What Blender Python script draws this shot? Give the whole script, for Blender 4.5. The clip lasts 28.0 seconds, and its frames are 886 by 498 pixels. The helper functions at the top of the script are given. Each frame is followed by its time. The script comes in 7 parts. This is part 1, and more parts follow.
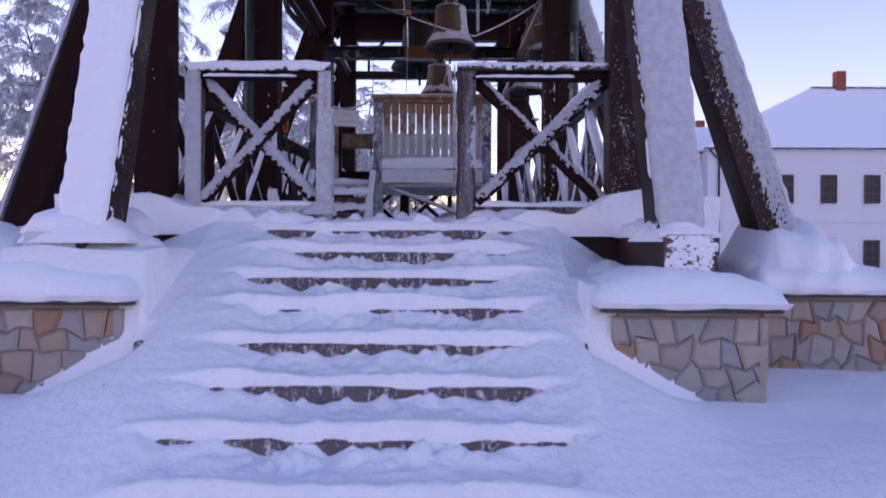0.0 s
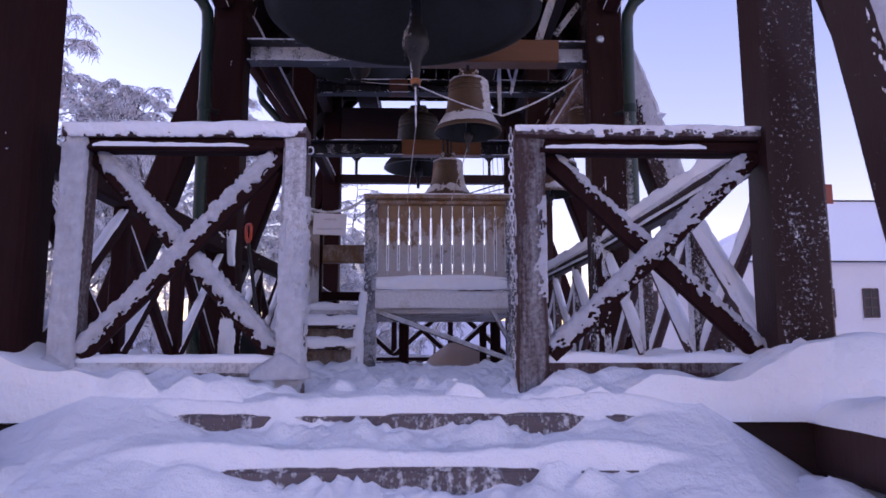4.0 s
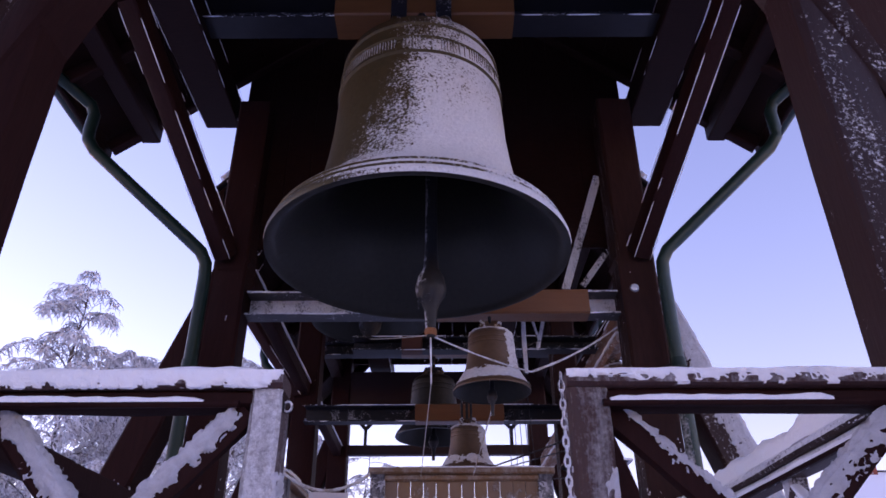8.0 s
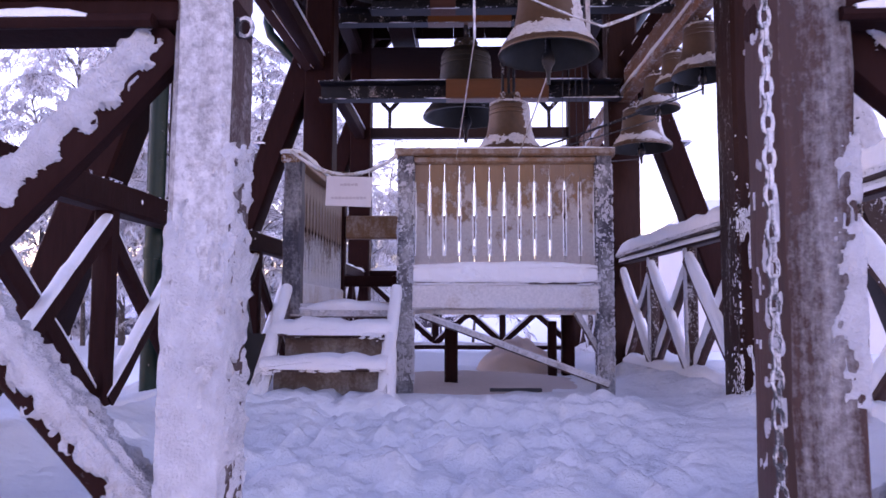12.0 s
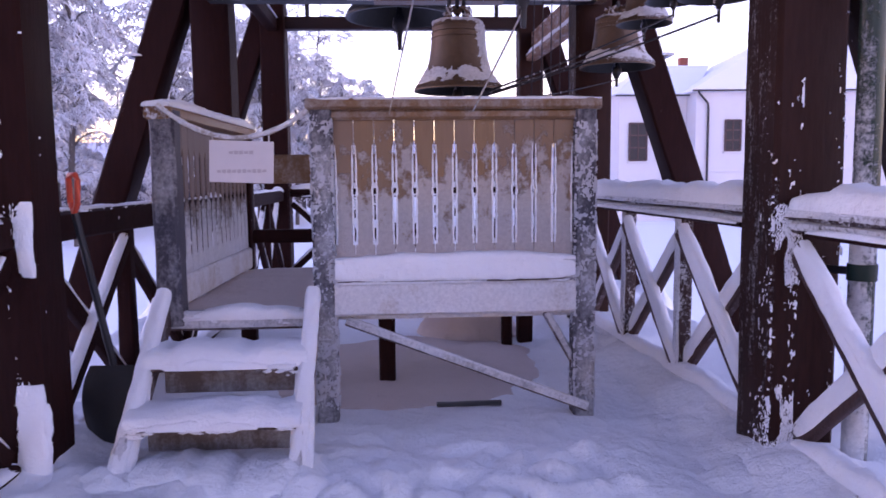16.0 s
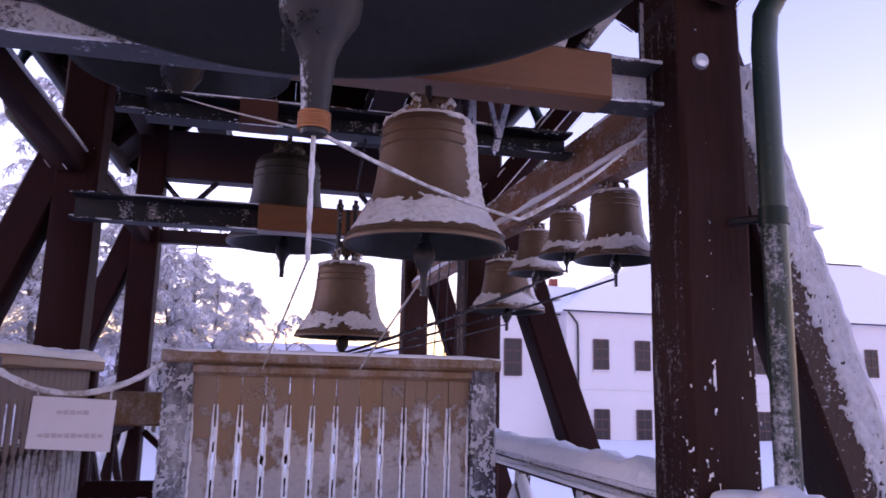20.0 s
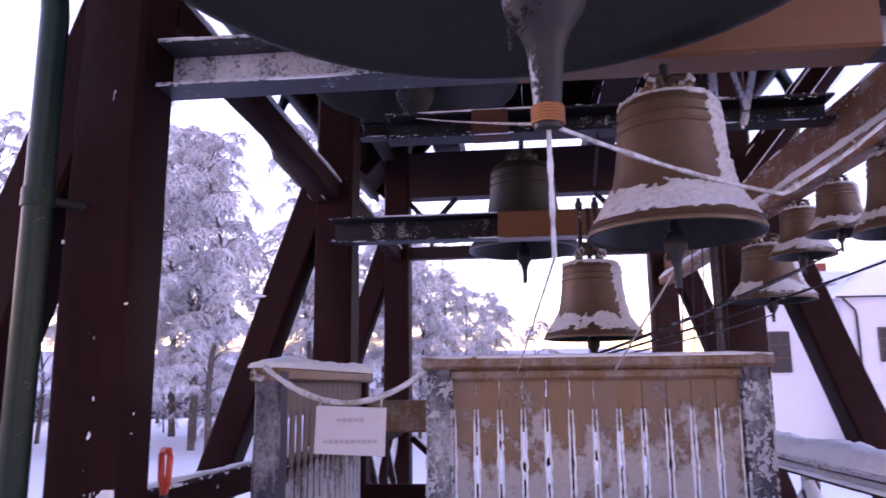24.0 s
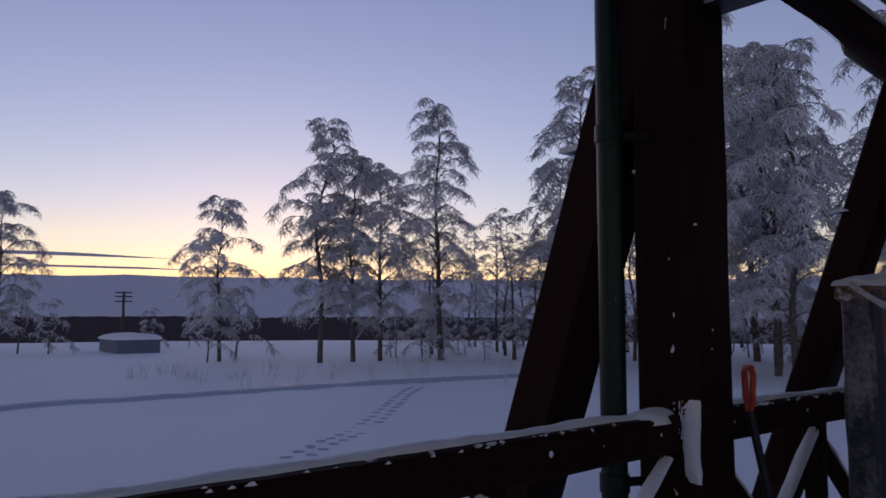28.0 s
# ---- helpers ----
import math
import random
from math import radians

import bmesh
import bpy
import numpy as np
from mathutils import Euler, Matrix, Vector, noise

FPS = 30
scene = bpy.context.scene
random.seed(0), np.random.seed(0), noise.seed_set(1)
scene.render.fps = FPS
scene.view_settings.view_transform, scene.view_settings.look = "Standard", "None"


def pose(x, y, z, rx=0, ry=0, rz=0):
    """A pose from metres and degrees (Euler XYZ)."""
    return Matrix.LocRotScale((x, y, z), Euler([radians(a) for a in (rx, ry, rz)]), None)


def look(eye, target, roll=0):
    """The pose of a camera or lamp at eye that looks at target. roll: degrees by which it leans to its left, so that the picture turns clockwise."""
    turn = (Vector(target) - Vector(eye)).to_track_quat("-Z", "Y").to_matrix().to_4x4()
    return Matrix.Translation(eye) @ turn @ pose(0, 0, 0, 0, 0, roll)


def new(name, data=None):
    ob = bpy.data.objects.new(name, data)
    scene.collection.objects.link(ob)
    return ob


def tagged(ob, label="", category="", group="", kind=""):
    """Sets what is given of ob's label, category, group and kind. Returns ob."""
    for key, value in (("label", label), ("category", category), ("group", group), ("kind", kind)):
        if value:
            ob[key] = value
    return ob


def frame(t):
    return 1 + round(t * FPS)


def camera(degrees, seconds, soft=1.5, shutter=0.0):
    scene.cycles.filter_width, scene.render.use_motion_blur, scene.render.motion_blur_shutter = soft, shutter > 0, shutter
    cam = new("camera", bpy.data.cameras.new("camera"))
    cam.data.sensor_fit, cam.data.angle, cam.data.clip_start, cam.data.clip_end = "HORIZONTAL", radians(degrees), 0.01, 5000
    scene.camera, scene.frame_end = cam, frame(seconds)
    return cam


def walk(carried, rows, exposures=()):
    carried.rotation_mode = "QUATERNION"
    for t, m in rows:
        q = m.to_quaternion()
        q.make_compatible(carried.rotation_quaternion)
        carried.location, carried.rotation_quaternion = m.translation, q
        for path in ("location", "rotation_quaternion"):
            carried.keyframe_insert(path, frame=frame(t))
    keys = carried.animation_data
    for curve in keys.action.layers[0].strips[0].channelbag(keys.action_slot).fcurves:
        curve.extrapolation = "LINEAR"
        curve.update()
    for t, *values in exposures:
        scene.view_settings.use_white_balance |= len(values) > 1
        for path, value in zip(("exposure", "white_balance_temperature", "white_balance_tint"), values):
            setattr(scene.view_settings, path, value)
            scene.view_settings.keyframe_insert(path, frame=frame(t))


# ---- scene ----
cam = camera(62.2, 28.0, soft=1.6, shutter=0.3)
PATH = [
    (0, (0.382, -4.806, -0.155), (0.369, -2.806, -0.175), 0.3),
    (0.5, (0.359, -4.573, -0.138), (0.348, -2.577, -0.025), -0.6),
    (1, (0.38, -4.31, -0.121), (0.163, -2.323, -0.067), -0.8),
    (1.5, (0.4, -4.08, -0.06), (0.074, -2.107, -0.024), 1.0),
    (2, (0.39, -3.881, -0.028), (0.087, -1.906, 0.047), -0.4),
    (2.5, (0.301, -3.652, -0.018), (0.122, -1.665, 0.132), -0.3),
    (4.5, (0.079, -2.599, 0.147), (0.124, -0.63, 0.495), -0.1),
    (5, (0.056, -2.379, 0.182), (0.081, -0.431, 0.632), 0.5),
    (5.5, (0.032, -2.2, 0.224), (0.172, -0.296, 0.819), 0.0),
    (6, (0.052, -2.125, 0.269), (0.107, -0.255, 0.977), -0.6),
    (6.5, (0.086, -2.112, 0.258), (0.089, -0.278, 1.056), -0.4),
    (7, (0.085, -2.116, 0.261), (0.06, -0.329, 1.159), -0.0),
    (7.5, (0.084, -2.114, 0.272), (0.086, -0.368, 1.246), -0.2),
    (8, (0.087, -2.101, 0.268), (0.084, -0.352, 1.24), -0.2),
    (8.5, (0.1, -2.075, 0.25), (0.073, -0.28, 1.132), 0.6),
    (9, (0.11, -2.003, 0.243), (0.017, -0.108, 0.876), 0.8),
    (9.5, (0.091, -1.859, 0.24), (-0.02, 0.066, 0.77), 1.2),
    (10, (0.042, -1.695, 0.261), (-0.019, 0.253, 0.709), 1.0),
    (10.5, (0.024, -1.57, 0.322), (0.015, 0.416, 0.558), 0.9),
    (11, (0.026, -1.407, 0.363), (-0.025, 0.577, 0.611), -0.1),
    (11.5, (0.007, -1.291, 0.421), (-0.062, 0.697, 0.627), 0.2),
    (13.5, (-0.045, -0.649, 0.645), (-0.013, 1.347, 0.772), 0.1),
    (14, (-0.02, -0.566, 0.842), (0.149, 1.426, 0.805), -1.0),
    (14.5, (0.005, -0.408, 0.89), (0.15, 1.583, 0.771), 0.7),
    (15, (0.019, -0.302, 0.983), (0.027, 1.688, 0.79), 0.4),
    (15.5, (-0.002, -0.166, 1.033), (-0.011, 1.826, 0.851), 0.4),
    (16, (-0.035, -0.064, 1.112), (0.074, 1.923, 0.913), -0.6),
    (16.5, (-0.03, -0.004, 1.179), (0.132, 1.984, 1.03), -0.0),
    (17, (-0.006, 0.099, 1.214), (0.141, 2.093, 1.173), 0.4),
    (17.5, (0.013, 0.176, 1.291), (0.119, 2.169, 1.161), 1.3),
    (18, (-0.01, 0.243, 1.325), (0.171, 2.235, 1.337), 1.4),
    (18.5, (-0.03, 0.287, 1.343), (0.164, 2.274, 1.476), 0.8),
    (19, (-0.037, 0.291, 1.346), (0.225, 2.256, 1.608), 1.0),
    (19.5, (-0.041, 0.294, 1.346), (0.321, 2.232, 1.678), 1.4),
    (20, (-0.041, 0.298, 1.356), (0.386, 2.219, 1.713), 1.4),
    (20.5, (-0.032, 0.318, 1.351), (0.515, 2.204, 1.729), 1.6),
    (22.5, (-0.049, 0.304, 1.341), (0.366, 2.199, 1.827), 0.4),
    (23, (-0.044, 0.318, 1.345), (0.144, 2.258, 1.794), -0.3),
    (23.5, (-0.052, 0.331, 1.347), (-0.07, 2.284, 1.777), -0.8),
    (24, (-0.054, 0.35, 1.347), (-0.267, 2.305, 1.712), -0.6),
    (24.5, (-0.039, 0.371, 1.342), (-0.458, 2.297, 1.684), 0.0),
    (25, (-0.011, 0.395, 1.341), (-0.696, 2.247, 1.661), -0.0),
    (25.5, (-0.013, 0.403, 1.335), (-0.974, 2.135, 1.612), 0.2),
    (26, (-0.026, 0.396, 1.335), (-1.181, 2.006, 1.605), 0.0),
    (26.5, (-0.031, 0.384, 1.335), (-1.312, 1.899, 1.585), -0.1),
    (27, (-0.032, 0.379, 1.333), (-1.389, 1.833, 1.538), -0.1),
    (27.5, (-0.043, 0.384, 1.324), (-1.483, 1.76, 1.512), -0.4),
    (28, (-0.045, 0.371, 1.321), (-1.552, 1.674, 1.494), 0.2),
]
EXPOSURE = [(0.0, 2.2, 6550, 66), (1.0, 2.18, 6550, 66), (2.0, 2.1, 6500, 68), (5.0, 2.45, 6850, 74), (9.5, 2.4, 6850, 75), (10.2, 2.55, 6800, 74), (11.0, 3.25, 7000, 77), (14.0, 3.15, 6850, 78), (17.0, 3.05, 6850, 77), (20.0, 2.85, 7000, 80), (23.0, 3.25, 7100, 80), (24.6, 2.95, 7000, 80), (25.4, 2.2, 6850, 71), (26.0, 1.5, 6850, 64), (26.6, 0.85, 6900, 59), (28.0, 0.55, 6950, 56)]
walk(cam, [(t, look(eye, target, roll)) for t, eye, target, roll in PATH], EXPOSURE)


# ---------------------------------------------------------------- world and light
world = bpy.data.worlds.new("dusk_sky")
scene.world = world
world.use_nodes = True
wn = world.node_tree.nodes
sky = wn.new("ShaderNodeTexSky")
sky.sky_type = "NISHITA"
sky.sun_disc = False
sky.sun_elevation = radians(3.4)
sky.sun_rotation = radians(-62)
sky.air_density, sky.dust_density, sky.ozone_density = 1.0, 0.05, 2.0
world.node_tree.links.new(sky.outputs[0], wn["Background"].inputs[0])
wn["Background"].inputs[1].default_value = 0.15

sun = bpy.data.lights.new("sun", "SUN")
sun.energy, sun.angle, sun.color = 0.06, radians(14), (1.0, 0.78, 0.68)
sun_ob = new("sun", sun)
sun_ob.matrix_world = look((0, 0, 0), (6.0, -3.2, -0.9))


# ---------------------------------------------------------------- mesh tools
class Mb:
    """Collects vertices and faces of one mesh."""

    def __init__(self):
        self.v, self.f = [], []

    def add(self, verts, faces):
        n = len(self.v)
        self.v.extend(tuple(p) for p in verts)
        self.f.extend(tuple(i + n for i in face) for face in faces)
        return self

    def loft(self, rings, caps=True, closed=True):
        k = len(rings[0])
        verts = [p for ring in rings for p in ring]
        faces = []
        for a in range(len(rings) - 1):
            for b in range(k if closed else k - 1):
                c = (b + 1) % k
                faces.append((a * k + b, a * k + c, (a + 1) * k + c, (a + 1) * k + b))
        if caps:
            faces.append(tuple(range(k - 1, -1, -1)))
            faces.append(tuple((len(rings) - 1) * k + i for i in range(k)))
        return self.add(verts, faces)

    def beam(self, p0, p1, w, h, up=(0, 0, 1), c=0.012, seg=1, rough=0.0, seed=0):
        """A beam of width w and height h with chamfered edges from p0 to p1."""
        p0, p1 = Vector(p0), Vector(p1)
        d = (p1 - p0).normalized()
        upv = Vector(up)
        if abs(d.dot(upv)) > 0.98:
            upv = Vector((0, 1, 0))
        s = d.cross(upv).normalized()
        u = s.cross(d).normalized()
        a, b = w / 2, h / 2
        c = min(c, a * 0.6, b * 0.6)
        sec = [(a - c, -b), (a, -b + c), (a, b - c), (a - c, b), (-a + c, b), (-a, b - c), (-a, -b + c), (-a + c, -b)]
        rnd = random.Random(seed)
        rings = []
        for i in range(seg + 1):
            p = p0.lerp(p1, i / seg)
            rings.append([p + s * (x + rnd.uniform(-rough, rough)) + u * (y + rnd.uniform(-rough, rough)) for x, y in sec])
        return self.loft(rings)

    def box(self, lo, hi, c=0.01):
        lo, hi = Vector(lo), Vector(hi)
        m = (lo + hi) / 2
        size = hi - lo
        return self.beam((m.x, m.y, lo.z), (m.x, m.y, hi.z), size.x, size.y, up=(0, 1, 0), c=c)

    def tube(self, pts, r, n=8, caps=True):
        pts = [Vector(p) for p in pts]
        rad = r if isinstance(r, (list, tuple)) else [r] * len(pts)
        rings, ref = [], Vector((0.13, 0.31, 0.94))
        for i, p in enumerate(pts):
            d = (pts[min(i + 1, len(pts) - 1)] - pts[max(i - 1, 0)]).normalized()
            if abs(d.dot(ref)) > 0.97:
                ref = Vector((0.94, 0.1, 0.2))
            s = d.cross(ref).normalized()
            u = s.cross(d)
            rings.append([p + (s * math.cos(t) + u * math.sin(t)) * rad[i] for t in (2 * math.pi * k / n for k in range(n))])
        return self.loft(rings, caps)

    def lathe(self, profile, n=32, at=(0, 0, 0)):
        """profile: (radius, z) pairs; open at both ends."""
        rings = [[(at[0] + r * math.cos(t), at[1] + r * math.sin(t), at[2] + z) for t in (2 * math.pi * k / n for k in range(n))] for r, z in profile]
        return self.loft(rings, caps=False)

    def snow(self, p0, p1, w, h, seed=0, seg=None, up=(0, 0, 1), ends=0.5, bulge=1.05):
        """A rounded, uneven cap of snow along a line."""
        p0, p1 = Vector(p0), Vector(p1)
        d = p1 - p0
        seg = seg or max(4, int(d.length / 0.05))
        dn = d.normalized()
        upv = Vector(up)
        s = dn.cross(upv).normalized()
        u = s.cross(dn).normalized()
        rings = []
        for i in range(seg + 1):
            f = i / seg
            p = p0 + d * f
            e = min(1.0, ends + (1 - ends) * min(f, 1 - f) * seg / 3.0) if ends < 1 else 1.0
            nz = noise.noise(p * 3.1 + Vector((seed, 0, 0)))
            nf = noise.noise(p * 13.0 + Vector((0, seed, 0)))
            hh = h * e * (1 + 0.42 * nz + 0.28 * nf)
            ring = []
            for k in range(11):
                t = math.pi * k / 10
                x = math.cos(t)
                x = math.copysign(abs(x) ** 0.8, x)
                z = math.sin(t) ** 0.62 if 0 < k < 10 else 0.0
                q = p * 31.0 + Vector((seed, k * 2.3, k * 1.1))
                j = noise.noise(q) * 0.16
                ww = w * bulge * (0.95 + 0.13 * noise.noise(p * 22.0 + Vector((9.0 if k > 5 else 0.0, seed, 3)))) * (0.75 + 0.25 * e)
                ring.append(p + s * (ww / 2 * x) + u * (hh * (z + (j if 0 < k < 10 else 0)) - 0.006))
            rings.append(ring)
        return self.loft(rings)

    def crumb(self, p, r, rnd):
        """One small lump of rime: an uneven octahedron."""
        p = Vector(p)
        a = rnd.uniform(0, 6.28)
        o = [p + Vector((math.cos(a + t) * r * rnd.uniform(0.6, 1.2), math.sin(a + t) * r * rnd.uniform(0.6, 1.2), rnd.uniform(-0.3, 0.3) * r)) for t in (0, 1.57, 3.14, 4.71)]
        o += [p + Vector((0, 0, r * rnd.uniform(0.7, 1.2))), p - Vector((0, 0, r * rnd.uniform(0.7, 1.2)))]
        return self.add(o, [(0, 1, 4), (1, 2, 4), (2, 3, 4), (3, 0, 4), (1, 0, 5), (2, 1, 5), (3, 2, 5), (0, 3, 5)])

    def sliver(self, p, d, a, r, rnd):
        """A flat, drawn-out grain of rime lying along d."""
        s = d.cross(Vector((0.31, 0.17, 0.93)) if abs(d.z) < 0.9 else Vector((1, 0.2, 0))).normalized()
        u = s.cross(d)
        o = [p - d * a * rnd.uniform(0.5, 1), p + s * r * rnd.uniform(0.5, 1.2), p + d * a * rnd.uniform(0.5, 1), p - s * r * rnd.uniform(0.5, 1.2), p + u * r, p - u * r]
        return self.add(o, [(0, 1, 4), (1, 2, 4), (2, 3, 4), (3, 0, 4), (1, 0, 5), (2, 1, 5), (3, 2, 5), (0, 3, 5)])

    def rimeline(self, p0, p1, r, seed=0, gaps=0.1):
        """A thin uneven line of rime along an edge, broken in places."""
        p0, p1 = Vector(p0), Vector(p1)
        n = max(6, int((p1 - p0).length / 0.03))
        run = []
        for k in range(n + 1):
            p = p0.lerp(p1, k / n)
            v = noise.noise(p * 4.0 + Vector((seed * 3.1, seed, 0))) + 0.5 * noise.noise(p * 19.0 + Vector((seed, 0, 0)))
            if v > gaps - 0.3 and k < n:
                run.append((p, r * (0.55 + 0.9 * max(0.0, v + 0.25))))
            else:
                if len(run) > 2:
                    self.tube([q for q, _ in run], [0.3 * r] + [q for _, q in run[1:-1]] + [0.3 * r], 4)
                run = []
        return self

    def fringe(self, p0, p1, r, n, seed=0, side=(0, 0, 0), spread=0.006):
        """Rime grown along an edge: a broken line and fine grains strewn out along side."""
        rnd = random.Random(seed * 7919 + n)
        p0, p1, side = Vector(p0), Vector(p1), Vector(side)
        if n < 1:
            return self
        d = (p1 - p0).normalized()
        self.rimeline(p0, p1, r * 0.8, seed, 0.3)
        for k in range(n):
            f = rnd.random()
            p = p0.lerp(p1, f)
            g = noise.noise(p * 6.0 + Vector((seed, 0, 2)))
            if g < -0.05:
                continue
            p = p + side * rnd.random() ** 2.5 * (0.5 + 1.2 * max(0.0, g)) + Vector((rnd.uniform(-spread, spread), rnd.uniform(-spread, spread), rnd.uniform(-spread, spread))) * 0.7
            self.sliver(p, d, r * rnd.uniform(0.8, 2.6), r * rnd.uniform(0.25, 0.6), rnd)
        return self

    def edges(self, p, q, w, h, r, seed=0, up=(0, 0, 1)):
        """Lines of rime along the four long edges of a beam."""
        p, q = Vector(p), Vector(q)
        d = (q - p).normalized()
        s = d.cross(Vector(up)).normalized()
        u = s.cross(d)
        for k, (a, b) in enumerate(((1, 1), (1, -1), (-1, 1), (-1, -1))):
            o = s * (a * w / 2) + u * (b * h / 2)
            self.rimeline(p + o, q + o, r, seed + k)
        return self

    def crust(self, p, q, w, n, thick, cover=0.2, lean=0.0, seed=0, fine=1.0, cell=0.007, along=0.7, fade=0.0):
        """Rime on one face of a beam: a ragged, broken sheet with a thickness, thicker towards one edge by lean."""
        p, q, n = Vector(p), Vector(q), Vector(n).normalized()
        d = q - p
        s = d.cross(n).normalized()
        dn = d.normalized()
        na, nb = max(4, int(d.length / cell)), max(4, int(w / (cell * 0.85)))
        off = Vector((seed * 3.7, seed * 1.3, seed * 2.1))
        verts, on = [], []
        for i in range(na + 1):
            for j in range(-1, nb + 2):
                v = max(-1.0, min(1.0, 2 * j / nb - 1))
                b = p + d * (i / na) + s * (v * w / 2)
                t = dn * (d.length * i / na * along) + s * (v * w / 2) + n * 0.3 + off
                n2, n3 = noise.noise(t * 48 * fine), noise.noise(t * 110 * fine)
                val = cover + lean * v + fade * (0.5 - i / na) + 0.30 * noise.noise(t * 11 * fine) + 0.20 * noise.noise(t * 24 * fine) + 0.40 * n2 + 0.42 * n3 - 0.5 * max(0.0, 1 - min(i, na - i) * d.length / na / 0.05)
                h = thick * min(1.0, max(0.0, val) * 2.0) * (0.75 + 0.5 * n3 + 0.4 * n2) + (0.0012 if val > 0 else -0.006)
                if j < 0 or j > nb:
                    b = b + s * (math.copysign(1, v) * (h * 0.4 + 0.0015)) - n * (0.006 + 0.010 * max(0.0, val))
                else:
                    b = b + n * h + s * (0.003 * n2) + dn * (0.003 * n3)
                verts.append(b)
                on.append(val > 0)
        k = nb + 3
        quads = [(i * k + j, i * k + j + 1, (i + 1) * k + j + 1, (i + 1) * k + j) for i in range(na) for j in range(k - 1)]
        quads = [f for f in quads if sum(on[a] for a in f) >= 2]
        used = sorted({a for f in quads for a in f})
        at = {a: m for m, a in enumerate(used)}
        return self.add([verts[a] for a in used], [tuple(at[a] for a in f) for f in quads])

    def heap(self, c, rx, ry, h, seed=0, n=9, m=26, rough=0.25):
        """A rounded, uneven heap standing on z of c."""
        c = Vector(c)
        rings = []
        for k in range(n + 1):
            f = k / n
            ring = []
            for j in range(m):
                t = 2 * math.pi * j / m
                e = 1 + rough * noise.noise(Vector((math.cos(t) * 1.6, math.sin(t) * 1.6, seed)))
                q = Vector((math.cos(t) * rx * f * e, math.sin(t) * ry * f * e, 0))
                z = h * (1 - f * f) ** 0.8 * (1 + rough * noise.noise((c + q) * 6 + Vector((seed, 0, 0)))) + 0.14 * h * noise.noise((c + q) * 17) * (1 - f)
                ring.append(c + q + Vector((0, 0, z - 0.01)))
            rings.append(ring)
        return self.loft(rings[::-1])


def smooth_mesh(me, angle=50):
    me.shade_smooth()
    me.set_sharp_from_angle(angle=radians(angle))


def mesh_of(name, mb, mat, angle=40):
    me = bpy.data.meshes.new(name)
    me.from_pydata(mb.v, [], mb.f)
    if mat:
        me.materials.append(mat)
    smooth_mesh(me, angle)
    return me


def part(name, mb, mat, parent=None, label="", angle=40):
    ob = new(name, mesh_of(name, mb, mat, angle))
    if parent:
        ob.parent = parent
    return tagged(ob, label, kind="stuff" if name == "rime" else "")


def thing(name, label, category, at=(0, 0, 0), group="", kind=""):
    ob = new(name)
    ob.empty_display_size = 0.1
    ob.location = at
    return tagged(ob, label, category, group, kind)


# ---------------------------------------------------------------- materials
def nodes_of(name):
    m = bpy.data.materials.new(name)
    m.use_nodes = True
    return m, m.node_tree.nodes, m.node_tree.links


def noise_tex(n, l, vec, scale, detail=4, rough=0.6):
    t = n.new("ShaderNodeTexNoise")
    t.inputs["Scale"].default_value, t.inputs["Detail"].default_value, t.inputs["Roughness"].default_value = scale, detail, rough
    l.new(vec, t.inputs["Vector"])
    return t.outputs["Fac"]


def ramp(n, l, fac, stops):
    r = n.new("ShaderNodeValToRGB")
    e = r.color_ramp.elements
    while len(e) < len(stops):
        e.new(0.5)
    for k, (pos, col) in enumerate(stops):
        e[k].position = pos
        e[k].color = (*col, 1) if len(col) == 3 else col
    l.new(fac, r.inputs[0])
    return r.outputs[0]


def mixed(n, l, fac, a, b):
    m = n.new("ShaderNodeMix")
    m.data_type = "RGBA"
    for val, sock in ((fac, m.inputs[0]), (a, m.inputs[6]), (b, m.inputs[7])):
        if isinstance(val, (tuple, float, int)):
            sock.default_value = (*val, 1) if isinstance(val, tuple) else val
        else:
            l.new(val, sock)
    return m.outputs[2]


def calc(n, l, op, a, b=0.0, clamp=False):
    m = n.new("ShaderNodeMath")
    m.operation, m.use_clamp = op, clamp
    for val, sock in ((a, m.inputs[0]), (b, m.inputs[1])):
        if isinstance(val, (float, int)):
            sock.default_value = val
        else:
            l.new(val, sock)
    return m.outputs[0]


def bumped(n, l, height, strength, dist, bsdf):
    b = n.new("ShaderNodeBump")
    b.inputs["Strength"].default_value, b.inputs["Distance"].default_value = strength, dist
    l.new(height, b.inputs["Height"])
    l.new(b.outputs[0], bsdf.inputs["Normal"])


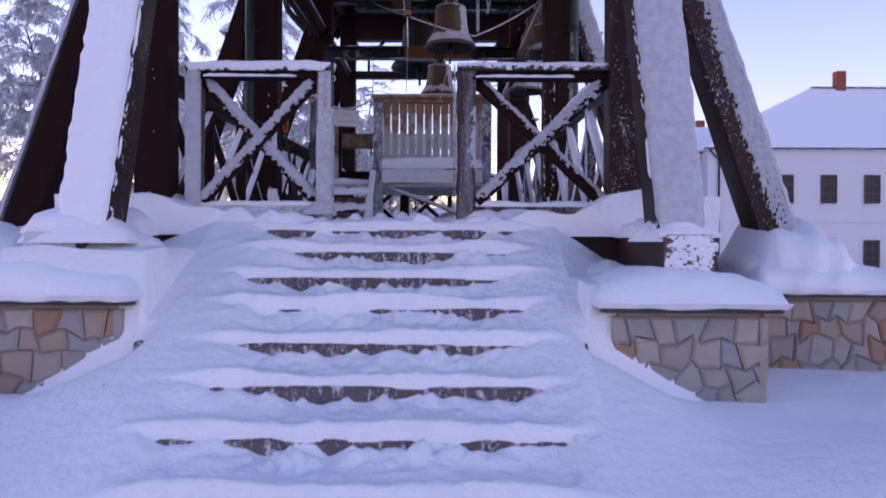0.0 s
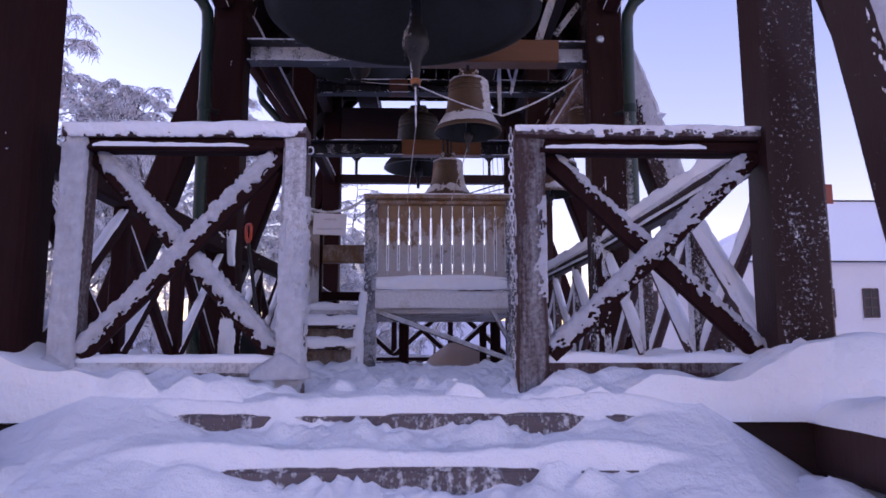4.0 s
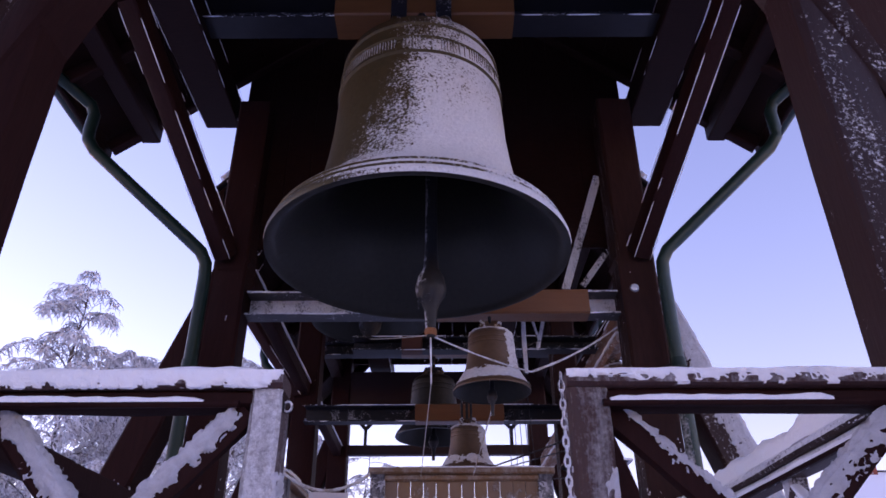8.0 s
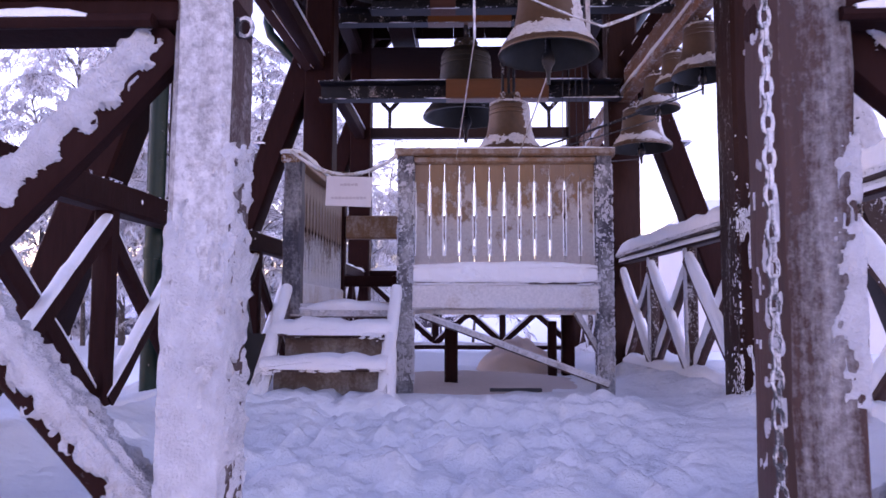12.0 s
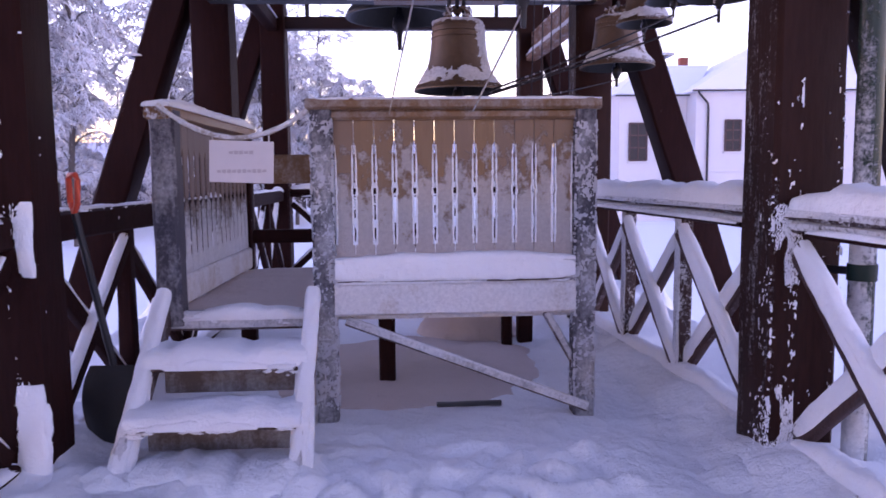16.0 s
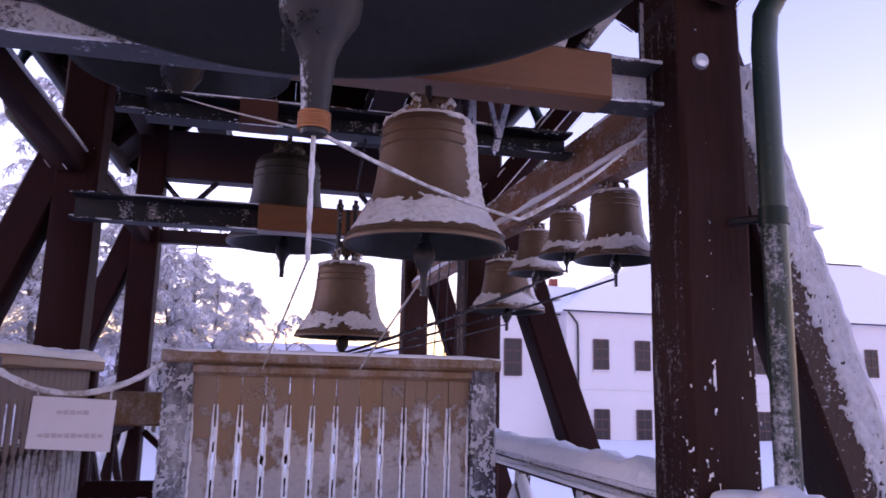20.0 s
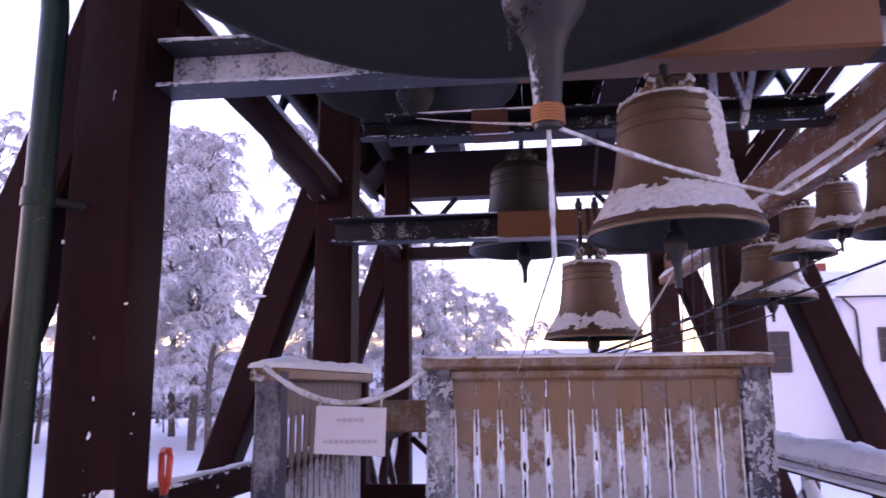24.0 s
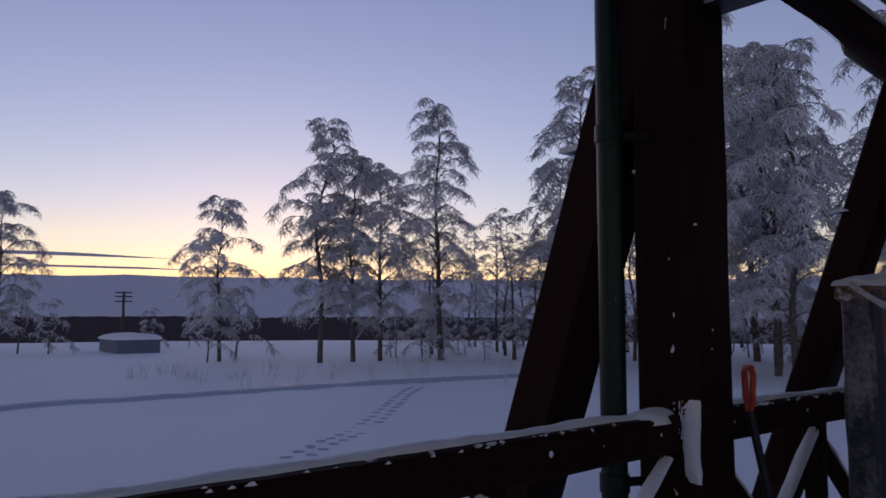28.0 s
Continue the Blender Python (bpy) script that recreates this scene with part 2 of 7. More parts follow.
def frosted(name, dark, light, frost=0.0, wind=(0.35, -0.9, 0.3), grain=(1, 1, 8), rough=0.6, metal=0.0, patch=9.0, gain=0.34, speckle=1.0, blot=1.2, low=None, streak=(1, 1, 0.5), film=0.93, vary=None, edge=0.16, spec=0.35):
    """A surface of two tones with grain, crusted with rime on the sides that faced the wind."""
    m, n, l = nodes_of(name)
    bsdf = n["Principled BSDF"]
    geo = n.new("ShaderNodeNewGeometry")
    co = n.new("ShaderNodeTexCoord").outputs["Object"]
    mp = n.new("ShaderNodeMapping")
    mp.inputs["Scale"].default_value = grain
    l.new(co, mp.inputs["Vector"])
    fine = noise_tex(n, l, mp.outputs[0], 9, 6)
    broad = noise_tex(n, l, co, 1.3, 3)
    base = mixed(n, l, calc(n, l, "ADD", calc(n, l, "MULTIPLY", fine, 0.7), calc(n, l, "MULTIPLY", broad, 0.4), True), dark, light)
    if vary:
        base = mixed(n, l, calc(n, l, "MULTIPLY", n.new("ShaderNodeObjectInfo").outputs["Random"], 0.75), base, vary)
    dot = n.new("ShaderNodeVectorMath")
    dot.operation = "DOT_PRODUCT"
    l.new(geo.outputs["True Normal"], dot.inputs[0])
    dot.inputs[1].default_value = Vector(wind).normalized()
    sm = n.new("ShaderNodeMapping")
    sm.inputs["Scale"].default_value = streak
    l.new(geo.outputs["Position"], sm.inputs["Vector"])
    n1 = noise_tex(n, l, sm.outputs[0], patch, 7, 0.68)
    n2 = noise_tex(n, l, geo.outputs["Position"], 62, 5, 0.75)
    f = calc(n, l, "ADD", calc(n, l, "MULTIPLY", dot.outputs["Value"], gain), calc(n, l, "MULTIPLY", calc(n, l, "SUBTRACT", n1, 0.5), blot))
    f = calc(n, l, "ADD", f, calc(n, l, "MULTIPLY", calc(n, l, "SUBTRACT", n2, 0.5), speckle))
    f = calc(n, l, "ADD", f, frost)
    if low:
        # rime that has not reached the sheltered boards above this height
        sep = n.new("ShaderNodeSeparateXYZ")
        l.new(geo.outputs["Position"], sep.inputs[0])
        f = calc(n, l, "ADD", f, calc(n, l, "MULTIPLY", calc(n, l, "SUBTRACT", low[0], sep.outputs[2]), low[1]))
    mask = ramp(n, l, f, [(0.54 - edge / 2, (0, 0, 0)), (0.54 + edge / 2, (1, 1, 1))])
    rime = ramp(n, l, n2, [(0.3, (0.62, 0.64, 0.70)), (0.65, (0.86, 0.87, 0.91))])
    l.new(mixed(n, l, calc(n, l, "MULTIPLY", mask, film), base, rime), bsdf.inputs["Base Color"])
    l.new(calc(n, l, "ADD", calc(n, l, "MULTIPLY", mask, 0.85 - rough), rough), bsdf.inputs["Roughness"])
    if metal:
        l.new(calc(n, l, "MULTIPLY", calc(n, l, "SUBTRACT", 1.0, mask), metal), bsdf.inputs["Metallic"])
    bsdf.inputs["Specular IOR Level"].default_value = spec
    hgt = calc(n, l, "ADD", calc(n, l, "MULTIPLY", mask, calc(n, l, "ADD", n2, 0.4)), calc(n, l, "MULTIPLY", fine, 0.25))
    bumped(n, l, hgt, 0.7, 0.012, bsdf)
    return m


def snow_material(name, col=(0.90, 0.915, 0.955), big=1.6, lumps=0.04):
    m, n, l = nodes_of(name)
    bsdf = n["Principled BSDF"]
    pos = n.new("ShaderNodeNewGeometry").outputs["Position"]
    a, b, c = noise_tex(n, l, pos, big, 4), noise_tex(n, l, pos, 14, 5), noise_tex(n, l, pos, 190, 3)
    l.new(mixed(n, l, b, tuple(0.93 * v for v in col), col), bsdf.inputs["Base Color"])
    bsdf.inputs["Roughness"].default_value = 0.75
    bsdf.inputs["Specular IOR Level"].default_value = 0.25
    h = calc(n, l, "ADD", calc(n, l, "MULTIPLY", b, 1.0), calc(n, l, "ADD", calc(n, l, "MULTIPLY", a, 1.4), calc(n, l, "MULTIPLY", c, 0.14)))
    bumped(n, l, h, 0.65, lumps, bsdf)
    return m


def plain(name, dark, light, rough=0.6, metal=0.0, scale=6.0, bump=0.15, spec=0.4, grain=(1, 1, 1)):
    m, n, l = nodes_of(name)
    bsdf = n["Principled BSDF"]
    mp = n.new("ShaderNodeMapping")
    mp.inputs["Scale"].default_value = grain
    l.new(n.new("ShaderNodeTexCoord").outputs["Object"], mp.inputs["Vector"])
    a, b = noise_tex(n, l, mp.outputs[0], scale, 5), noise_tex(n, l, mp.outputs[0], scale * 9, 3)
    l.new(mixed(n, l, calc(n, l, "ADD", calc(n, l, "MULTIPLY", a, 0.75), calc(n, l, "MULTIPLY", b, 0.3), True), dark, light), bsdf.inputs["Base Color"])
    bsdf.inputs["Roughness"].default_value, bsdf.inputs["Metallic"].default_value = rough, metal
    bsdf.inputs["Specular IOR Level"].default_value = spec
    if bump:
        bumped(n, l, b, bump, 0.01, bsdf)
    return m


BROWN, BROWN2 = (0.010, 0.0035, 0.0035), (0.042, 0.014, 0.013)
WOOD = frosted("stained_timber", (0.008, 0.0025, 0.0025), (0.036, 0.0115, 0.0105), frost=0.04, gain=0.16, grain=(6, 6, 0.8), blot=0.85, patch=17, streak=(1, 1, 0.13), speckle=1.1, film=0.8, rough=0.7, spec=0.08)
WOOD_X = frosted("stained_timber_along", BROWN, BROWN2, frost=-0.08, gain=0.16, grain=(1, 6, 6), blot=0.7)
WOOD_SPECK = frosted("speckled_timber", BROWN, BROWN2, frost=0.20, gain=0.14, grain=(6, 6, 0.8), blot=0.9, speckle=1.7, patch=9, streak=(1, 1, 0.35), rough=0.5, spec=0.22)
WOOD_SIDE = frosted("side_rimed_timber", (0.008, 0.0027, 0.0025), (0.050, 0.018, 0.014), frost=0.0, gain=0.34, wind=(-0.95, -0.05, 0.2), grain=(6, 6, 0.8), blot=1.3, patch=14, streak=(1, 1, 0.14), speckle=0.9, film=0.5, edge=0.25, rough=0.65, spec=0.12)
WOOD_RIME = frosted("rimed_timber", (0.010, 0.004, 0.004), (0.095, 0.040, 0.036), frost=0.16, gain=0.30, grain=(9, 9, 0.6), blot=1.1, patch=13, streak=(1, 1, 0.08), speckle=0.45, film=0.55, edge=0.35)
WOOD_HEAVY = frosted("heavily_rimed_timber", (0.03, 0.014, 0.014), (0.09, 0.045, 0.042), frost=0.28, gain=0.5, wind=(0.15, -0.8, 0.5), grain=(6, 6, 0.8), patch=8, blot=0.6, speckle=0.45, film=0.84, edge=0.35, streak=(1, 1, 0.15))
WOOD_LEE = frosted("rimed_rail_timber", (0.02, 0.009, 0.009), (0.06, 0.026, 0.024), frost=0.28, gain=0.50, wind=(-0.78, -0.35, 0.5), grain=(6, 6, 0.8), patch=13, blot=0.6, speckle=0.9, film=0.9, streak=(1, 1, 0.4))
REDBLOCK = plain("reddish_timber", (0.06, 0.016, 0.009), (0.13, 0.036, 0.018), 0.6, scale=3, grain=(1, 8, 8))
ROOFWOOD = frosted("roof_timber", (0.010, 0.0035, 0.003), (0.032, 0.011, 0.009), frost=-0.25, gain=0.1, grain=(1, 8, 6), spec=0.08)
STEEL = frosted("dark_steel_channel", (0.010, 0.010, 0.013), (0.028, 0.027, 0.033), spec=0.2, frost=0.08, gain=0.30, rough=0.45)
STEEL_RIME = frosted("rimed_steel_channel", (0.03, 0.03, 0.035), (0.07, 0.07, 0.08), frost=0.42, gain=0.3, rough=0.45)
ORANGE = plain("varnished_orange_wood", (0.13, 0.043, 0.014), (0.24, 0.088, 0.030), 0.4, scale=3, grain=(1, 8, 8))
ORANGE_RIME = frosted("rimed_orange_wood", (0.16, 0.06, 0.025), (0.30, 0.13, 0.06), frost=0.46, gain=0.2, grain=(6, 1, 6), patch=11, blot=1.1, speckle=1.0, film=0.68, edge=0.3, streak=(1, 0.5, 1))
PINE = frosted("varnished_pine_board", (0.15, 0.076, 0.036), (0.28, 0.15, 0.075), frost=0.26, film=0.45, edge=0.4, speckle=0.5, gain=0.16, grain=(8, 8, 0.7), rough=0.45, patch=7)
PINE_RIME = frosted("rimed_pine_board", (0.16, 0.075, 0.03), (0.30, 0.15, 0.07), frost=0.32, gain=0.15, low=(1.15, 0.5), grain=(8, 8, 0.7), rough=0.5, patch=7)
BRONZE = frosted("weathered_bronze", (0.068, 0.041, 0.029), (0.18, 0.108, 0.068), frost=-0.06, gain=0.5, wind=(0.62, -0.35, 0.62), grain=(3, 3, 3), rough=0.5, metal=0.45, patch=6.0, blot=0.75, streak=(1, 1, 1.4), speckle=0.38, edge=0.1)
BRONZE_SIDE = frosted("rimed_side_bronze", (0.064, 0.038, 0.028), (0.175, 0.105, 0.068), frost=0.04, gain=0.5, wind=(0.2, -0.4, 0.85), grain=(3, 3, 3), rough=0.5, metal=0.4, patch=9.0, blot=0.7, speckle=0.5, film=0.85, edge=0.14)
# Darker bronze for the hollow of the bells: the shade inside is in the colour.
BELL_INSIDE = frosted("shaded_inner_bronze", (0.016, 0.015, 0.013), (0.045, 0.041, 0.034), frost=-0.5, gain=0.1, grain=(3, 3, 3), rough=0.45, metal=0.4, patch=3.0)
BRONZE_DARK = frosted("dark_bronze", (0.02, 0.018, 0.018), (0.07, 0.06, 0.05), frost=-0.12, gain=0.42, wind=(0.5, -0.7, 0.5), grain=(3, 3, 3), rough=0.5, metal=0.7, patch=3.0)
IRON = frosted("clapper_iron", (0.016, 0.016, 0.018), (0.05, 0.05, 0.055), frost=-0.04, gain=0.6, wind=(-0.85, -0.2, 0.3), grain=(3, 3, 3), rough=0.55, metal=0.5)
ROPE = frosted("rimed_rope", (0.35, 0.30, 0.26), (0.6, 0.55, 0.5), frost=0.45, gain=0.2, grain=(20, 20, 20), rough=0.9)
COPPER = plain("copper_wire", (0.30, 0.10, 0.04), (0.5, 0.2, 0.08), 0.4, 0.6)
PIPE = frosted("green_downpipe", (0.004, 0.016, 0.013), (0.008, 0.028, 0.023), frost=-0.14, spec=0.2, gain=0.4, wind=(0.8, -0.6, 0.1), grain=(3, 3, 3), rough=0.35)
PIPE_RIME = frosted("rimed_green_downpipe", (0.006, 0.022, 0.018), (0.012, 0.04, 0.032), frost=0.06, low=(1.7, 0.30), gain=0.36, wind=(-0.75, -0.6, 0.1), grain=(3, 3, 3), rough=0.35, film=0.7, edge=0.25)
BOLT = plain("bright_zinc", (0.35, 0.37, 0.42), (0.6, 0.62, 0.66), 0.4, 0.7)
STEPWOOD = frosted("worn_grey_step", (0.07, 0.05, 0.055), (0.17, 0.13, 0.14), frost=0.38, gain=0.06, grain=(1, 8, 8), speckle=0.9, patch=26, blot=1.3, streak=(1, 1, 0.22), film=0.85)
PINE_SLAT = frosted("part_rimed_pine_slat", (0.16, 0.085, 0.04), (0.30, 0.172, 0.09), frost=0.355, gain=0.05, grain=(8, 8, 0.7), rough=0.5, patch=8, blot=1.6, speckle=0.25, low=(1.25, 1.0), film=0.42, vary=(0.22, 0.145, 0.11), edge=0.13, streak=(1, 1, 0.8))
SIDE_SLAT = frosted("weathered_side_slat", (0.13, 0.09, 0.075), (0.25, 0.18, 0.15), frost=0.42, gain=0.05, grain=(8, 8, 0.7), rough=0.6, patch=10, blot=0.8, speckle=0.5, low=(0.98, 1.5), film=0.7, vary=(0.19, 0.14, 0.12))
RISER = frosted("bare_riser_board", (0.13, 0.085, 0.075), (0.26, 0.19, 0.17), frost=0.42, gain=0.05, grain=(1, 8, 8), patch=7, blot=1.3, speckle=0.4, film=0.5, edge=0.3)
# Under the stand this brown tint paints warm light reflected from the pine.
WARM_SNOW = snow_material("warm_tinted_snow", (0.66, 0.53, 0.49), 2.0, 0.03)
GREAT_BRONZE = frosted("great_bell_bronze", (0.05, 0.038, 0.020), (0.14, 0.10, 0.05), frost=0.10, gain=0.85, wind=(0.75, -0.6, 0.42), grain=(3, 3, 3), rough=0.5, metal=0.6, patch=5.0, blot=0.9, speckle=1.6, low=(3.05, 0.30), film=0.9, edge=0.1, streak=(1, 1, 0.7))
STAND_POST = frosted("rimed_stand_post", (0.018, 0.020, 0.036), (0.08, 0.07, 0.085), frost=0.28, gain=0.2, wind=(0.1, -0.8, 0.3), grain=(6, 6, 0.8), patch=4, blot=1.2, speckle=0.3, film=0.68, edge=0.34, streak=(1, 1, 0.5))
CRUST = plain("granular_rime_crust", (0.34, 0.345, 0.40), (0.80, 0.82, 0.88), 0.85, scale=26, bump=0.9, spec=0.2)
WHITE_BOARD = frosted("white_rimed_board", (0.40, 0.30, 0.22), (0.6, 0.5, 0.42), frost=0.56, gain=0.2, grain=(1, 8, 8), rough=0.6, speckle=0.35, blot=0.9, patch=5, film=0.8, edge=0.3)
SNOW = snow_material("packed_snow")
SNOW_CAP = snow_material("fresh_snow_cap", (0.87, 0.885, 0.93), 4.0, 0.025)
TRUNK = frosted("birch_bark", (0.03, 0.025, 0.025), (0.11, 0.09, 0.085), frost=0.18, gain=0.4, wind=(0.2, -0.3, 0.9), grain=(4, 4, 1))
TWIG = frosted("hoarfrost_twigs", (0.05, 0.045, 0.05), (0.14, 0.12, 0.13), frost=0.57, gain=0.30, wind=(0.2, -0.3, 0.9), grain=(4, 4, 4), patch=3, speckle=0.5, blot=0.6, film=0.97, edge=0.3, rough=0.8, spec=0.1)
BELL_RIME = frosted("thin_rime_on_bronze", (0.16, 0.11, 0.085), (0.30, 0.23, 0.20), frost=0.70, gain=0.18, wind=(0.3, -0.2, 0.9), grain=(3, 3, 3), patch=14, speckle=0.7, blot=0.7, film=0.74, edge=0.4, rough=0.8, spec=0.15)
PLASTER = plain("white_plaster", (0.58, 0.57, 0.60), (0.69, 0.68, 0.71), 0.9, scale=0.4, bump=0.05)
BRICK = plain("chimney_brick", (0.20, 0.05, 0.035), (0.34, 0.09, 0.06), 0.85, scale=8)
DARKMETAL = plain("dark_painted_metal", (0.02, 0.018, 0.02), (0.05, 0.045, 0.05), 0.5, 0.2)
GLASS = plain("dark_window_glass", (0.016, 0.017, 0.022), (0.04, 0.04, 0.05), 0.3, bump=0, spec=0.22)
FRAMEWOOD = plain("brown_window_frame", (0.06, 0.032, 0.034), (0.11, 0.062, 0.062), 0.6)
CARD = plain("laminated_paper", (0.50, 0.49, 0.53), (0.66, 0.64, 0.68), 0.5, scale=3, bump=0.03)
INK = plain("faded_print", (0.38, 0.35, 0.39), (0.47, 0.44, 0.48), 0.7, bump=0)
RED = plain("orange_red_plastic", (0.55, 0.05, 0.02), (0.72, 0.09, 0.04), 0.4, bump=0)
BLACK = plain("black_plastic", (0.012, 0.012, 0.014), (0.03, 0.03, 0.035), 0.5)
# Blue haze of the distance is mixed into the ridge's base colour.
FAR_WOOD = plain("hazed_far_forest", (0.03, 0.036, 0.062), (0.055, 0.062, 0.098), 0.95, scale=0.01, bump=0)
CLOUDBANK = plain("glowing_cloud_bank", (0.12, 0.19, 0.30), (0.18, 0.26, 0.39), 1.0, scale=0.002, bump=0, spec=0)


# Added emission brightens the bank, whose near side catches little light.
cb = CLOUDBANK.node_tree.nodes["Principled BSDF"]
cb.inputs["Emission Color"].default_value = (0.26, 0.40, 0.62, 1)
cb.inputs["Emission Strength"].default_value = 0.13
# Snow darkened by colour: stands for shade in the track's groove and the footprints.
SHADED_SNOW = plain("shaded_track_snow", (0.30, 0.35, 0.46), (0.46, 0.51, 0.62), 0.6, scale=3, bump=0.3)
SHEDPAINT = plain("blue_grey_paint", (0.10, 0.12, 0.18), (0.17, 0.19, 0.26), 0.7)


def stone_material():
    m, n, l = nodes_of("field_stone")
    bsdf = n["Principled BSDF"]
    r = n.new("ShaderNodeObjectInfo").outputs["Random"]
    col = ramp(n, l, r, [(0.0, (0.30, 0.28, 0.27)), (0.2, (0.42, 0.37, 0.32)), (0.42, (0.33, 0.34, 0.35)), (0.6, (0.40, 0.19, 0.10)), (0.68, (0.46, 0.41, 0.36)), (0.86, (0.40, 0.29, 0.21)), (1.0, (0.33, 0.33, 0.36))])
    co = n.new("ShaderNodeNewGeometry").outputs["Position"]
    f = noise_tex(n, l, co, 11, 6)
    g = noise_tex(n, l, co, 3, 3)
    l.new(mixed(n, l, calc(n, l, "MULTIPLY", f, 0.6), col, (0.20, 0.17, 0.16)), bsdf.inputs["Base Color"])
    bsdf.inputs["Roughness"].default_value = 0.85
    bumped(n, l, calc(n, l, "ADD", f, g), 0.5, 0.02, bsdf)
    return m


STONE = stone_material()
MORTAR = plain("grey_mortar", (0.26, 0.24, 0.23), (0.38, 0.35, 0.34), 0.95, scale=12, bump=0.4)


# ---------------------------------------------------------------- ground
def ramp01(a, b, x):
    t = min(1.0, max(0.0, (x - a) / (b - a)))
    return t * t * (3 - 2 * t)


def ground_z(x, y):
    r = math.hypot(x, y - 3)
    z = -1.55 - 0.05 * ramp01(5, 40, r)
    z -= 26.0 * ramp01(62, 420, math.hypot(x, y)) * ramp01(5, -40, x)
    v = Vector((x, y, 0))
    z += 0.10 * noise.noise(v * 0.16) * ramp01(4, 20, r) + 0.06 * noise.noise(v * 0.55) + 0.02 * noise.noise(v * 2.1)
    # the snow rises towards the base of the belfry
    z += 0.68 * ramp01(-4.6, -1.7, y) * ramp01(5.5, 3.0, abs(x)) * ramp01(9.5, 7.5, y)
    z += 0.18 * ramp01(1.3, 0.3, math.hypot(x - 2.6, y + 3.4)) + 0.22 * ramp01(1.2, 0.2, math.hypot(x + 2.3, y + 2.4))
    near = ramp01(-1.6, -2.6, y) * ramp01(-9.0, -6.0, y) * ramp01(4.0, 2.6, abs(x))
    if near > 0:
        trod = near * ramp01(1.1, 0.4, abs(x + 0.25))
        z += near * (0.035 * noise.noise(v * 1.9 + Vector((3, 0, 0))) + 0.016 * noise.noise(v * 5.5)) + trod * (0.05 * noise.noise(v * 3.6) + 0.035 * noise.noise(v * 8.1) + 0.016 * noise.noise(v * 17))
        for fx, fy in ((1.15, -2.75), (1.55, -3.35), (1.32, -3.05), (2.1, -2.9), (-1.2, -3.3)):
            z -= 0.085 * ramp01(0.17, 0.05, math.hypot((x - fx) * 1.4, y - fy)) - 0.03 * ramp01(0.30, 0.18, math.hypot(x - fx, y - fy)) * near
    z += (0.30 if x > 0 else 0.16) * ramp01(1.0, 2.7, abs(x)) * ramp01(-1.7, -2.8, y) * ramp01(-7.0, -5.0, y) * ramp01(6.0, 4.0, abs(x))
    foot = ramp01(-3.55, -3.05, y)
    if abs(x) > 0.80:
        foot *= ramp01(-0.95, -1.75, y)
    if foot > 0 and y < (-1.35 if abs(x) <= 0.80 else -0.95) and abs(x) < 3:
        flat = z
        stair = -0.13 - 0.433 * (-0.33 - y)
        if abs(x) > 0.80:
            z = stair + 0.085 + 0.03 * noise.noise(v * 1.4) + (z - stair - 0.085) * ramp01(0.86, 1.55, abs(x))
        else:
            z = min(z, stair - 0.05)
        z = flat + (z - flat) * foot
    return z


def build_ground():
    far = sorted({round(s * (0.25 * k + 0.0022 * k ** 2.75), 3) for k in range(0, 86) for s in (1, -1)})
    xs = sorted([v for v in far if abs(v) > 3.3] + [-3.24 + 0.06 * k for k in range(109)])
    ys = sorted([v + 2 for v in far if not -5.4 < v + 2 < -1.4] + [-5.34 + 0.06 * k for k in range(66)])
    mb = Mb()
    mb.v = [(x, y, ground_z(x, y)) for y in ys for x in xs]
    k = len(xs)
    mb.f = [(j * k + i, j * k + i + 1, (j + 1) * k + i + 1, (j + 1) * k + i) for j in range(len(ys) - 1) for i in range(k - 1)]
    tagged(part("ground", mb, SNOW, angle=80), "snow-covered field with soft drifts", "snow field", kind="structure")


build_ground()

# ---------------------------------------------------------------- bell frame layout
P_Y = (-0.02, 2.74, 5.35, 7.95)
P_W = (0.22, 0.27, 0.26, 0.26)
P_X = (1.52, 1.485, 1.35, 1.36)
TOP = 4.3

# platform under the snow
mb = Mb()
mb.box((-2.0, -0.28, -0.5), (2.0, 8.5, -0.10), 0.02)
platform = part("platform_deck", mb, WOOD_X)
tagged(platform, "dark timber deck of the belfry, buried in snow", "deck", kind="structure")


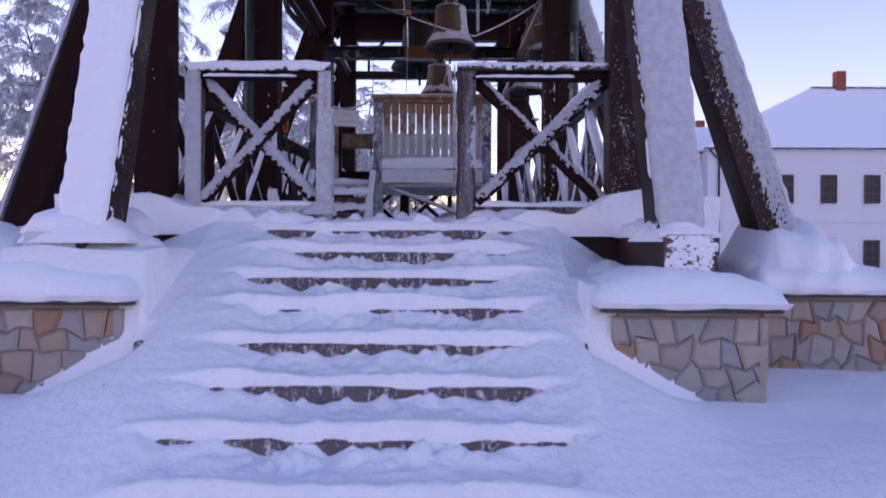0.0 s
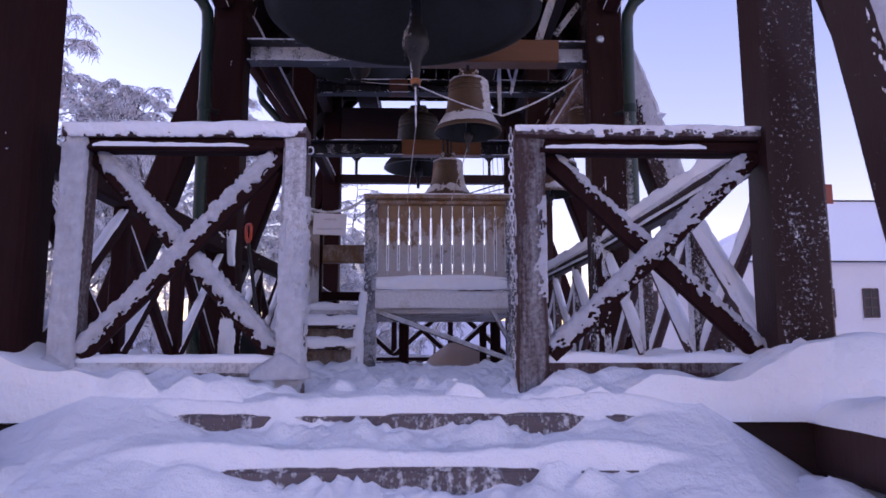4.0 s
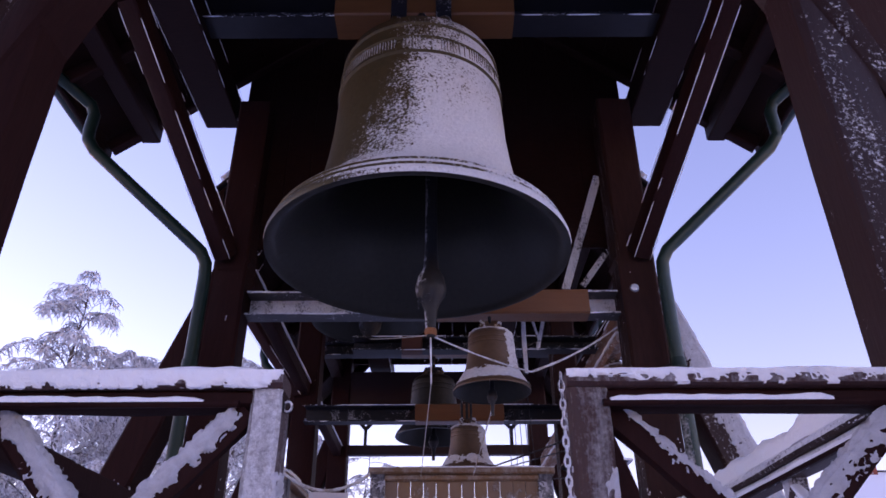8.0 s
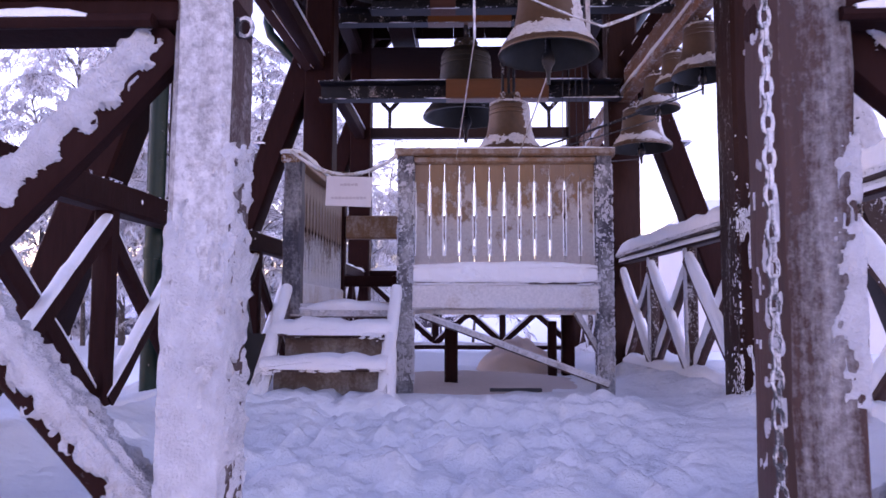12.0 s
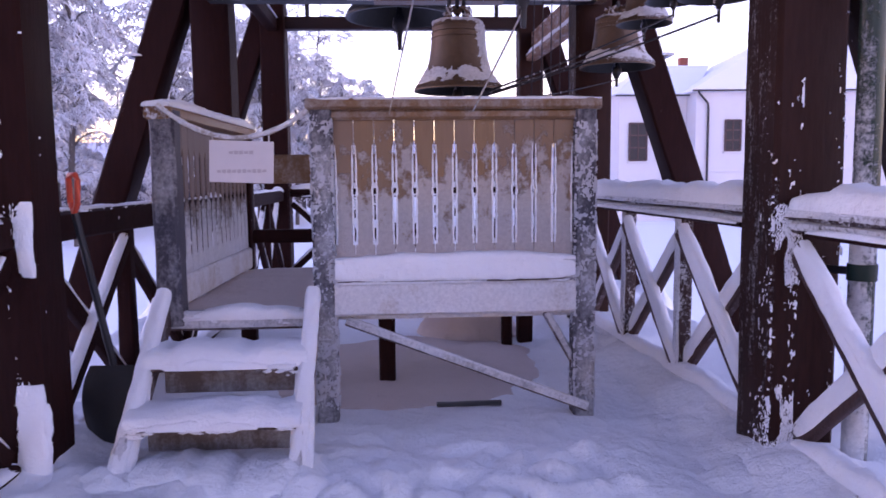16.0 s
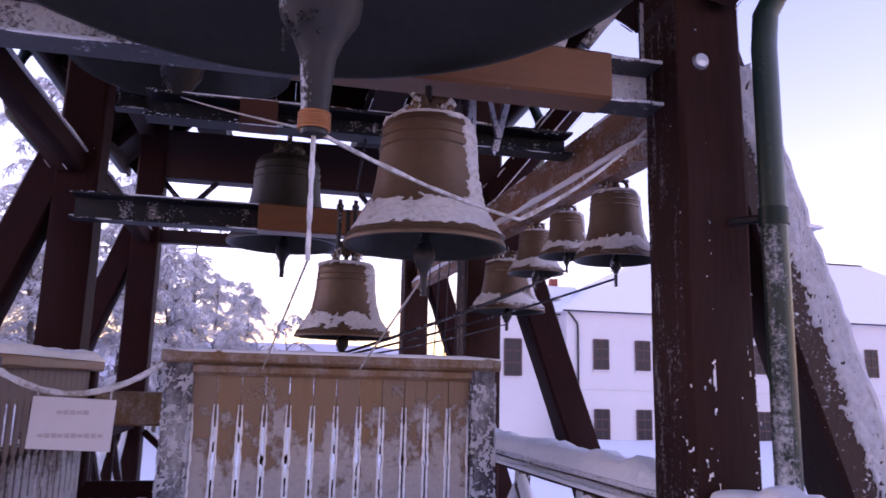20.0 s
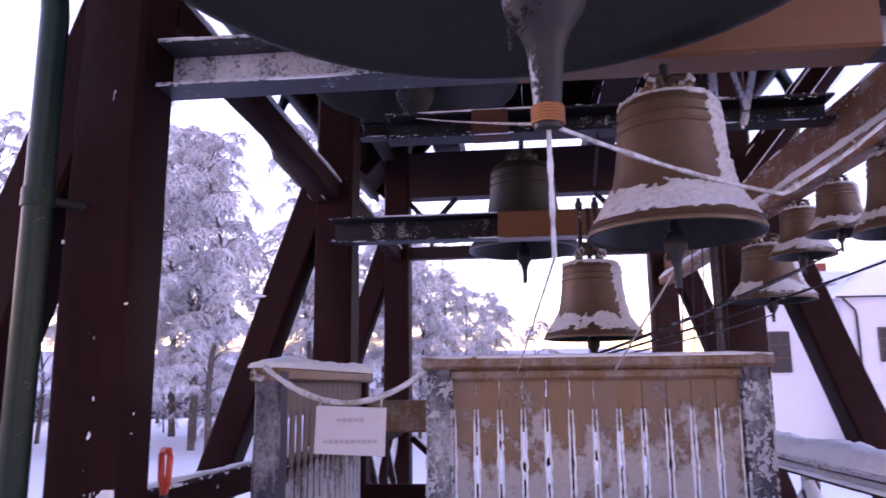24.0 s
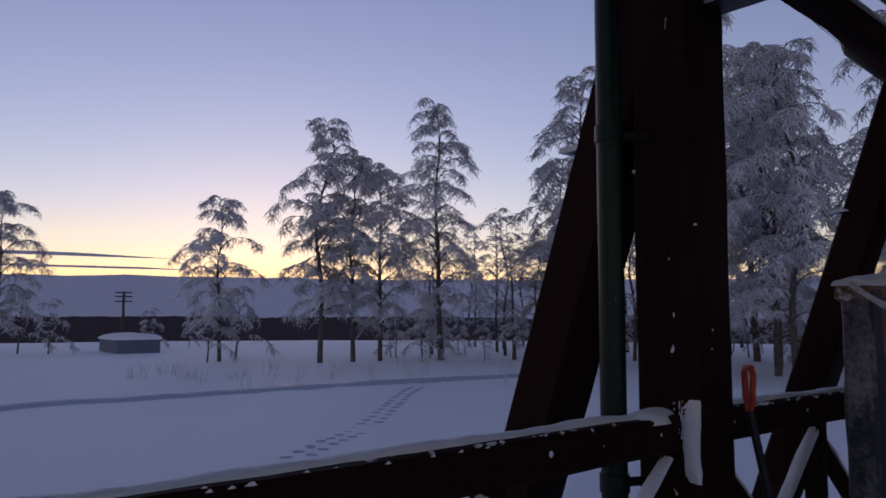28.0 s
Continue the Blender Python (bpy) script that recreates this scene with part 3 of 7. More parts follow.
def platform_snow():
    mb = Mb()
    xs = [-2.02 + 0.0255 * i for i in range(160)]
    ys = [-0.34 + 0.0255 * j for j in range(142)] + [3.28 + 0.09 * j for j in range(59)]
    for y in ys:
        for x in xs:
            v = Vector((x, y, 0))
            z = -0.015 + 0.03 * noise.noise(v * 1.3) + 0.018 * noise.noise(v * 5.0) + 0.010 * noise.noise(v * 13)
            trod = ramp01(1.15, 0.6, abs(x + 0.05)) * ramp01(3.3, 2.3, y)
            lump = noise.noise(v * 6.1 + Vector((2, 5, 0)))
            z += trod * (0.06 * noise.noise(v * 2.9 + Vector((7, 1, 0))) + 0.07 * max(0.0, lump) ** 1.2 - 0.06 * max(0.0, noise.noise(v * 4.6 + Vector((1, 9, 0)))) + 0.05 * noise.noise(v * 11) + 0.022 * noise.noise(v * 20)) - 0.03 * trod
            if trod > 0.02:
                clod = 0.52 - noise.voronoi(v * 8.5 + Vector((noise.noise(v * 5), noise.noise(v * 5 + Vector((4, 4, 0))), 0)) * 0.5)[0][0]
                small = 0.5 - noise.voronoi(v * 19)[0][0]
                z += trod * (0.085 * max(0.0, clod) * (0.5 + 1.1 * max(0.0, noise.noise(v * 1.7 + Vector((3, 3, 0))))) + 0.022 * max(0.0, small))
            z += 0.05 * ramp01(2.2, 2.5, y) * ramp01(3.0, 2.7, y) * ramp01(1.2, 0.9, abs(x + 0.1)) * (0.7 + 0.8 * noise.noise(v * 3.1))
            under = ramp01(-1.0, -0.8, x) * ramp01(0.9, 0.7, x) * ramp01(3.3, 3.7, y) * ramp01(5.0, 4.6, y)
            z -= 0.045 * under
            z += 0.12 * ramp01(1.10, 1.45, abs(x)) * (0.7 + 0.6 * noise.noise(v * 2.2))
            z += 0.06 * ramp01(0.25, 0.05, y) * ramp01(0.45, 0.7, abs(x)) * (1 + 0.8 * noise.noise(v * 4))
            mb.v.append((x, y, max(z, -0.085 + 0.01 * noise.noise(v * 8))))
    k = len(xs)
    mb.f = [(j * k + i, j * k + i + 1, (j + 1) * k + i + 1, (j + 1) * k + i) for j in range(len(ys) - 1) for i in range(k - 1)]
    n = len(mb.v)
    edge = [i for i in range(k)] + [j * k + k - 1 for j in range(1, len(ys))] + [(len(ys) - 1) * k + i for i in range(k - 2, -1, -1)] + [j * k for j in range(len(ys) - 2, 0, -1)]
    mb.v += [(mb.v[i][0] * 0.995, mb.v[i][1], -0.12) for i in edge]
    for a in range(len(edge)):
        b = (a + 1) % len(edge)
        mb.f.append((edge[b], edge[a], n + a, n + b))
    tagged(part("snow_on_deck", mb, SNOW, angle=80), "trampled snow lying on the deck", "snow", kind="stuff")


platform_snow()
mb = Mb()
for k, (x, y, r, h) in enumerate(((-1.30, 2.55, 0.36, 0.08), (1.32, 2.52, 0.30, 0.05), (-1.42, 1.5, 0.24, 0.10), (1.38, 1.7, 0.26, 0.12), (1.30, 4.6, 0.3, 0.1))):
    mb.heap((x, y, -0.085), r * 1.25, r, h + 0.055, seed=k, rough=0.55)
tagged(part("snow_mounds", mb, SNOW, angle=70), "low mounds of snow at the posts and steps", "snow", kind="stuff")
mb = Mb()
mb.heap((-0.05, 4.45, -0.055), 0.95, 0.85, 0.075, seed=3, n=12, m=40)
mb.heap((0.42, 5.2, -0.03), 0.42, 0.30, 0.26, seed=8)
tagged(part("tinted_snow", mb, WARM_SNOW, angle=70), "brownish snow sheltered under the stand, warm reflected light in its colour", "snow", kind="stuff")


# ---------------------------------------------------------------- steps
STEP_Y, STEP_Z, TREAD, RISE, N_STEP = -0.33, -0.08, 0.30, 0.130, 10


def step_profile(x, y):
    """Height of the snow on the stair: it hides the risers in places and leaves them bare in others."""
    k = (STEP_Y - y) / TREAD
    if k < 0:
        return -0.02
    i = math.floor(k)
    f = k - i
    end = 0.178 + 0.14 * min(1.0, max(0.0, -0.02 + 1.2 * noise.noise(Vector((x * 1.3, i * 5.3, 2.0))) + 0.5 * noise.noise(Vector((x * 7, i * 3.1, 6.0)))))
    return -0.037 - RISE * (i + ramp01(0.10, end, f)) + 0.050 * ramp01(0.75, 0.20, f) * ramp01(0.1, 0.175, f) - 0.02 * ramp01(0.75, 1.0, f)


steps = thing("front_steps", "wide wooden steps deep in trampled snow", "stairs", (0, 0, 0))
for i in range(N_STEP):
    mb = Mb()
    y = STEP_Y - TREAD * i
    z = STEP_Z - RISE * i
    mb.beam((-1.0, y + 0.10, z - 0.03), (1.0, y + 0.10, z - 0.03), 0.30, 0.05, c=0.008)
    mb.beam((-1.0, y - 0.045, z - 0.070), (1.0, y - 0.045, z - 0.070), 0.03, 0.11, c=0.004)
    part("step", mb, STEPWOOD, steps)


def stair_snow():
    mb = Mb()
    xs = [-1.68 + 0.014 * i for i in range(241)]
    ys = [-0.25, -0.29] + [STEP_Y - TREAD * (i + f) for i in range(11) for f in (0, 0.05, 0.09, 0.115, 0.14, 0.165, 0.19, 0.215, 0.24, 0.27, 0.31, 0.35, 0.40, 0.45, 0.52, 0.59, 0.66, 0.74, 0.82, 0.91)]
    for y in ys:
        f = ((STEP_Y - y) / TREAD) % 1.0
        toe = ramp01(0.12, 0.21, f) * ramp01(0.85, 0.5, f)
        for x in xs:
            v = Vector((x, y, 0))
            z = step_profile(x, y)
            slope = -0.06 - RISE * max(0, (STEP_Y - y)) / TREAD
            edge = 0.60 + 0.12 * noise.noise(Vector((0, y * 2, 3 + x)))
            side = ramp01(edge, edge + 0.3, abs(x - 0.06))
            mid = 1 - side
            lump = 0.026 * noise.noise(v * 3.7) + 0.024 * noise.noise(v * 9) + 0.012 * noise.noise(Vector((x * 17, y * 15, 0)))
            z = z * mid + (slope + 0.02 + 0.05 * noise.noise(v * 1.4)) * side
            z += lump * (0.25 + (0.15 + 0.75 * toe) * mid) + 0.010 + 0.03 * noise.noise(v * 1.9 + Vector((7, 0, 0))) * mid
            path = mid * ramp01(0.72, 0.34, abs(x - 0.12))
            if path > 0.02:
                warp = Vector((noise.noise(v * 5), noise.noise(v * 5 + Vector((4, 4, 0))), 0)) * 0.5
                z += path * (0.22 + 0.9 * toe) * (0.10 * max(0.0, 0.46 - noise.voronoi(v * 7.5 + warp)[0][0]) * (0.4 + 1.2 * max(0.0, noise.noise(v * 2.1))) + 0.05 * max(0.0, 0.5 - noise.voronoi(v * 17)[0][0]) + 0.07 * max(0.0, 0.42 - noise.voronoi(Vector((x * 26, y * 20, 1)) + warp)[0][0]) * max(0.0, 0.35 + noise.noise(v * 3.3)) - 0.022)
            over = abs(x) - 1.02
            if over > 0:
                rest = ((-0.20 if x < 0 else -0.34) if y > -1.44 else ground_z(x, y) - 0.03) + 0.03 * noise.noise(v * 3)
                z = max(slope + 0.03 + 0.05 * noise.noise(v * 1.7) - ((0.35 if x < 0 else 0.75) if y > -1.44 else 0.6) * over, rest)
                if y < -1.44 and y > -1.56 and abs(x) > 1.12:
                    z = max(z, rest)
            z = max(z, ground_z(x, y) + 0.05 * noise.noise(v * 2.0)) if y < -2.4 else z
            sink = max(ramp01(0.90, 1.12, abs(x)) * ramp01(-1.42, -1.58, y), ramp01(-3.0, -3.45, y))
            z += (ground_z(x, y) - 0.07 - z) * sink
            mb.v.append((x, y, z))
    k = len(xs)
    mb.f = [(j * k + i + 1, j * k + i, (j + 1) * k + i, (j + 1) * k + i + 1) for j in range(len(ys) - 1) for i in range(k - 1)]
    tagged(part("snow_on_steps", mb, SNOW, angle=80), "trampled and drifted snow over the steps", "snow", kind="stuff")


stair_snow()


# ---------------------------------------------------------------- stone plinths
def plinth(x0, x1, y0, y1, top, bottom, seed, cap):
    t = thing("stone_plinth", "low plinth of mixed field stone with a snow-laden cap", "plinth", group="stone plinths")
    mb = Mb()
    mb.box((x0 + 0.022, y0 + 0.022, bottom), (x1 - 0.022, y1 - 0.022, top - 0.03), 0.01)
    part("core", mb, MORTAR, t, "grey mortar joints")
    mb = Mb()
    mb.box((x0 - 0.05, y0 - 0.05, top - 0.03), (x1 + 0.05, y1 + 0.05, top), 0.008)
    part("capping", mb, DARKMETAL, t, "thin dark metal capping")
    mb = Mb()
    n = 22
    for j in range(n + 1):
        for i in range(n + 1):
            u, v = i / n, j / n
            x, y = x0 - 0.085 + (x1 - x0 + 0.17) * u, y0 - 0.085 + (y1 - y0 + 0.17) * v
            rag = Vector((x, y, seed)) * 7
            x, y = x + 0.025 * noise.noise(rag), y + 0.025 * noise.noise(rag + Vector((9, 0, 0)))
            e = min(1.0, min(u, 1 - u, v, 1 - v) / 0.22)
            h = cap * (0.12 + 0.88 * (e * (2 - e)) ** 0.6) * (1 + 0.35 * noise.noise(Vector((x, y, seed)) * 2.5) + 0.12 * noise.noise(Vector((x, y, seed)) * 9))
            mb.v.append((x, y, top + h))
    mb.f = [(j * (n + 1) + i, j * (n + 1) + i + 1, (j + 1) * (n + 1) + i + 1, (j + 1) * (n + 1) + i) for j in range(n) for i in range(n)]
    edge = list(range(n + 1)) + [j * (n + 1) + n for j in range(1, n + 1)] + [n * (n + 1) + i for i in range(n - 1, -1, -1)] + [j * (n + 1) for j in range(n - 1, 0, -1)]
    b = len(mb.v)
    cx, cy = (x0 + x1) / 2, (y0 + y1) / 2
    mb.v += [(cx + (mb.v[i][0] - cx) * 0.95, cy + (mb.v[i][1] - cy) * 0.95, top - 0.012 + 0.01 * noise.noise(Vector(mb.v[i]) * 9)) for i in edge]
    mb.f += [(edge[(a + 1) % len(edge)], edge[a], b + a, b + (a + 1) % len(edge)) for a in range(len(edge))]
    part("snow_cap", mb, SNOW_CAP, t, "thick rounded cap of snow", 70)
    rnd = random.Random(seed)
    # irregular stones: a jittered brick lattice of convex polygons on each face
    for face in ("front", "inner", "outer"):
        w = (x1 - x0) if face == "front" else (y1 - y0)
        cols, rows_ = max(3, int(w / 0.108)), 8
        h = top - 0.05 - bottom
        pts = {}
        for r in range(rows_ + 1):
            for c in range(2 * cols + 1):
                ju = rnd.uniform(-0.30, 0.30) if 0 < c < 2 * cols else 0
                jv = rnd.uniform(-0.36, 0.36) if 0 < r < rows_ else 0
                pts[r, c] = ((c / 2 + ju) / cols * w, (r + jv) / rows_ * h)
        for r in range(rows_):
            c = -(r % 2)
            while c < 2 * cols:
                a, e = max(c, 0), min(c + 2, 2 * cols)
                c += 2
                if e - a < 1:
                    continue
                poly = [pts[r, k] for k in range(a, e + 1)] + [pts[r + 1, k] for k in range(e, a - 1, -1)]
                cx, cy = sum(p[0] for p in poly) / len(poly), sum(p[1] for p in poly) / len(poly)
                out = rnd.uniform(0.002, 0.014)
                outer = [(cx + (p[0] - cx) * 0.978, cy + (p[1] - cy) * 0.978) for p in poly]
                inner = [(cx + (p[0] - cx) * 0.74, cy + (p[1] - cy) * 0.74) for p in poly]

                def put(p, d):
                    if face == "front":
                        return (x0 + p[0], y0 + 0.02 - d, bottom + p[1])
                    if face == "inner":
                        return (x0 + 0.02 - d, y1 - p[0], bottom + p[1])
                    return (x1 - 0.02 + d, y0 + p[0], bottom + p[1])

                sb = Mb()
                k = len(poly)
                verts = [put(p, -0.02) for p in outer] + [put(p, out) for p in outer] + [put(p, out + 0.012) for p in inner]
                faces = [(q, (q + 1) % k, k + (q + 1) % k, k + q) for q in range(k)] + [(k + q, k + (q + 1) % k, 2 * k + (q + 1) % k, 2 * k + q) for q in range(k)]
                faces.append(tuple(2 * k + q for q in range(k)))
                sb.add(verts, faces)
                part("stone", sb, STONE, t, angle=25)
    return t


plinth(1.13, 1.84, -1.47, -0.55, -0.44, -1.35, 3, 0.14)
plinth(-1.95, -1.10, -1.47, -0.55, -0.42, -1.35, 5, 0.15)
plinth(2.25, 3.05, -0.45, 0.45, -0.44, -1.45, 8, 0.16)
plinth(-3.05, -2.25, -0.45, 0.45, -0.44, -1.45, 9, 0.16)
plinth(2.25, 3.05, 2.35, 3.2, -0.44, -1.45, 12, 0.16)
plinth(-3.05, -2.25, 2.35, 3.2, -0.44, -1.45, 14, 0.16)


# ---------------------------------------------------------------- posts, struts, sills
for side in (-1, 1):
    for k, (y, w, px) in enumerate(zip(P_Y, P_W, P_X)):
        if side < 0 and k == 1:
            w, px = 0.245, 1.4725
        t = thing("timber_post", "tall dark-stained square timber post standing on the deck", "post", (side * px, y, -0.1), group="belfry posts")
        mb = Mb()
        mb.beam((0, 0, 0), (0, 0, TOP + 0.1), w, w, up=(0, 1, 0), c=0.018, seg=14, rough=0.003, seed=k)
        part("shaft", mb, WOOD if side < 0 else WOOD_SIDE if k else WOOD_SPECK, t)
        if k == 1 and side > 0:
            mb = Mb()
            mb.lathe([(0.0, -0.014), (0.026, -0.012), (0.034, 0.0), (0.034, 0.004)], 14)
            b = part("bolt", mb, BOLT, t, "round steel bolt head")
            b.matrix_local = pose(-0.045, -w / 2 - 0.002, 2.66, -90, 0, 0)
        h = w / 2
        mb = Mb()
        if k < 2:
            more = -0.16 if k == 0 else 0.13 if side > 0 else 0.0
            mb.crust((-side * (h - 0.05), -h, 0.1), (-side * (h - 0.05), -h, 2.9), 0.10, (0, -1, 0), 0.003, -0.56 + more, lean=0.30 * side, seed=k + 3 * side, fine=2.1, along=0.30, fade=0.3 + more)
            mb.crust((side * (h - 0.02), -h, 0.1), (side * (h - 0.02), -h, 2.9), 0.04, (0, -1, 0), 0.003, -0.48 + more, seed=k + 5 * side, fine=2.1, along=0.30, fade=0.2 + more)
            mb.crust((0.02 * side, -h, 0.1), (0.02 * side, -h, 2.9), 2 * h - 0.12, (0, -1, 0), 0.003, -0.64 + more, seed=k + 7 * side, fine=2.1, along=0.30, fade=0.2 + more)
            mb.crust((-side * h, -h + 0.05, 0.1), (-side * h, -h + 0.05, 2.9), 0.10, (-side, 0, 0), 0.003, -0.50 + more, seed=k + 9 * side, fine=2.1, along=0.30, fade=0.3 + more)
            part("rime", mb, SNOW_CAP, t, "grains of rime along the edges", 80)
        if k == 1 and side < 0:
            mb = Mb()
            mb.snow((0.092, -h + 0.002, 0.90), (0.100, -h + 0.002, 1.135), 0.052, 0.016, seed=4, up=(0, -1, 0), ends=0.5, seg=20)
            mb.snow((0.100, -h + 0.002, 0.86), (0.080, -h + 0.002, 1.09), 0.055, 0.018, seed=14, up=(0, -1, 0), ends=0.3, seg=20)
            mb.fringe((0.07, -h, 0.88), (0.08, -h, 1.14), 0.008, 160, seed=3, side=(0.05, 0, 0), spread=0.03)
            part("snow_slab", mb, SNOW_CAP, t, "slab of packed snow clinging beside the rail", 70)
            mb = Mb()
            mb.snow((0.084, -h + 0.002, 0.02), (0.078, -h + 0.002, 0.47), 0.10, 0.030, seed=9, up=(0, -1, 0), ends=0.6, seg=30)
            mb.snow((0.070, -h + 0.002, 0.02), (0.090, -h + 0.002, 0.40), 0.12, 0.022, seed=19, up=(0, -1, 0), ends=0.4, seg=30)
            mb.fringe((0.06, -h, 0.1), (0.06, -h, 0.47), 0.008, 200, seed=5, side=(0.06, 0, 0), spread=0.03)
            part("snow_slab", mb, SNOW_CAP, t, "slab of packed snow clinging to the foot", 70)
        if k == 1 and side > 0:
            for zc, hw, hh in ((0.94, 0.05, 0.15), (0.27, 0.07, 0.13)):
                mb = Mb()
                grains = random.Random(int(zc * 100) + side)
                for q in range(1500):
                    gx, gz = grains.gauss(0, 0.55) * hw, grains.uniform(-1, 1) * hh
                    if noise.noise(Vector((gx * 18, zc, gz * 7))) > 0.0:
                        mb.sliver(Vector((-side * 0.08 + gx, -h - 0.001, zc + gz)), Vector((grains.uniform(-0.2, 0.2), 0, 1)).normalized(), grains.uniform(0.004, 0.014), grains.uniform(0.0015, 0.004), grains)
                part("rime", mb, SNOW_CAP, t, "fine snow clinging to the post beside the rail", 80)
        mb = Mb()
        mb.snow((-side * 0.22, -w / 2 - 0.05, 0.03), (side * 0.30, -w / 2 - 0.05, 0.03), 0.34, 0.20 if k == 0 else 0.13, seed=3 * k + side, ends=0.3)
        part("snow_heap", mb, SNOW_CAP, t, "snow drifted against the foot", 70)
        # outer strut in the plane of the post
        s = thing("timber_strut", "sloping dark timber strut propping the post", "strut", (side * 2.5 + (0.09 if side < 0 and k == 0 else 0), y, -0.2), group="belfry struts")
        mb = Mb()
        mb.beam((0, 0, 0), (side * -1.06, 0, 3.05), 0.22, 0.24, up=(0, 1, 0), c=0.016, seg=10, rough=0.003, seed=9 + k)
        part("shaft", mb, WOOD_SPECK if side > 0 and k < 2 else WOOD, s)
        mb = Mb()
        up = Vector((side * 3.05, 0, 1.06)).normalized()
        off = up * 0.128
        a, b = Vector((0, 0, 0)), Vector((side * -1.06, 0, 3.05))
        if k == 0 or (side > 0 and k == 1):
            mb.snow(a + off, b.lerp(a, 0.1) + off, 0.24, 0.045, seed=k, up=up)
            if side > 0:
                mb.crust(a + Vector((0, -0.110, 0)), b.lerp(a, 0.1) + Vector((0, -0.110, 0)), 0.235, (0, -1, 0), 0.018, 0.05 + 0.25 * k, lean=1.9, seed=k + 3, cell=0.011)
            part("snow_crust", mb, CRUST, s, "grainy snow crust on the upper side", 70)
        mid = a.lerp(b, 0.70)
        bk = part("bracket", Mb().beam(mid + up * 0.10, mid + up * 0.10 + Vector((side * 0.05, 0, 0.0)), 0.22, 0.02), STEEL, s, "small steel bracket")
        part("snow_ledge", Mb().snow(mid + Vector((side * 0.12, -0.12, 0.03)), mid + Vector((side * 0.12, 0.12, 0.03)), 0.14, 0.05, seed=k, ends=0.4), SNOW_CAP, s, "ledge of snow on the bracket", 70)
        foot = thing("strut_sill", "timber sill block under a strut, heaped with snow", "sill", group="sill blocks")
        part("block", Mb().box((side * 2.5 - 0.15, y - 0.17, -0.43), (side * 2.5 + 0.15, y + 0.17, -0.17), 0.02), WOOD, foot)
        mb = Mb()
        mb.snow((side * 2.5 - 0.32, y, -0.42), (side * 2.5 + 0.42, y, -0.42), 0.85, 0.34, seed=5 + k, ends=0.35)
        part("snow_heap", mb, SNOW_CAP, foot, "rounded heap of snow", 70)
    # forward strut on a sill beam
    s = thing("timber_strut", "sloping timber strut leaning to the front post, white with snow", "strut", (1.55 if side > 0 else -1.455, -1.02, -0.12), group="belfry struts")
    mb = Mb()
    tip = Vector((side * -0.18, 0.62, 3.3))
    mb.beam((0, 0, 0), tip, 0.24, 0.24, up=(0, -1, 0), c=0.016, seg=10, rough=0.003, seed=30)
    part("shaft", mb, WOOD_SPECK, s)
    mb = Mb()
    fw = Vector((0, -3.3, 0.62)).normalized()
    mb.snow(fw * 0.118, tip * (0.55 if side > 0 else 0.75) + fw * 0.118, 0.25, 0.05 if side > 0 else 0.065, seed=4 + side, up=fw)
    part("snow_crust", mb, CRUST if side > 0 else SNOW_CAP, s, "wind-packed snow on the front face", 70)
    mb = Mb()
    for e in (-1, 1):
        q = Vector((e * 0.125, -0.10, 0))
        mb.fringe(q, tip + q, 0.011, 420, seed=11 + e + side, side=(-e * 0.03, 0.10, 0), spread=0.012)
    part("rime", mb, SNOW_CAP, s, "grains of rime along the edges", 80)
    t = thing("sill_beam", "heavy timber sill beam end resting on the plinth", "beam", (0, 0, 0), group="sill beams")
    mb = Mb()
    mb.beam((side * 1.56, -1.24, -0.21), (side * 1.56, -0.2, -0.21), 0.26, 0.19, c=0.02, seg=4, rough=0.004)
    part("timber", mb, WOOD_RIME if side > 0 else WOOD_HEAVY, t)
    mb = Mb()
    mb.snow((side * 1.56, -1.22, -0.12), (side * 1.56, -0.3, -0.12), 0.34 if side > 0 else 0.36, 0.10 if side > 0 else 0.13, seed=2, bulge=1.1)
    if side < 0:
        mb.heap((-1.42, -0.92, -0.43), 0.42, 0.46, 0.34, seed=4)
        mb.heap((-1.50, -1.02, -0.16), 0.30, 0.26, 0.17, seed=7)
    else:
        mb.heap((1.27, -0.60, -0.43), 0.22, 0.40, 0.19, seed=5)
        mb.crust((1.43, -1.241, -0.21), (1.69, -1.241, -0.21), 0.18, (0, -1, 0), 0.012, 0.25, seed=8)
        mb.heap((1.55, -1.0, -0.14), 0.22, 0.22, 0.14, seed=6)
    part("snow_cap", mb, SNOW_CAP, t, "", 70)
    mb = Mb()
    mb.box((side * 1.56 - 0.13, -1.1, -0.47), (side * 1.56 + 0.13, -0.9, -0.30), 0.01)
    part("bearing_block", mb, WOOD, t)


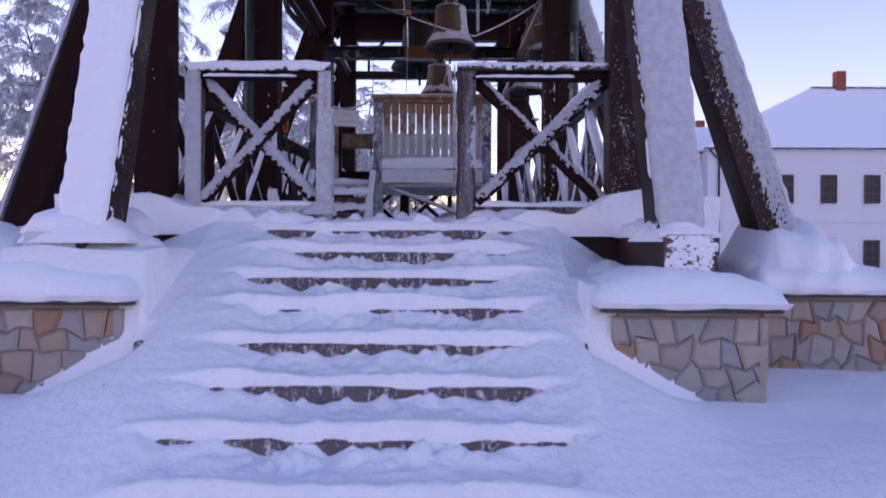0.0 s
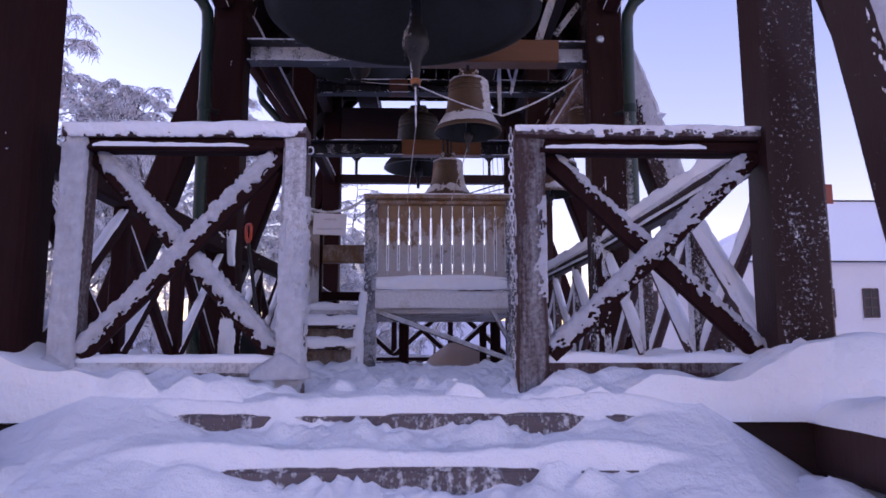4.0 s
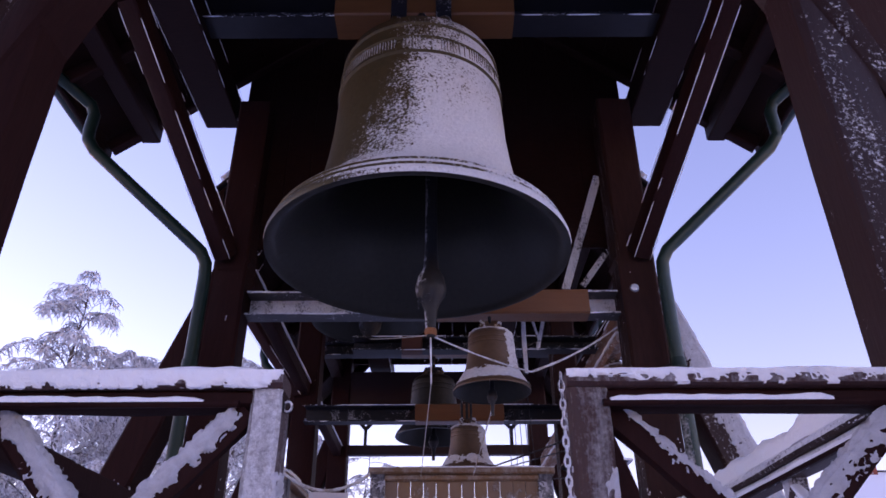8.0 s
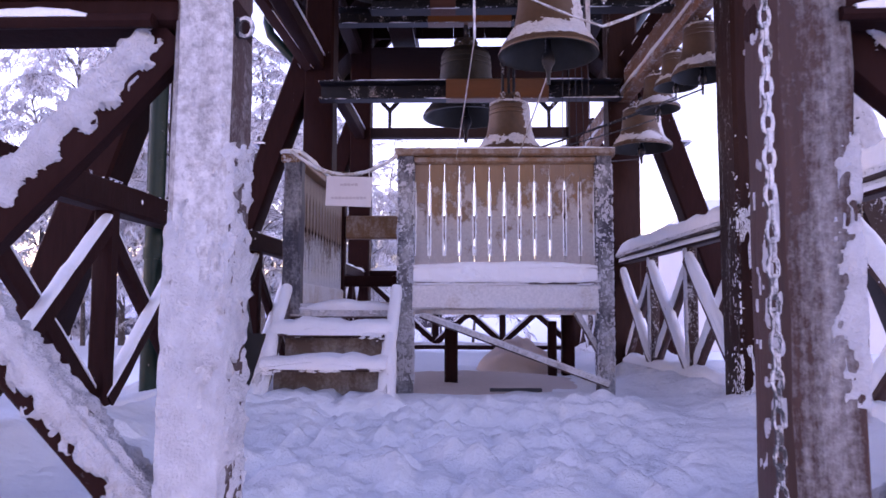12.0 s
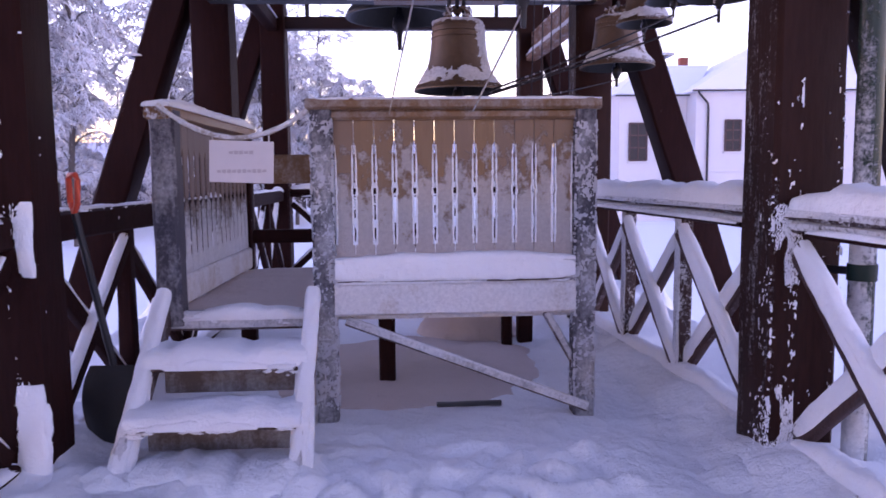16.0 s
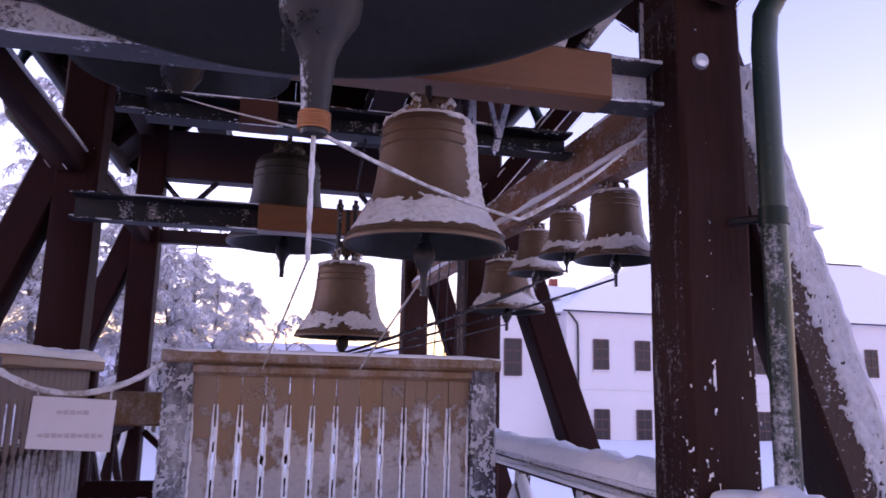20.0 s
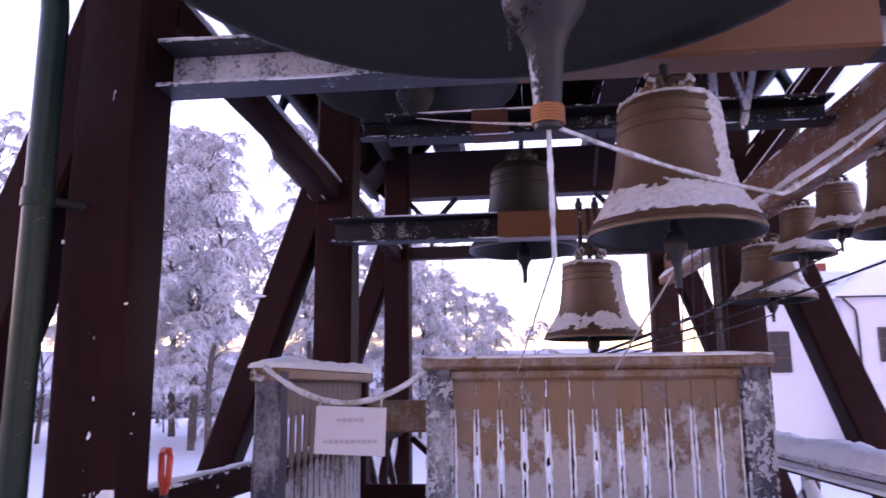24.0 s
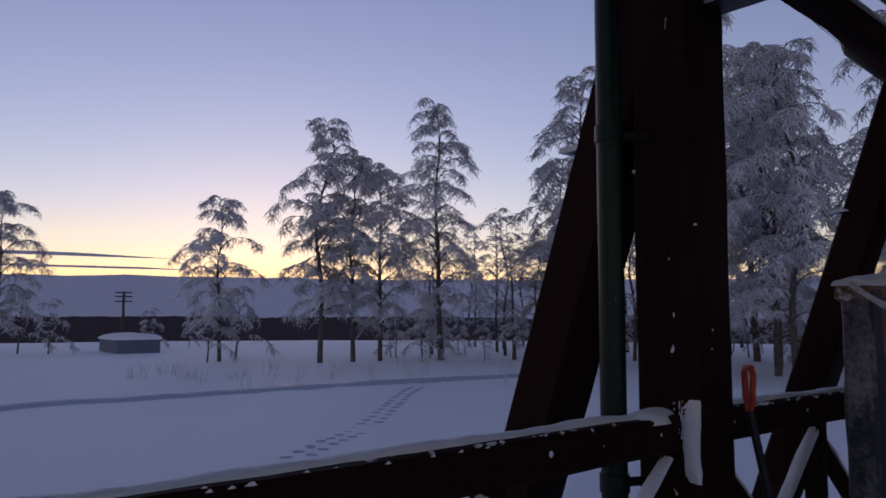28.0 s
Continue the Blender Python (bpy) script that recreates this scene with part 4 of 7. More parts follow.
# ---------------------------------------------------------------- railings
def rail_panel(a, b, name, label, rail_mat, snow_h, seed, z0=0.06, z1=0.99, posts=(True, True), tw=0.10, group="", extra=1, heavy=False, slant=False):
    """A railing between two plan points with a top rail, a bottom rail and crossed braces."""
    a, b = Vector((a[0], a[1], 0)), Vector((b[0], b[1], 0))
    d = (b - a).normalized()
    L = (b - a).length
    t = thing(name, label, "railing", a, group=group)
    P = lambda s, z: d * s + Vector((0, 0, z))
    lee = heavy and abs(d.y) > 0.5
    full = WOOD_LEE if lee else WOOD_HEAVY
    mat = full if heavy else rail_mat
    n = Vector((d.y, -d.x, 0))
    if n.y > 0 or (abs(n.y) < 0.5 and n.x * a.x > 0):
        n = -n
    cuts = max(2, int(L / 0.2))
    front = abs(d.x) > 0.5 and a.y < 1
    deep = 0.014 if front else 0.0
    bare = rail_mat is WOOD and not front and abs(d.y) > 0.5
    if bare:
        mb = Mb()
        mb.beam(P(0, z1 - 0.06), P(L, z1 - 0.06), 0.105, 0.12, seg=cuts, rough=0.003, seed=seed + 3)
        part("top_rail", mb, WOOD, t)
        for q in [0.09 + 0.10 * k for k in range(4)] + [0.62 + 0.27 * k for k in range(int((L - 0.7) / 0.27) + 1)]:
            part("rime_patch", Mb().snow(P(L - q, z1 - 0.05) + n * 0.052, P(L - q - 0.042, z1 - 0.05) + n * 0.052, 0.024, 0.006, seed=seed + int(q * 100), up=n, seg=6), SNOW_CAP, t, "small square patch of frozen snow", 80)
        mb = Mb()
        mb.snow(P(0.01, z1) - n * 0.022, P(L - 0.01, z1) - n * 0.022, 0.055, snow_h * 0.7, seed=seed)
        mb.crust(P(0, z1) + n * 0.02, P(L, z1) + n * 0.02, 0.06, (0, 0, 1), 0.005, -0.30, seed=seed + 6, cell=0.009)
        mb.crust(P(0, z1 - 0.02) + n * 0.053, P(L, z1 - 0.02) + n * 0.053, 0.05, n, 0.003, -0.66, lean=0.45 if d.cross(n).z > 0 else -0.45, seed=seed)
        mb.heap(P(L - 0.10, z1 - 0.008), 0.055, 0.13, 0.055, seed=seed, rough=0.5)
        part("snow_cap", mb, SNOW_CAP, t, "thin uneven snow lying on the rail", 70)
    else:
        mb = Mb()
        mb.beam(P(0, z1 - 0.022) + n * deep, P(L, z1 - 0.022) + n * deep, 0.15 - 2 * deep, 0.045, seg=cuts, rough=0.003, seed=seed)
        part("top_board", mb, mat if not front else WOOD_RIME, t)
        mb = Mb()
        mb.beam(P(0, z1 - 0.069), P(L, z1 - 0.069), 0.10, 0.050, seg=cuts, rough=0.003, seed=seed + 3)
        part("top_rail", mb, full if lee else WOOD, t)
        mb = Mb()
        mb.beam(P(0.10, z1 - 0.090) + n * 0.06, P(L - 0.12, z1 - 0.090) + n * 0.06, 0.028, 0.020, seg=cuts, rough=0.002, seed=seed + 4)
        part("batten", mb, WOOD, t)
        mb = Mb()
        mb.snow(P(0.12, z1 - 0.081) + n * 0.062, P(L - (0.22 if front else 0.14), z1 - 0.081) + n * 0.062, 0.030, 0.018, seed=seed + 8, seg=60)
        part("snow_cap", mb, SNOW_CAP, t, "thin line of snow on the batten", 70)
        mb = Mb()
        mb.snow(P(0.01, z1) + n * deep, P(L - 0.01, z1) + n * deep, 0.152 - 2 * deep, snow_h * 0.85, seed=seed)
        if front:
            side_up = 1 if d.cross(n).z > 0 else -1
            mb.crust(P(0, z1 - 0.020) + n * 0.076, P(L, z1 - 0.020) + n * 0.076, 0.05, n, 0.007, 0.48 if heavy else 0.06, lean=0.48 * side_up, seed=seed)
        elif rail_mat is not WOOD or heavy:
            mb.fringe(P(0, z1 - 0.01) + n * 0.076, P(L, z1 - 0.01) + n * 0.076, 0.0055, int(200 * L), seed=seed, side=(0, 0, -0.035))
        part("snow_cap", mb, SNOW_CAP, t, "rounded snow lying on the rail", 70)
    mb = Mb()
    mb.beam(P(0.02, z0), P(L - 0.02, z0), 0.075, 0.075, seg=cuts, rough=0.003, seed=seed + 1)
    part("bottom_rail", mb, mat, t)
    mb = Mb()
    mb.snow(P(0.03, z0 + 0.02), P(L - 0.03, z0 + 0.02), 0.085, 0.03 if heavy and front else 0.065 if heavy else 0.035, seed=seed + 5)
    part("snow_cap", mb, SNOW_CAP, t, "", 70)
    for s, on in ((tw / 2, posts[0]), (L - tw / 2, posts[1])):
        if on:
            mb = Mb()
            mb.beam(P(s, -0.06), P(s, z1 - 0.043), tw, 0.118, up=(0, 1, 0) if abs(d.x) > 0.5 else (1, 0, 0), c=0.01, seg=8, rough=0.003, seed=seed + 2)
            part("post", mb, mat, t)
            if front and heavy:
                mb = Mb()
                mb.crust(P(s, -0.02) + n * 0.059, P(s, z1 - 0.05) + n * 0.059, tw, n, 0.010, 0.22 if s > L / 2 else 0.7, seed=seed + s, fade=1.7 if s > L / 2 else 0.5, along=0.5)
                e = 1 if s > L / 2 else -1
                mb.crust(P(s, -0.02) + d * (e * tw / 2), P(s, 0.75) + d * (e * tw / 2), 0.10, d * e, 0.012, 0.15, seed=seed + 17)
                mb.snow(P(s - 0.13, 0.02) + n * 0.03, P(s + 0.07, 0.02) + n * 0.03, 0.20, 0.13, seed=seed + 2, ends=0.3)
                part("rime", mb, CRUST, t, "thick ragged rime on the post", 80)
            if not heavy and abs(d.x) > 0.5:
                mb = Mb()
                mb.crust(P(s + 0.034, 0.30) + n * 0.059, P(s + 0.034, 0.72) + n * 0.059, 0.05, n, 0.007, 0.10, lean=0.35 if (P(0, 1) - P(0, 0)).cross(n).dot(d) > 0 else -0.35, seed=seed + 11, along=0.6)
                mb.crust(P(s, 0.0) + n * 0.059, P(s, z1 - 0.05) + n * 0.059, tw, n, 0.003, -0.42, seed=seed + 12, along=0.25)
                mb.crust(P(s - tw / 2, 0.0), P(s - tw / 2, z1 - 0.05), 0.10, -d, 0.004, -0.2, seed=seed + 13, along=0.3)
                part("rime", mb, CRUST, t, "ragged rime on the post", 80)
    cells = extra
    lo, hi = (z0 + 0.04, z1 - 0.10) if front else (z0 + 0.05, z1 - 0.16)
    inner0, inner1 = (tw if posts[0] else 0.0), (L - tw if posts[1] else L)
    w = (inner1 - inner0) / cells
    bw, bh = (0.045, 0.095) if lee else (0.045, 0.074)
    for c in range(cells):
        s0, s1 = inner0 + w * c, inner0 + w * (c + 1)
        for flip in (0, 1):
            p, q = (P(s0 + 0.01, lo), P(s1 - 0.01, hi)) if flip else (P(s0 + 0.01, hi), P(s1 - 0.01, lo))
            off = n * (0.018 if flip else -0.018)
            mb = Mb()
            mb.beam(p + off, q + off, bw, bh, up=(0, 0, 1), c=0.008, seg=6, rough=0.003, seed=seed + 7 * c + flip)
            part("brace", mb, WOOD if front else WOOD_RIME if heavy else mat, t)
            mb = Mb()
            upv = Vector((0, 0, 1))
            dn = (q - p).normalized()
            u2 = (upv - dn * upv.dot(dn)).normalized()
            if front:
                up_side = 1 if dn.cross(n).dot(u2) > 0 else -1
                face = off + n * (bw / 2)
                thin = not heavy and not flip
                mb.crust(p + face, q + face, bh, n, 0.014 if heavy else 0.009, (0.26 if heavy else -0.40 if thin else 0.14), lean=(0.72 if heavy else 0.66 if thin else 0.34) * up_side, seed=seed + c + 5 * flip)
                mb.crust(p + off + u2 * (bh / 2), q + off + u2 * (bh / 2), bw, u2, 0.014, 0.35, seed=seed + 31 + flip)
                part("snow_cap", mb, CRUST, t, "ragged crust of rime on the brace", 80)
                continue
            mb.snow(p + off + u2 * (bh / 2 - 0.004), q + off + u2 * (bh / 2 - 0.004), bw + 0.008, 0.03 if heavy else 0.02, seed=seed + c + flip, up=u2)
            if heavy:
                mb.snow(p + off + n * (bw / 2 - 0.003) + u2 * bh * 0.14, q + off + n * (bw / 2 - 0.003) + u2 * bh * 0.14, bh * 0.72, 0.016, seed=seed + c + 5 * flip, up=n)
            mb.fringe(p + off + n * bw * 0.55 + u2 * 0.03, q + off + n * bw * 0.55 + u2 * 0.03, 0.005, int((q - p).length * (240 if heavy else 60)) if rail_mat is not WOOD or heavy else 0, seed=seed + c + flip, side=-u2 * 0.06)
            part("snow_cap", mb, SNOW_CAP, t, "", 70)
        if c:
            mb = Mb()
            mb.beam(P(s0, z0), P(s0, z1 - 0.09), 0.075, 0.075, up=(0, 1, 0) if abs(d.x) > 0.5 else (1, 0, 0), c=0.008, seg=6, rough=0.003, seed=seed + c)
            part("baluster", mb, mat, t)
    return t


rail_panel((-1.32, 0), (-0.378, 0), "front_railing", "front railing with a crossed brace, crusted white with snow", WOOD, 0.036, 21, z0=0.06, posts=(True, True), heavy=True, group="front railings", tw=0.092)
rail_panel((0.437, 0), (1.41, 0), "front_railing", "front railing with a crossed brace, brown wood partly rimed", WOOD_RIME, 0.028, 24, z0=0.06, posts=(True, False), group="front railings", tw=0.12)
BAYS = ((P_Y[0] + 0.11, P_Y[1] - 0.135, 3), (P_Y[1] + 0.135, P_Y[2] - 0.13, 3), (P_Y[2] + 0.13, P_Y[3] - 0.13, 3))
for side in (-1, 1):
    for k, (y0, y1, n) in enumerate(BAYS):
        lab = "side railing with crossed braces and white snow on its rail" if side > 0 else "dark side railing with crossed braces and a snow cap"
        rail_panel((side * (P_X[k] - 0.02), y0), (side * (P_X[k + 1] - 0.02), y1), "side_railing", lab, WOOD_RIME if side > 0 else WOOD, 0.105 if side > 0 else 0.028, 40 + 9 * k + side, z0=0.05, z1=0.98, posts=(False, False), extra=n, heavy=side > 0, group="side railings")
rail_panel((-1.23, P_Y[3]), (1.23, P_Y[3]), "back_railing", "back railing with crossed braces under snow", WOOD, 0.07, 80, posts=(False, False), extra=3)


# ---------------------------------------------------------------- bells
def bell_rime(pr, r, h, seed, low=0.195, lee=0.15, m=110, n=56):
    """Thick ragged rime: a band above the lip and a strip up the side that faced the wind."""
    mb = Mb()
    zs = [b for a, b in pr if b < 0.99]
    rs = [a for a, b in pr if b < 0.99]
    on = []
    for i in range(n + 1):
        b = 0.075 + 0.90 * i / n
        q = max(k for k in range(len(zs) - 1) if zs[k] <= b)
        rad = rs[q] + (rs[q + 1] - rs[q]) * (b - zs[q]) / max(1e-6, zs[q + 1] - zs[q])
        for j in range(m):
            a = 2 * math.pi * j / m
            p = Vector((math.cos(a) * rad * r, math.sin(a) * rad * r, b * h))
            o = Vector((math.cos(a), math.sin(a), 0.25))
            v = p * (0.255 / r) + Vector((seed * 2.3, seed, 0))
            n1, n2, n3 = noise.noise(v * 9), noise.noise(v * 30), noise.noise(v * 70)
            band = 0.98 * max(0.0, 1 - abs(b - low) / 0.22)
            strip = 1.15 * max(0.0, (math.cos(a - lee) - 0.28) / 0.6)
            cap = 1.0 * max(0.0, (b - 0.90) / 0.07)
            val = max(band, strip, cap) - 0.52 + 0.34 * n1 + 0.26 * n2 + 0.22 * n3
            t = 0.011 * r / 0.255 * min(1.0, max(0.0, val) * 1.8) * (0.7 + 0.6 * n3 + 0.3 * n2) + (0.001 if val > 0 else -0.004)
            mb.v.append(p + o * t)
            on.append(val > 0)
    faces = [(i * m + j, i * m + (j + 1) % m, (i + 1) * m + (j + 1) % m, (i + 1) * m + j) for i in range(n) for j in range(m)]
    mb.f = [f for f in faces if sum(on[k] for k in f) >= 2]
    return mb


def bell(name, label, at, r, h, mat, clap=None, seg=48, group="bells", crown=1.0, swing=0.0, steep=False, rimed=0):
    """at: centre of the rim's plane. r: radius of the lip, h: height of the body."""
    t = thing(name, label, "bell", at, group=group)
    pr = [(1.0, 0.0), (1.003, 0.018), (0.99, 0.034), (0.975, 0.040), (0.985, 0.046), (0.975, 0.056), (0.955, 0.068), (0.963, 0.074), (0.95, 0.083), (0.915, 0.108), (0.87, 0.145), (0.78, 0.22), (0.715, 0.30), (0.665, 0.40), (0.63, 0.52), (0.605, 0.64), (0.592, 0.73), (0.608, 0.738), (0.607, 0.748), (0.590, 0.757),
          (0.583, 0.81), (0.599, 0.818), (0.597, 0.828), (0.58, 0.836), (0.57, 0.89), (0.584, 0.898), (0.582, 0.906), (0.565, 0.918), (0.545, 0.955), (0.49, 0.985), (0.36, 1.0), (0.18, 1.012), (0.0, 1.015)]
    inner = [(0.0, 0.93), (0.45, 0.92), (0.50, 0.86), (0.535, 0.7), (0.57, 0.5), (0.63, 0.35), (0.72, 0.22), (0.84, 0.11), (0.93, 0.02), (0.965, -0.004), (1.0, 0.0)]
    if steep:
        # nearly upright waist that flares only close to the lip
        pr = [(a - 0.075 * max(0.0, 1 - abs(b - 0.21) / 0.16) - 0.026 * max(0.0, 1 - abs(b - 0.42) / 0.2), b) if 0.09 < b < 0.7 else (a, b) for a, b in pr]
        inner = [(0.0, 0.93), (0.45, 0.92), (0.50, 0.86), (0.525, 0.7), (0.54, 0.5), (0.575, 0.35), (0.64, 0.22), (0.80, 0.11), (0.92, 0.02), (0.965, -0.004), (1.0, 0.0)]
    mb = Mb()
    mb.lathe([(a * r, b * h) for a, b in pr], seg)
    part("body", mb, mat, t, angle=35)
    if rimed:
        mb = bell_rime(pr, r, h, rimed, m=110 if r > 0.22 else 72, n=56 if r > 0.22 else 36)
        rnd = random.Random(int(r * 977))
        for k in range(90):
            a = math.pi / 4 + math.pi / 2 * (k % 4) + rnd.uniform(-0.2, 0.2)
            q = rnd.uniform(0.22, 0.38) * r
            mb.crumb((math.cos(a) * q, math.sin(a) * q, h * rnd.uniform(1.0, 1.15)), r * rnd.uniform(0.02, 0.05), rnd)
        part("rime", mb, BELL_RIME, t, "thick ragged rime above the lip and up one side", 80)
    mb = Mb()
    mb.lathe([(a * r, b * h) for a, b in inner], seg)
    part("inside", mb, BELL_INSIDE, t, "inside of the bell, its shade put into a darker bronze", 60)
    if steep:
        # raised line of worn lettering that cannot be read
        mb = Mb()
        rnd = random.Random(5)
        for k in range(84):
            a = 2 * math.pi * k / 84
            if rnd.random() < 0.12:
                continue
            o, u, rr, hh = Vector((math.cos(a), math.sin(a), 0)), Vector((-math.sin(a), math.cos(a), 0)), 0.587 * r, rnd.uniform(0.022, 0.03) * h
            for e in (-0.011, 0.009):
                if rnd.random() < 0.85:
                    mb.beam(o * rr + u * e + Vector((0, 0, 0.785 * h - hh)), o * rr + u * e + Vector((0, 0, 0.785 * h + hh)), 0.010, 0.012, up=o, c=0.002)
        tagged(part("lettering", mb, mat, t, "band of raised unreadable lettering"), "raised worn lettering", kind="stuff")
    # crown loops
    for k in range(4):
        a = math.pi / 4 + math.pi / 2 * k
        ca, sa = math.cos(a), math.sin(a)
        pts = [(ca * r * x, sa * r * x, h * z) for x, z in ((0.30, 0.99), (0.33, 1.06), (0.27, 1.13), (0.12, 1.16), (0.04, 1.10))]
        mb = Mb()
        mb.tube(pts, 0.055 * r, 7)
        part("crown_loop", mb, mat, t)
    mb = Mb()
    mb.tube([(0, 0, h * 1.0), (0, 0, h * 1.16), (0, 0, h * (1.16 + 0.12 * crown))], 0.05 * r, 8)
    part("hanger", mb, STEEL, t, "steel hanger bolt")
    # clapper: shaft, ball, tail
    ball, zb, tail = clap or (0.135 * r, -0.06 * h, -0.36 * h)
    prof = [(0.0, 0.90 * h), (0.04 * r, 0.89 * h), (0.035 * r + 0.006, zb + 2.6 * ball), (0.5 * ball, zb + 1.35 * ball), (0.85 * ball, zb + 0.75 * ball), (ball, zb), (0.93 * ball, zb - 0.5 * ball), (0.62 * ball, zb - 1.0 * ball), (0.42 * ball, zb - 1.5 * ball), (0.32 * ball, tail + 0.06), (0.31 * ball, tail + 0.012), (0.3 * ball, tail), (0.0, tail - 0.002)]
    mb = Mb()
    mb.lathe(prof, 20, (swing, 0, 0))
    rnd = random.Random(int(r * 1000))
    for k in range(int(60 + 60 * r)):
        a = rnd.gauss(-2.6, 0.6)
        mb.crumb((swing + ball * 0.8 * math.cos(a), ball * 0.8 * math.sin(a), zb + rnd.uniform(-1.4, 0.9) * ball), ball * rnd.uniform(0.03, 0.09), rnd)
    part("clapper", mb, IRON, t, "iron clapper with a rimed ball", 60)
    return t


bell("great_bell", "huge bronze bell, its front white with hoarfrost", (-0.07, 1.80, 2.37), 0.915, 1.58, GREAT_BRONZE, clap=(0.092, -0.20, -0.51), seg=72, swing=0.078, steep=True)
bell("large_bell", "large dark bronze bell with frost on its lip", (-0.55, 3.72, 2.78), 0.50, 0.82, BRONZE_DARK, clap=(0.10, 0.0, -0.17))
bell("medium_bell", "bronze bell with a broad band of rime", (0.395, 2.53, 1.77), 0.255, 0.42, BRONZE, rimed=1)
bell("small_bell", "small brown bronze bell hanging behind the stand", (0.27, 3.89, 1.555), 0.232, 0.37, BRONZE, crown=4.6, rimed=4)
bell("dark_bell", "dark bronze bell hung behind the cross beam", (-0.035, 5.75, 2.32), 0.41, 0.66, BRONZE_DARK, crown=2.0)
bell("side_bell", "bronze bell on the side beam with rime on its waist", (1.42, 3.30, 1.91), 0.185, 0.32, BRONZE_SIDE, group="side bells", crown=0.6, rimed=7)
bell("side_bell", "small bronze bell on the side beam", (1.42, 3.87, 2.02), 0.15, 0.235, BRONZE_SIDE, group="side bells", crown=0.5, rimed=9)
bell("side_bell", "small bronze bell on the side beam, flaring rimed lip", (1.42, 4.35, 1.995), 0.165, 0.26, BRONZE_SIDE, group="side bells", crown=0.6, rimed=12)
bell("side_bell", "bronze bell hanging low from the side beam", (1.42, 4.90, 1.82), 0.25, 0.34, BRONZE_SIDE, group="side bells", crown=1.0, rimed=15)


# ---------------------------------------------------------------- cross beams
def channel(name, label, x0, x1, y, z, h, d, mat, block=None, blockmat=None, group="cross beams"):
    t = thing(name, label, "beam", (0, y, z), group=group)
    mb = Mb()
    mb.beam((x0, 0, 0), (x1, 0, 0), 0.012, h, c=0.002)
    mb.beam((x0, -d / 2, h / 2 - 0.006), (x1, -d / 2, h / 2 - 0.006), d, 0.014, c=0.002)
    mb.beam((x0, -d / 2, -h / 2 + 0.006), (x1, -d / 2, -h / 2 + 0.006), d, 0.014, c=0.002)
    part("channel", mb, mat, t)
    mb = Mb()
    for e in (-1, 1):
        mb.fringe((x0, -d, e * h / 2), (x1, -d, e * h / 2), 0.0055, int(60 * (x1 - x0)), seed=int(z * 10) + e, side=(0, 0, -e * 0.02))
    part("rime", mb, SNOW_CAP, t, "grains of rime along the flanges", 80)
    if block:
        mb = Mb()
        mb.beam((block[0], -d * 0.5, 0), (block[1], -d * 0.5, 0), d * 1.2, h * 1.06, c=0.012)
        part("wooden_packing", mb, blockmat or ORANGE, t, "varnished orange timber block")
    return t


channel("cross_beam", "steel channel beam white with rime, with an orange timber block", -1.36, 1.36, 2.86, 2.51, 0.18, 0.14, STEEL_RIME, (-0.05, 1.13))
channel("cross_beam", "dark steel channel beam with a reddish timber block", -0.68, 1.36, 3.75, 2.56, 0.12, 0.12, STEEL, (-0.27, -0.10), REDBLOCK)
channel("cross_beam", "dark steel channel beam with an orange timber block", -1.28, 1.28, 5.02, 2.34, 0.16, 0.13, STEEL, (-0.20, 0.66))
channel("cross_beam", "thick steel beam with an orange timber block bearing the great bell", -1.75, 1.75, 2.0, 4.53, 0.28, 0.22, STEEL, (-0.71, 0.61))
channel("cross_beam", "dark steel channel beam bearing a large bell", -1.31, 1.31, 3.80, 3.84, 0.2, 0.14, STEEL, (-0.95, -0.1))
channel("cross_beam", "dark steel channel beam bearing a dark bell", -1.28, 1.28, 5.80, 3.32, 0.16, 0.13, STEEL, (-0.4, 0.4))
for x in (-0.235, 0.09):
    t = thing("bell_strap", "dark steel strap holding the great bell to its beam", "strap", (x, 1.735, 4.30), group="bell straps")
    part("plate", Mb().beam((0, 0, -0.30), (0, 0, 0.40), 0.115, 0.02, up=(0, 1, 0), c=0.004), STEEL, t)
    for z in (-0.02, 0.2):
        part("bolt", Mb().tube([(0, -0.008, z), (0, -0.03, z)], 0.018, 8), STEEL, t)
for p, q, w in (((1.42, 2.99, 3.86), (1.43, 2.99, 2.62), 0.06), ((1.37, 2.985, 3.78), (0.98, 2.985, 2.62), 0.065), ((0.69, 3.1, 2.55), (0.69, 3.1, 2.1), 0.035), ((0.86, 3.1, 2.6), (0.79, 3.1, 2.3), 0.03), ((0.74, 3.08, 2.6), (0.80, 3.08, 2.35), 0.02), ((1.16, 3.02, 2.78), (1.36, 3.0, 3.05), 0.05)):
    t = thing("frosted_stay", "steel stay bar shaggy with white rime", "stay bar", group="stay bars")
    part("bar", Mb().beam(p, q, w, 0.02, up=(0, 1, 0), c=0.003), STEEL_RIME, t)
    part("rime", Mb().fringe(p, q, 0.011, int(150 * (Vector(q) - Vector(p)).length), seed=int(w * 1000), spread=w * 0.5), SNOW_CAP, t, "", 80)
for z, h, w in ((3.56, 0.50, 0.2), (2.72, 0.13, 0.12)):
    t = thing("tie_beam", "dark wooden tie beam across the far bay", "beam", (0, 7.95, z), group="tie beams")
    mb = Mb()
    mb.beam((-1.28, 0, 0), (1.28, 0, 0), w, h, c=0.01)
    part("timber", mb, WOOD_X, t)
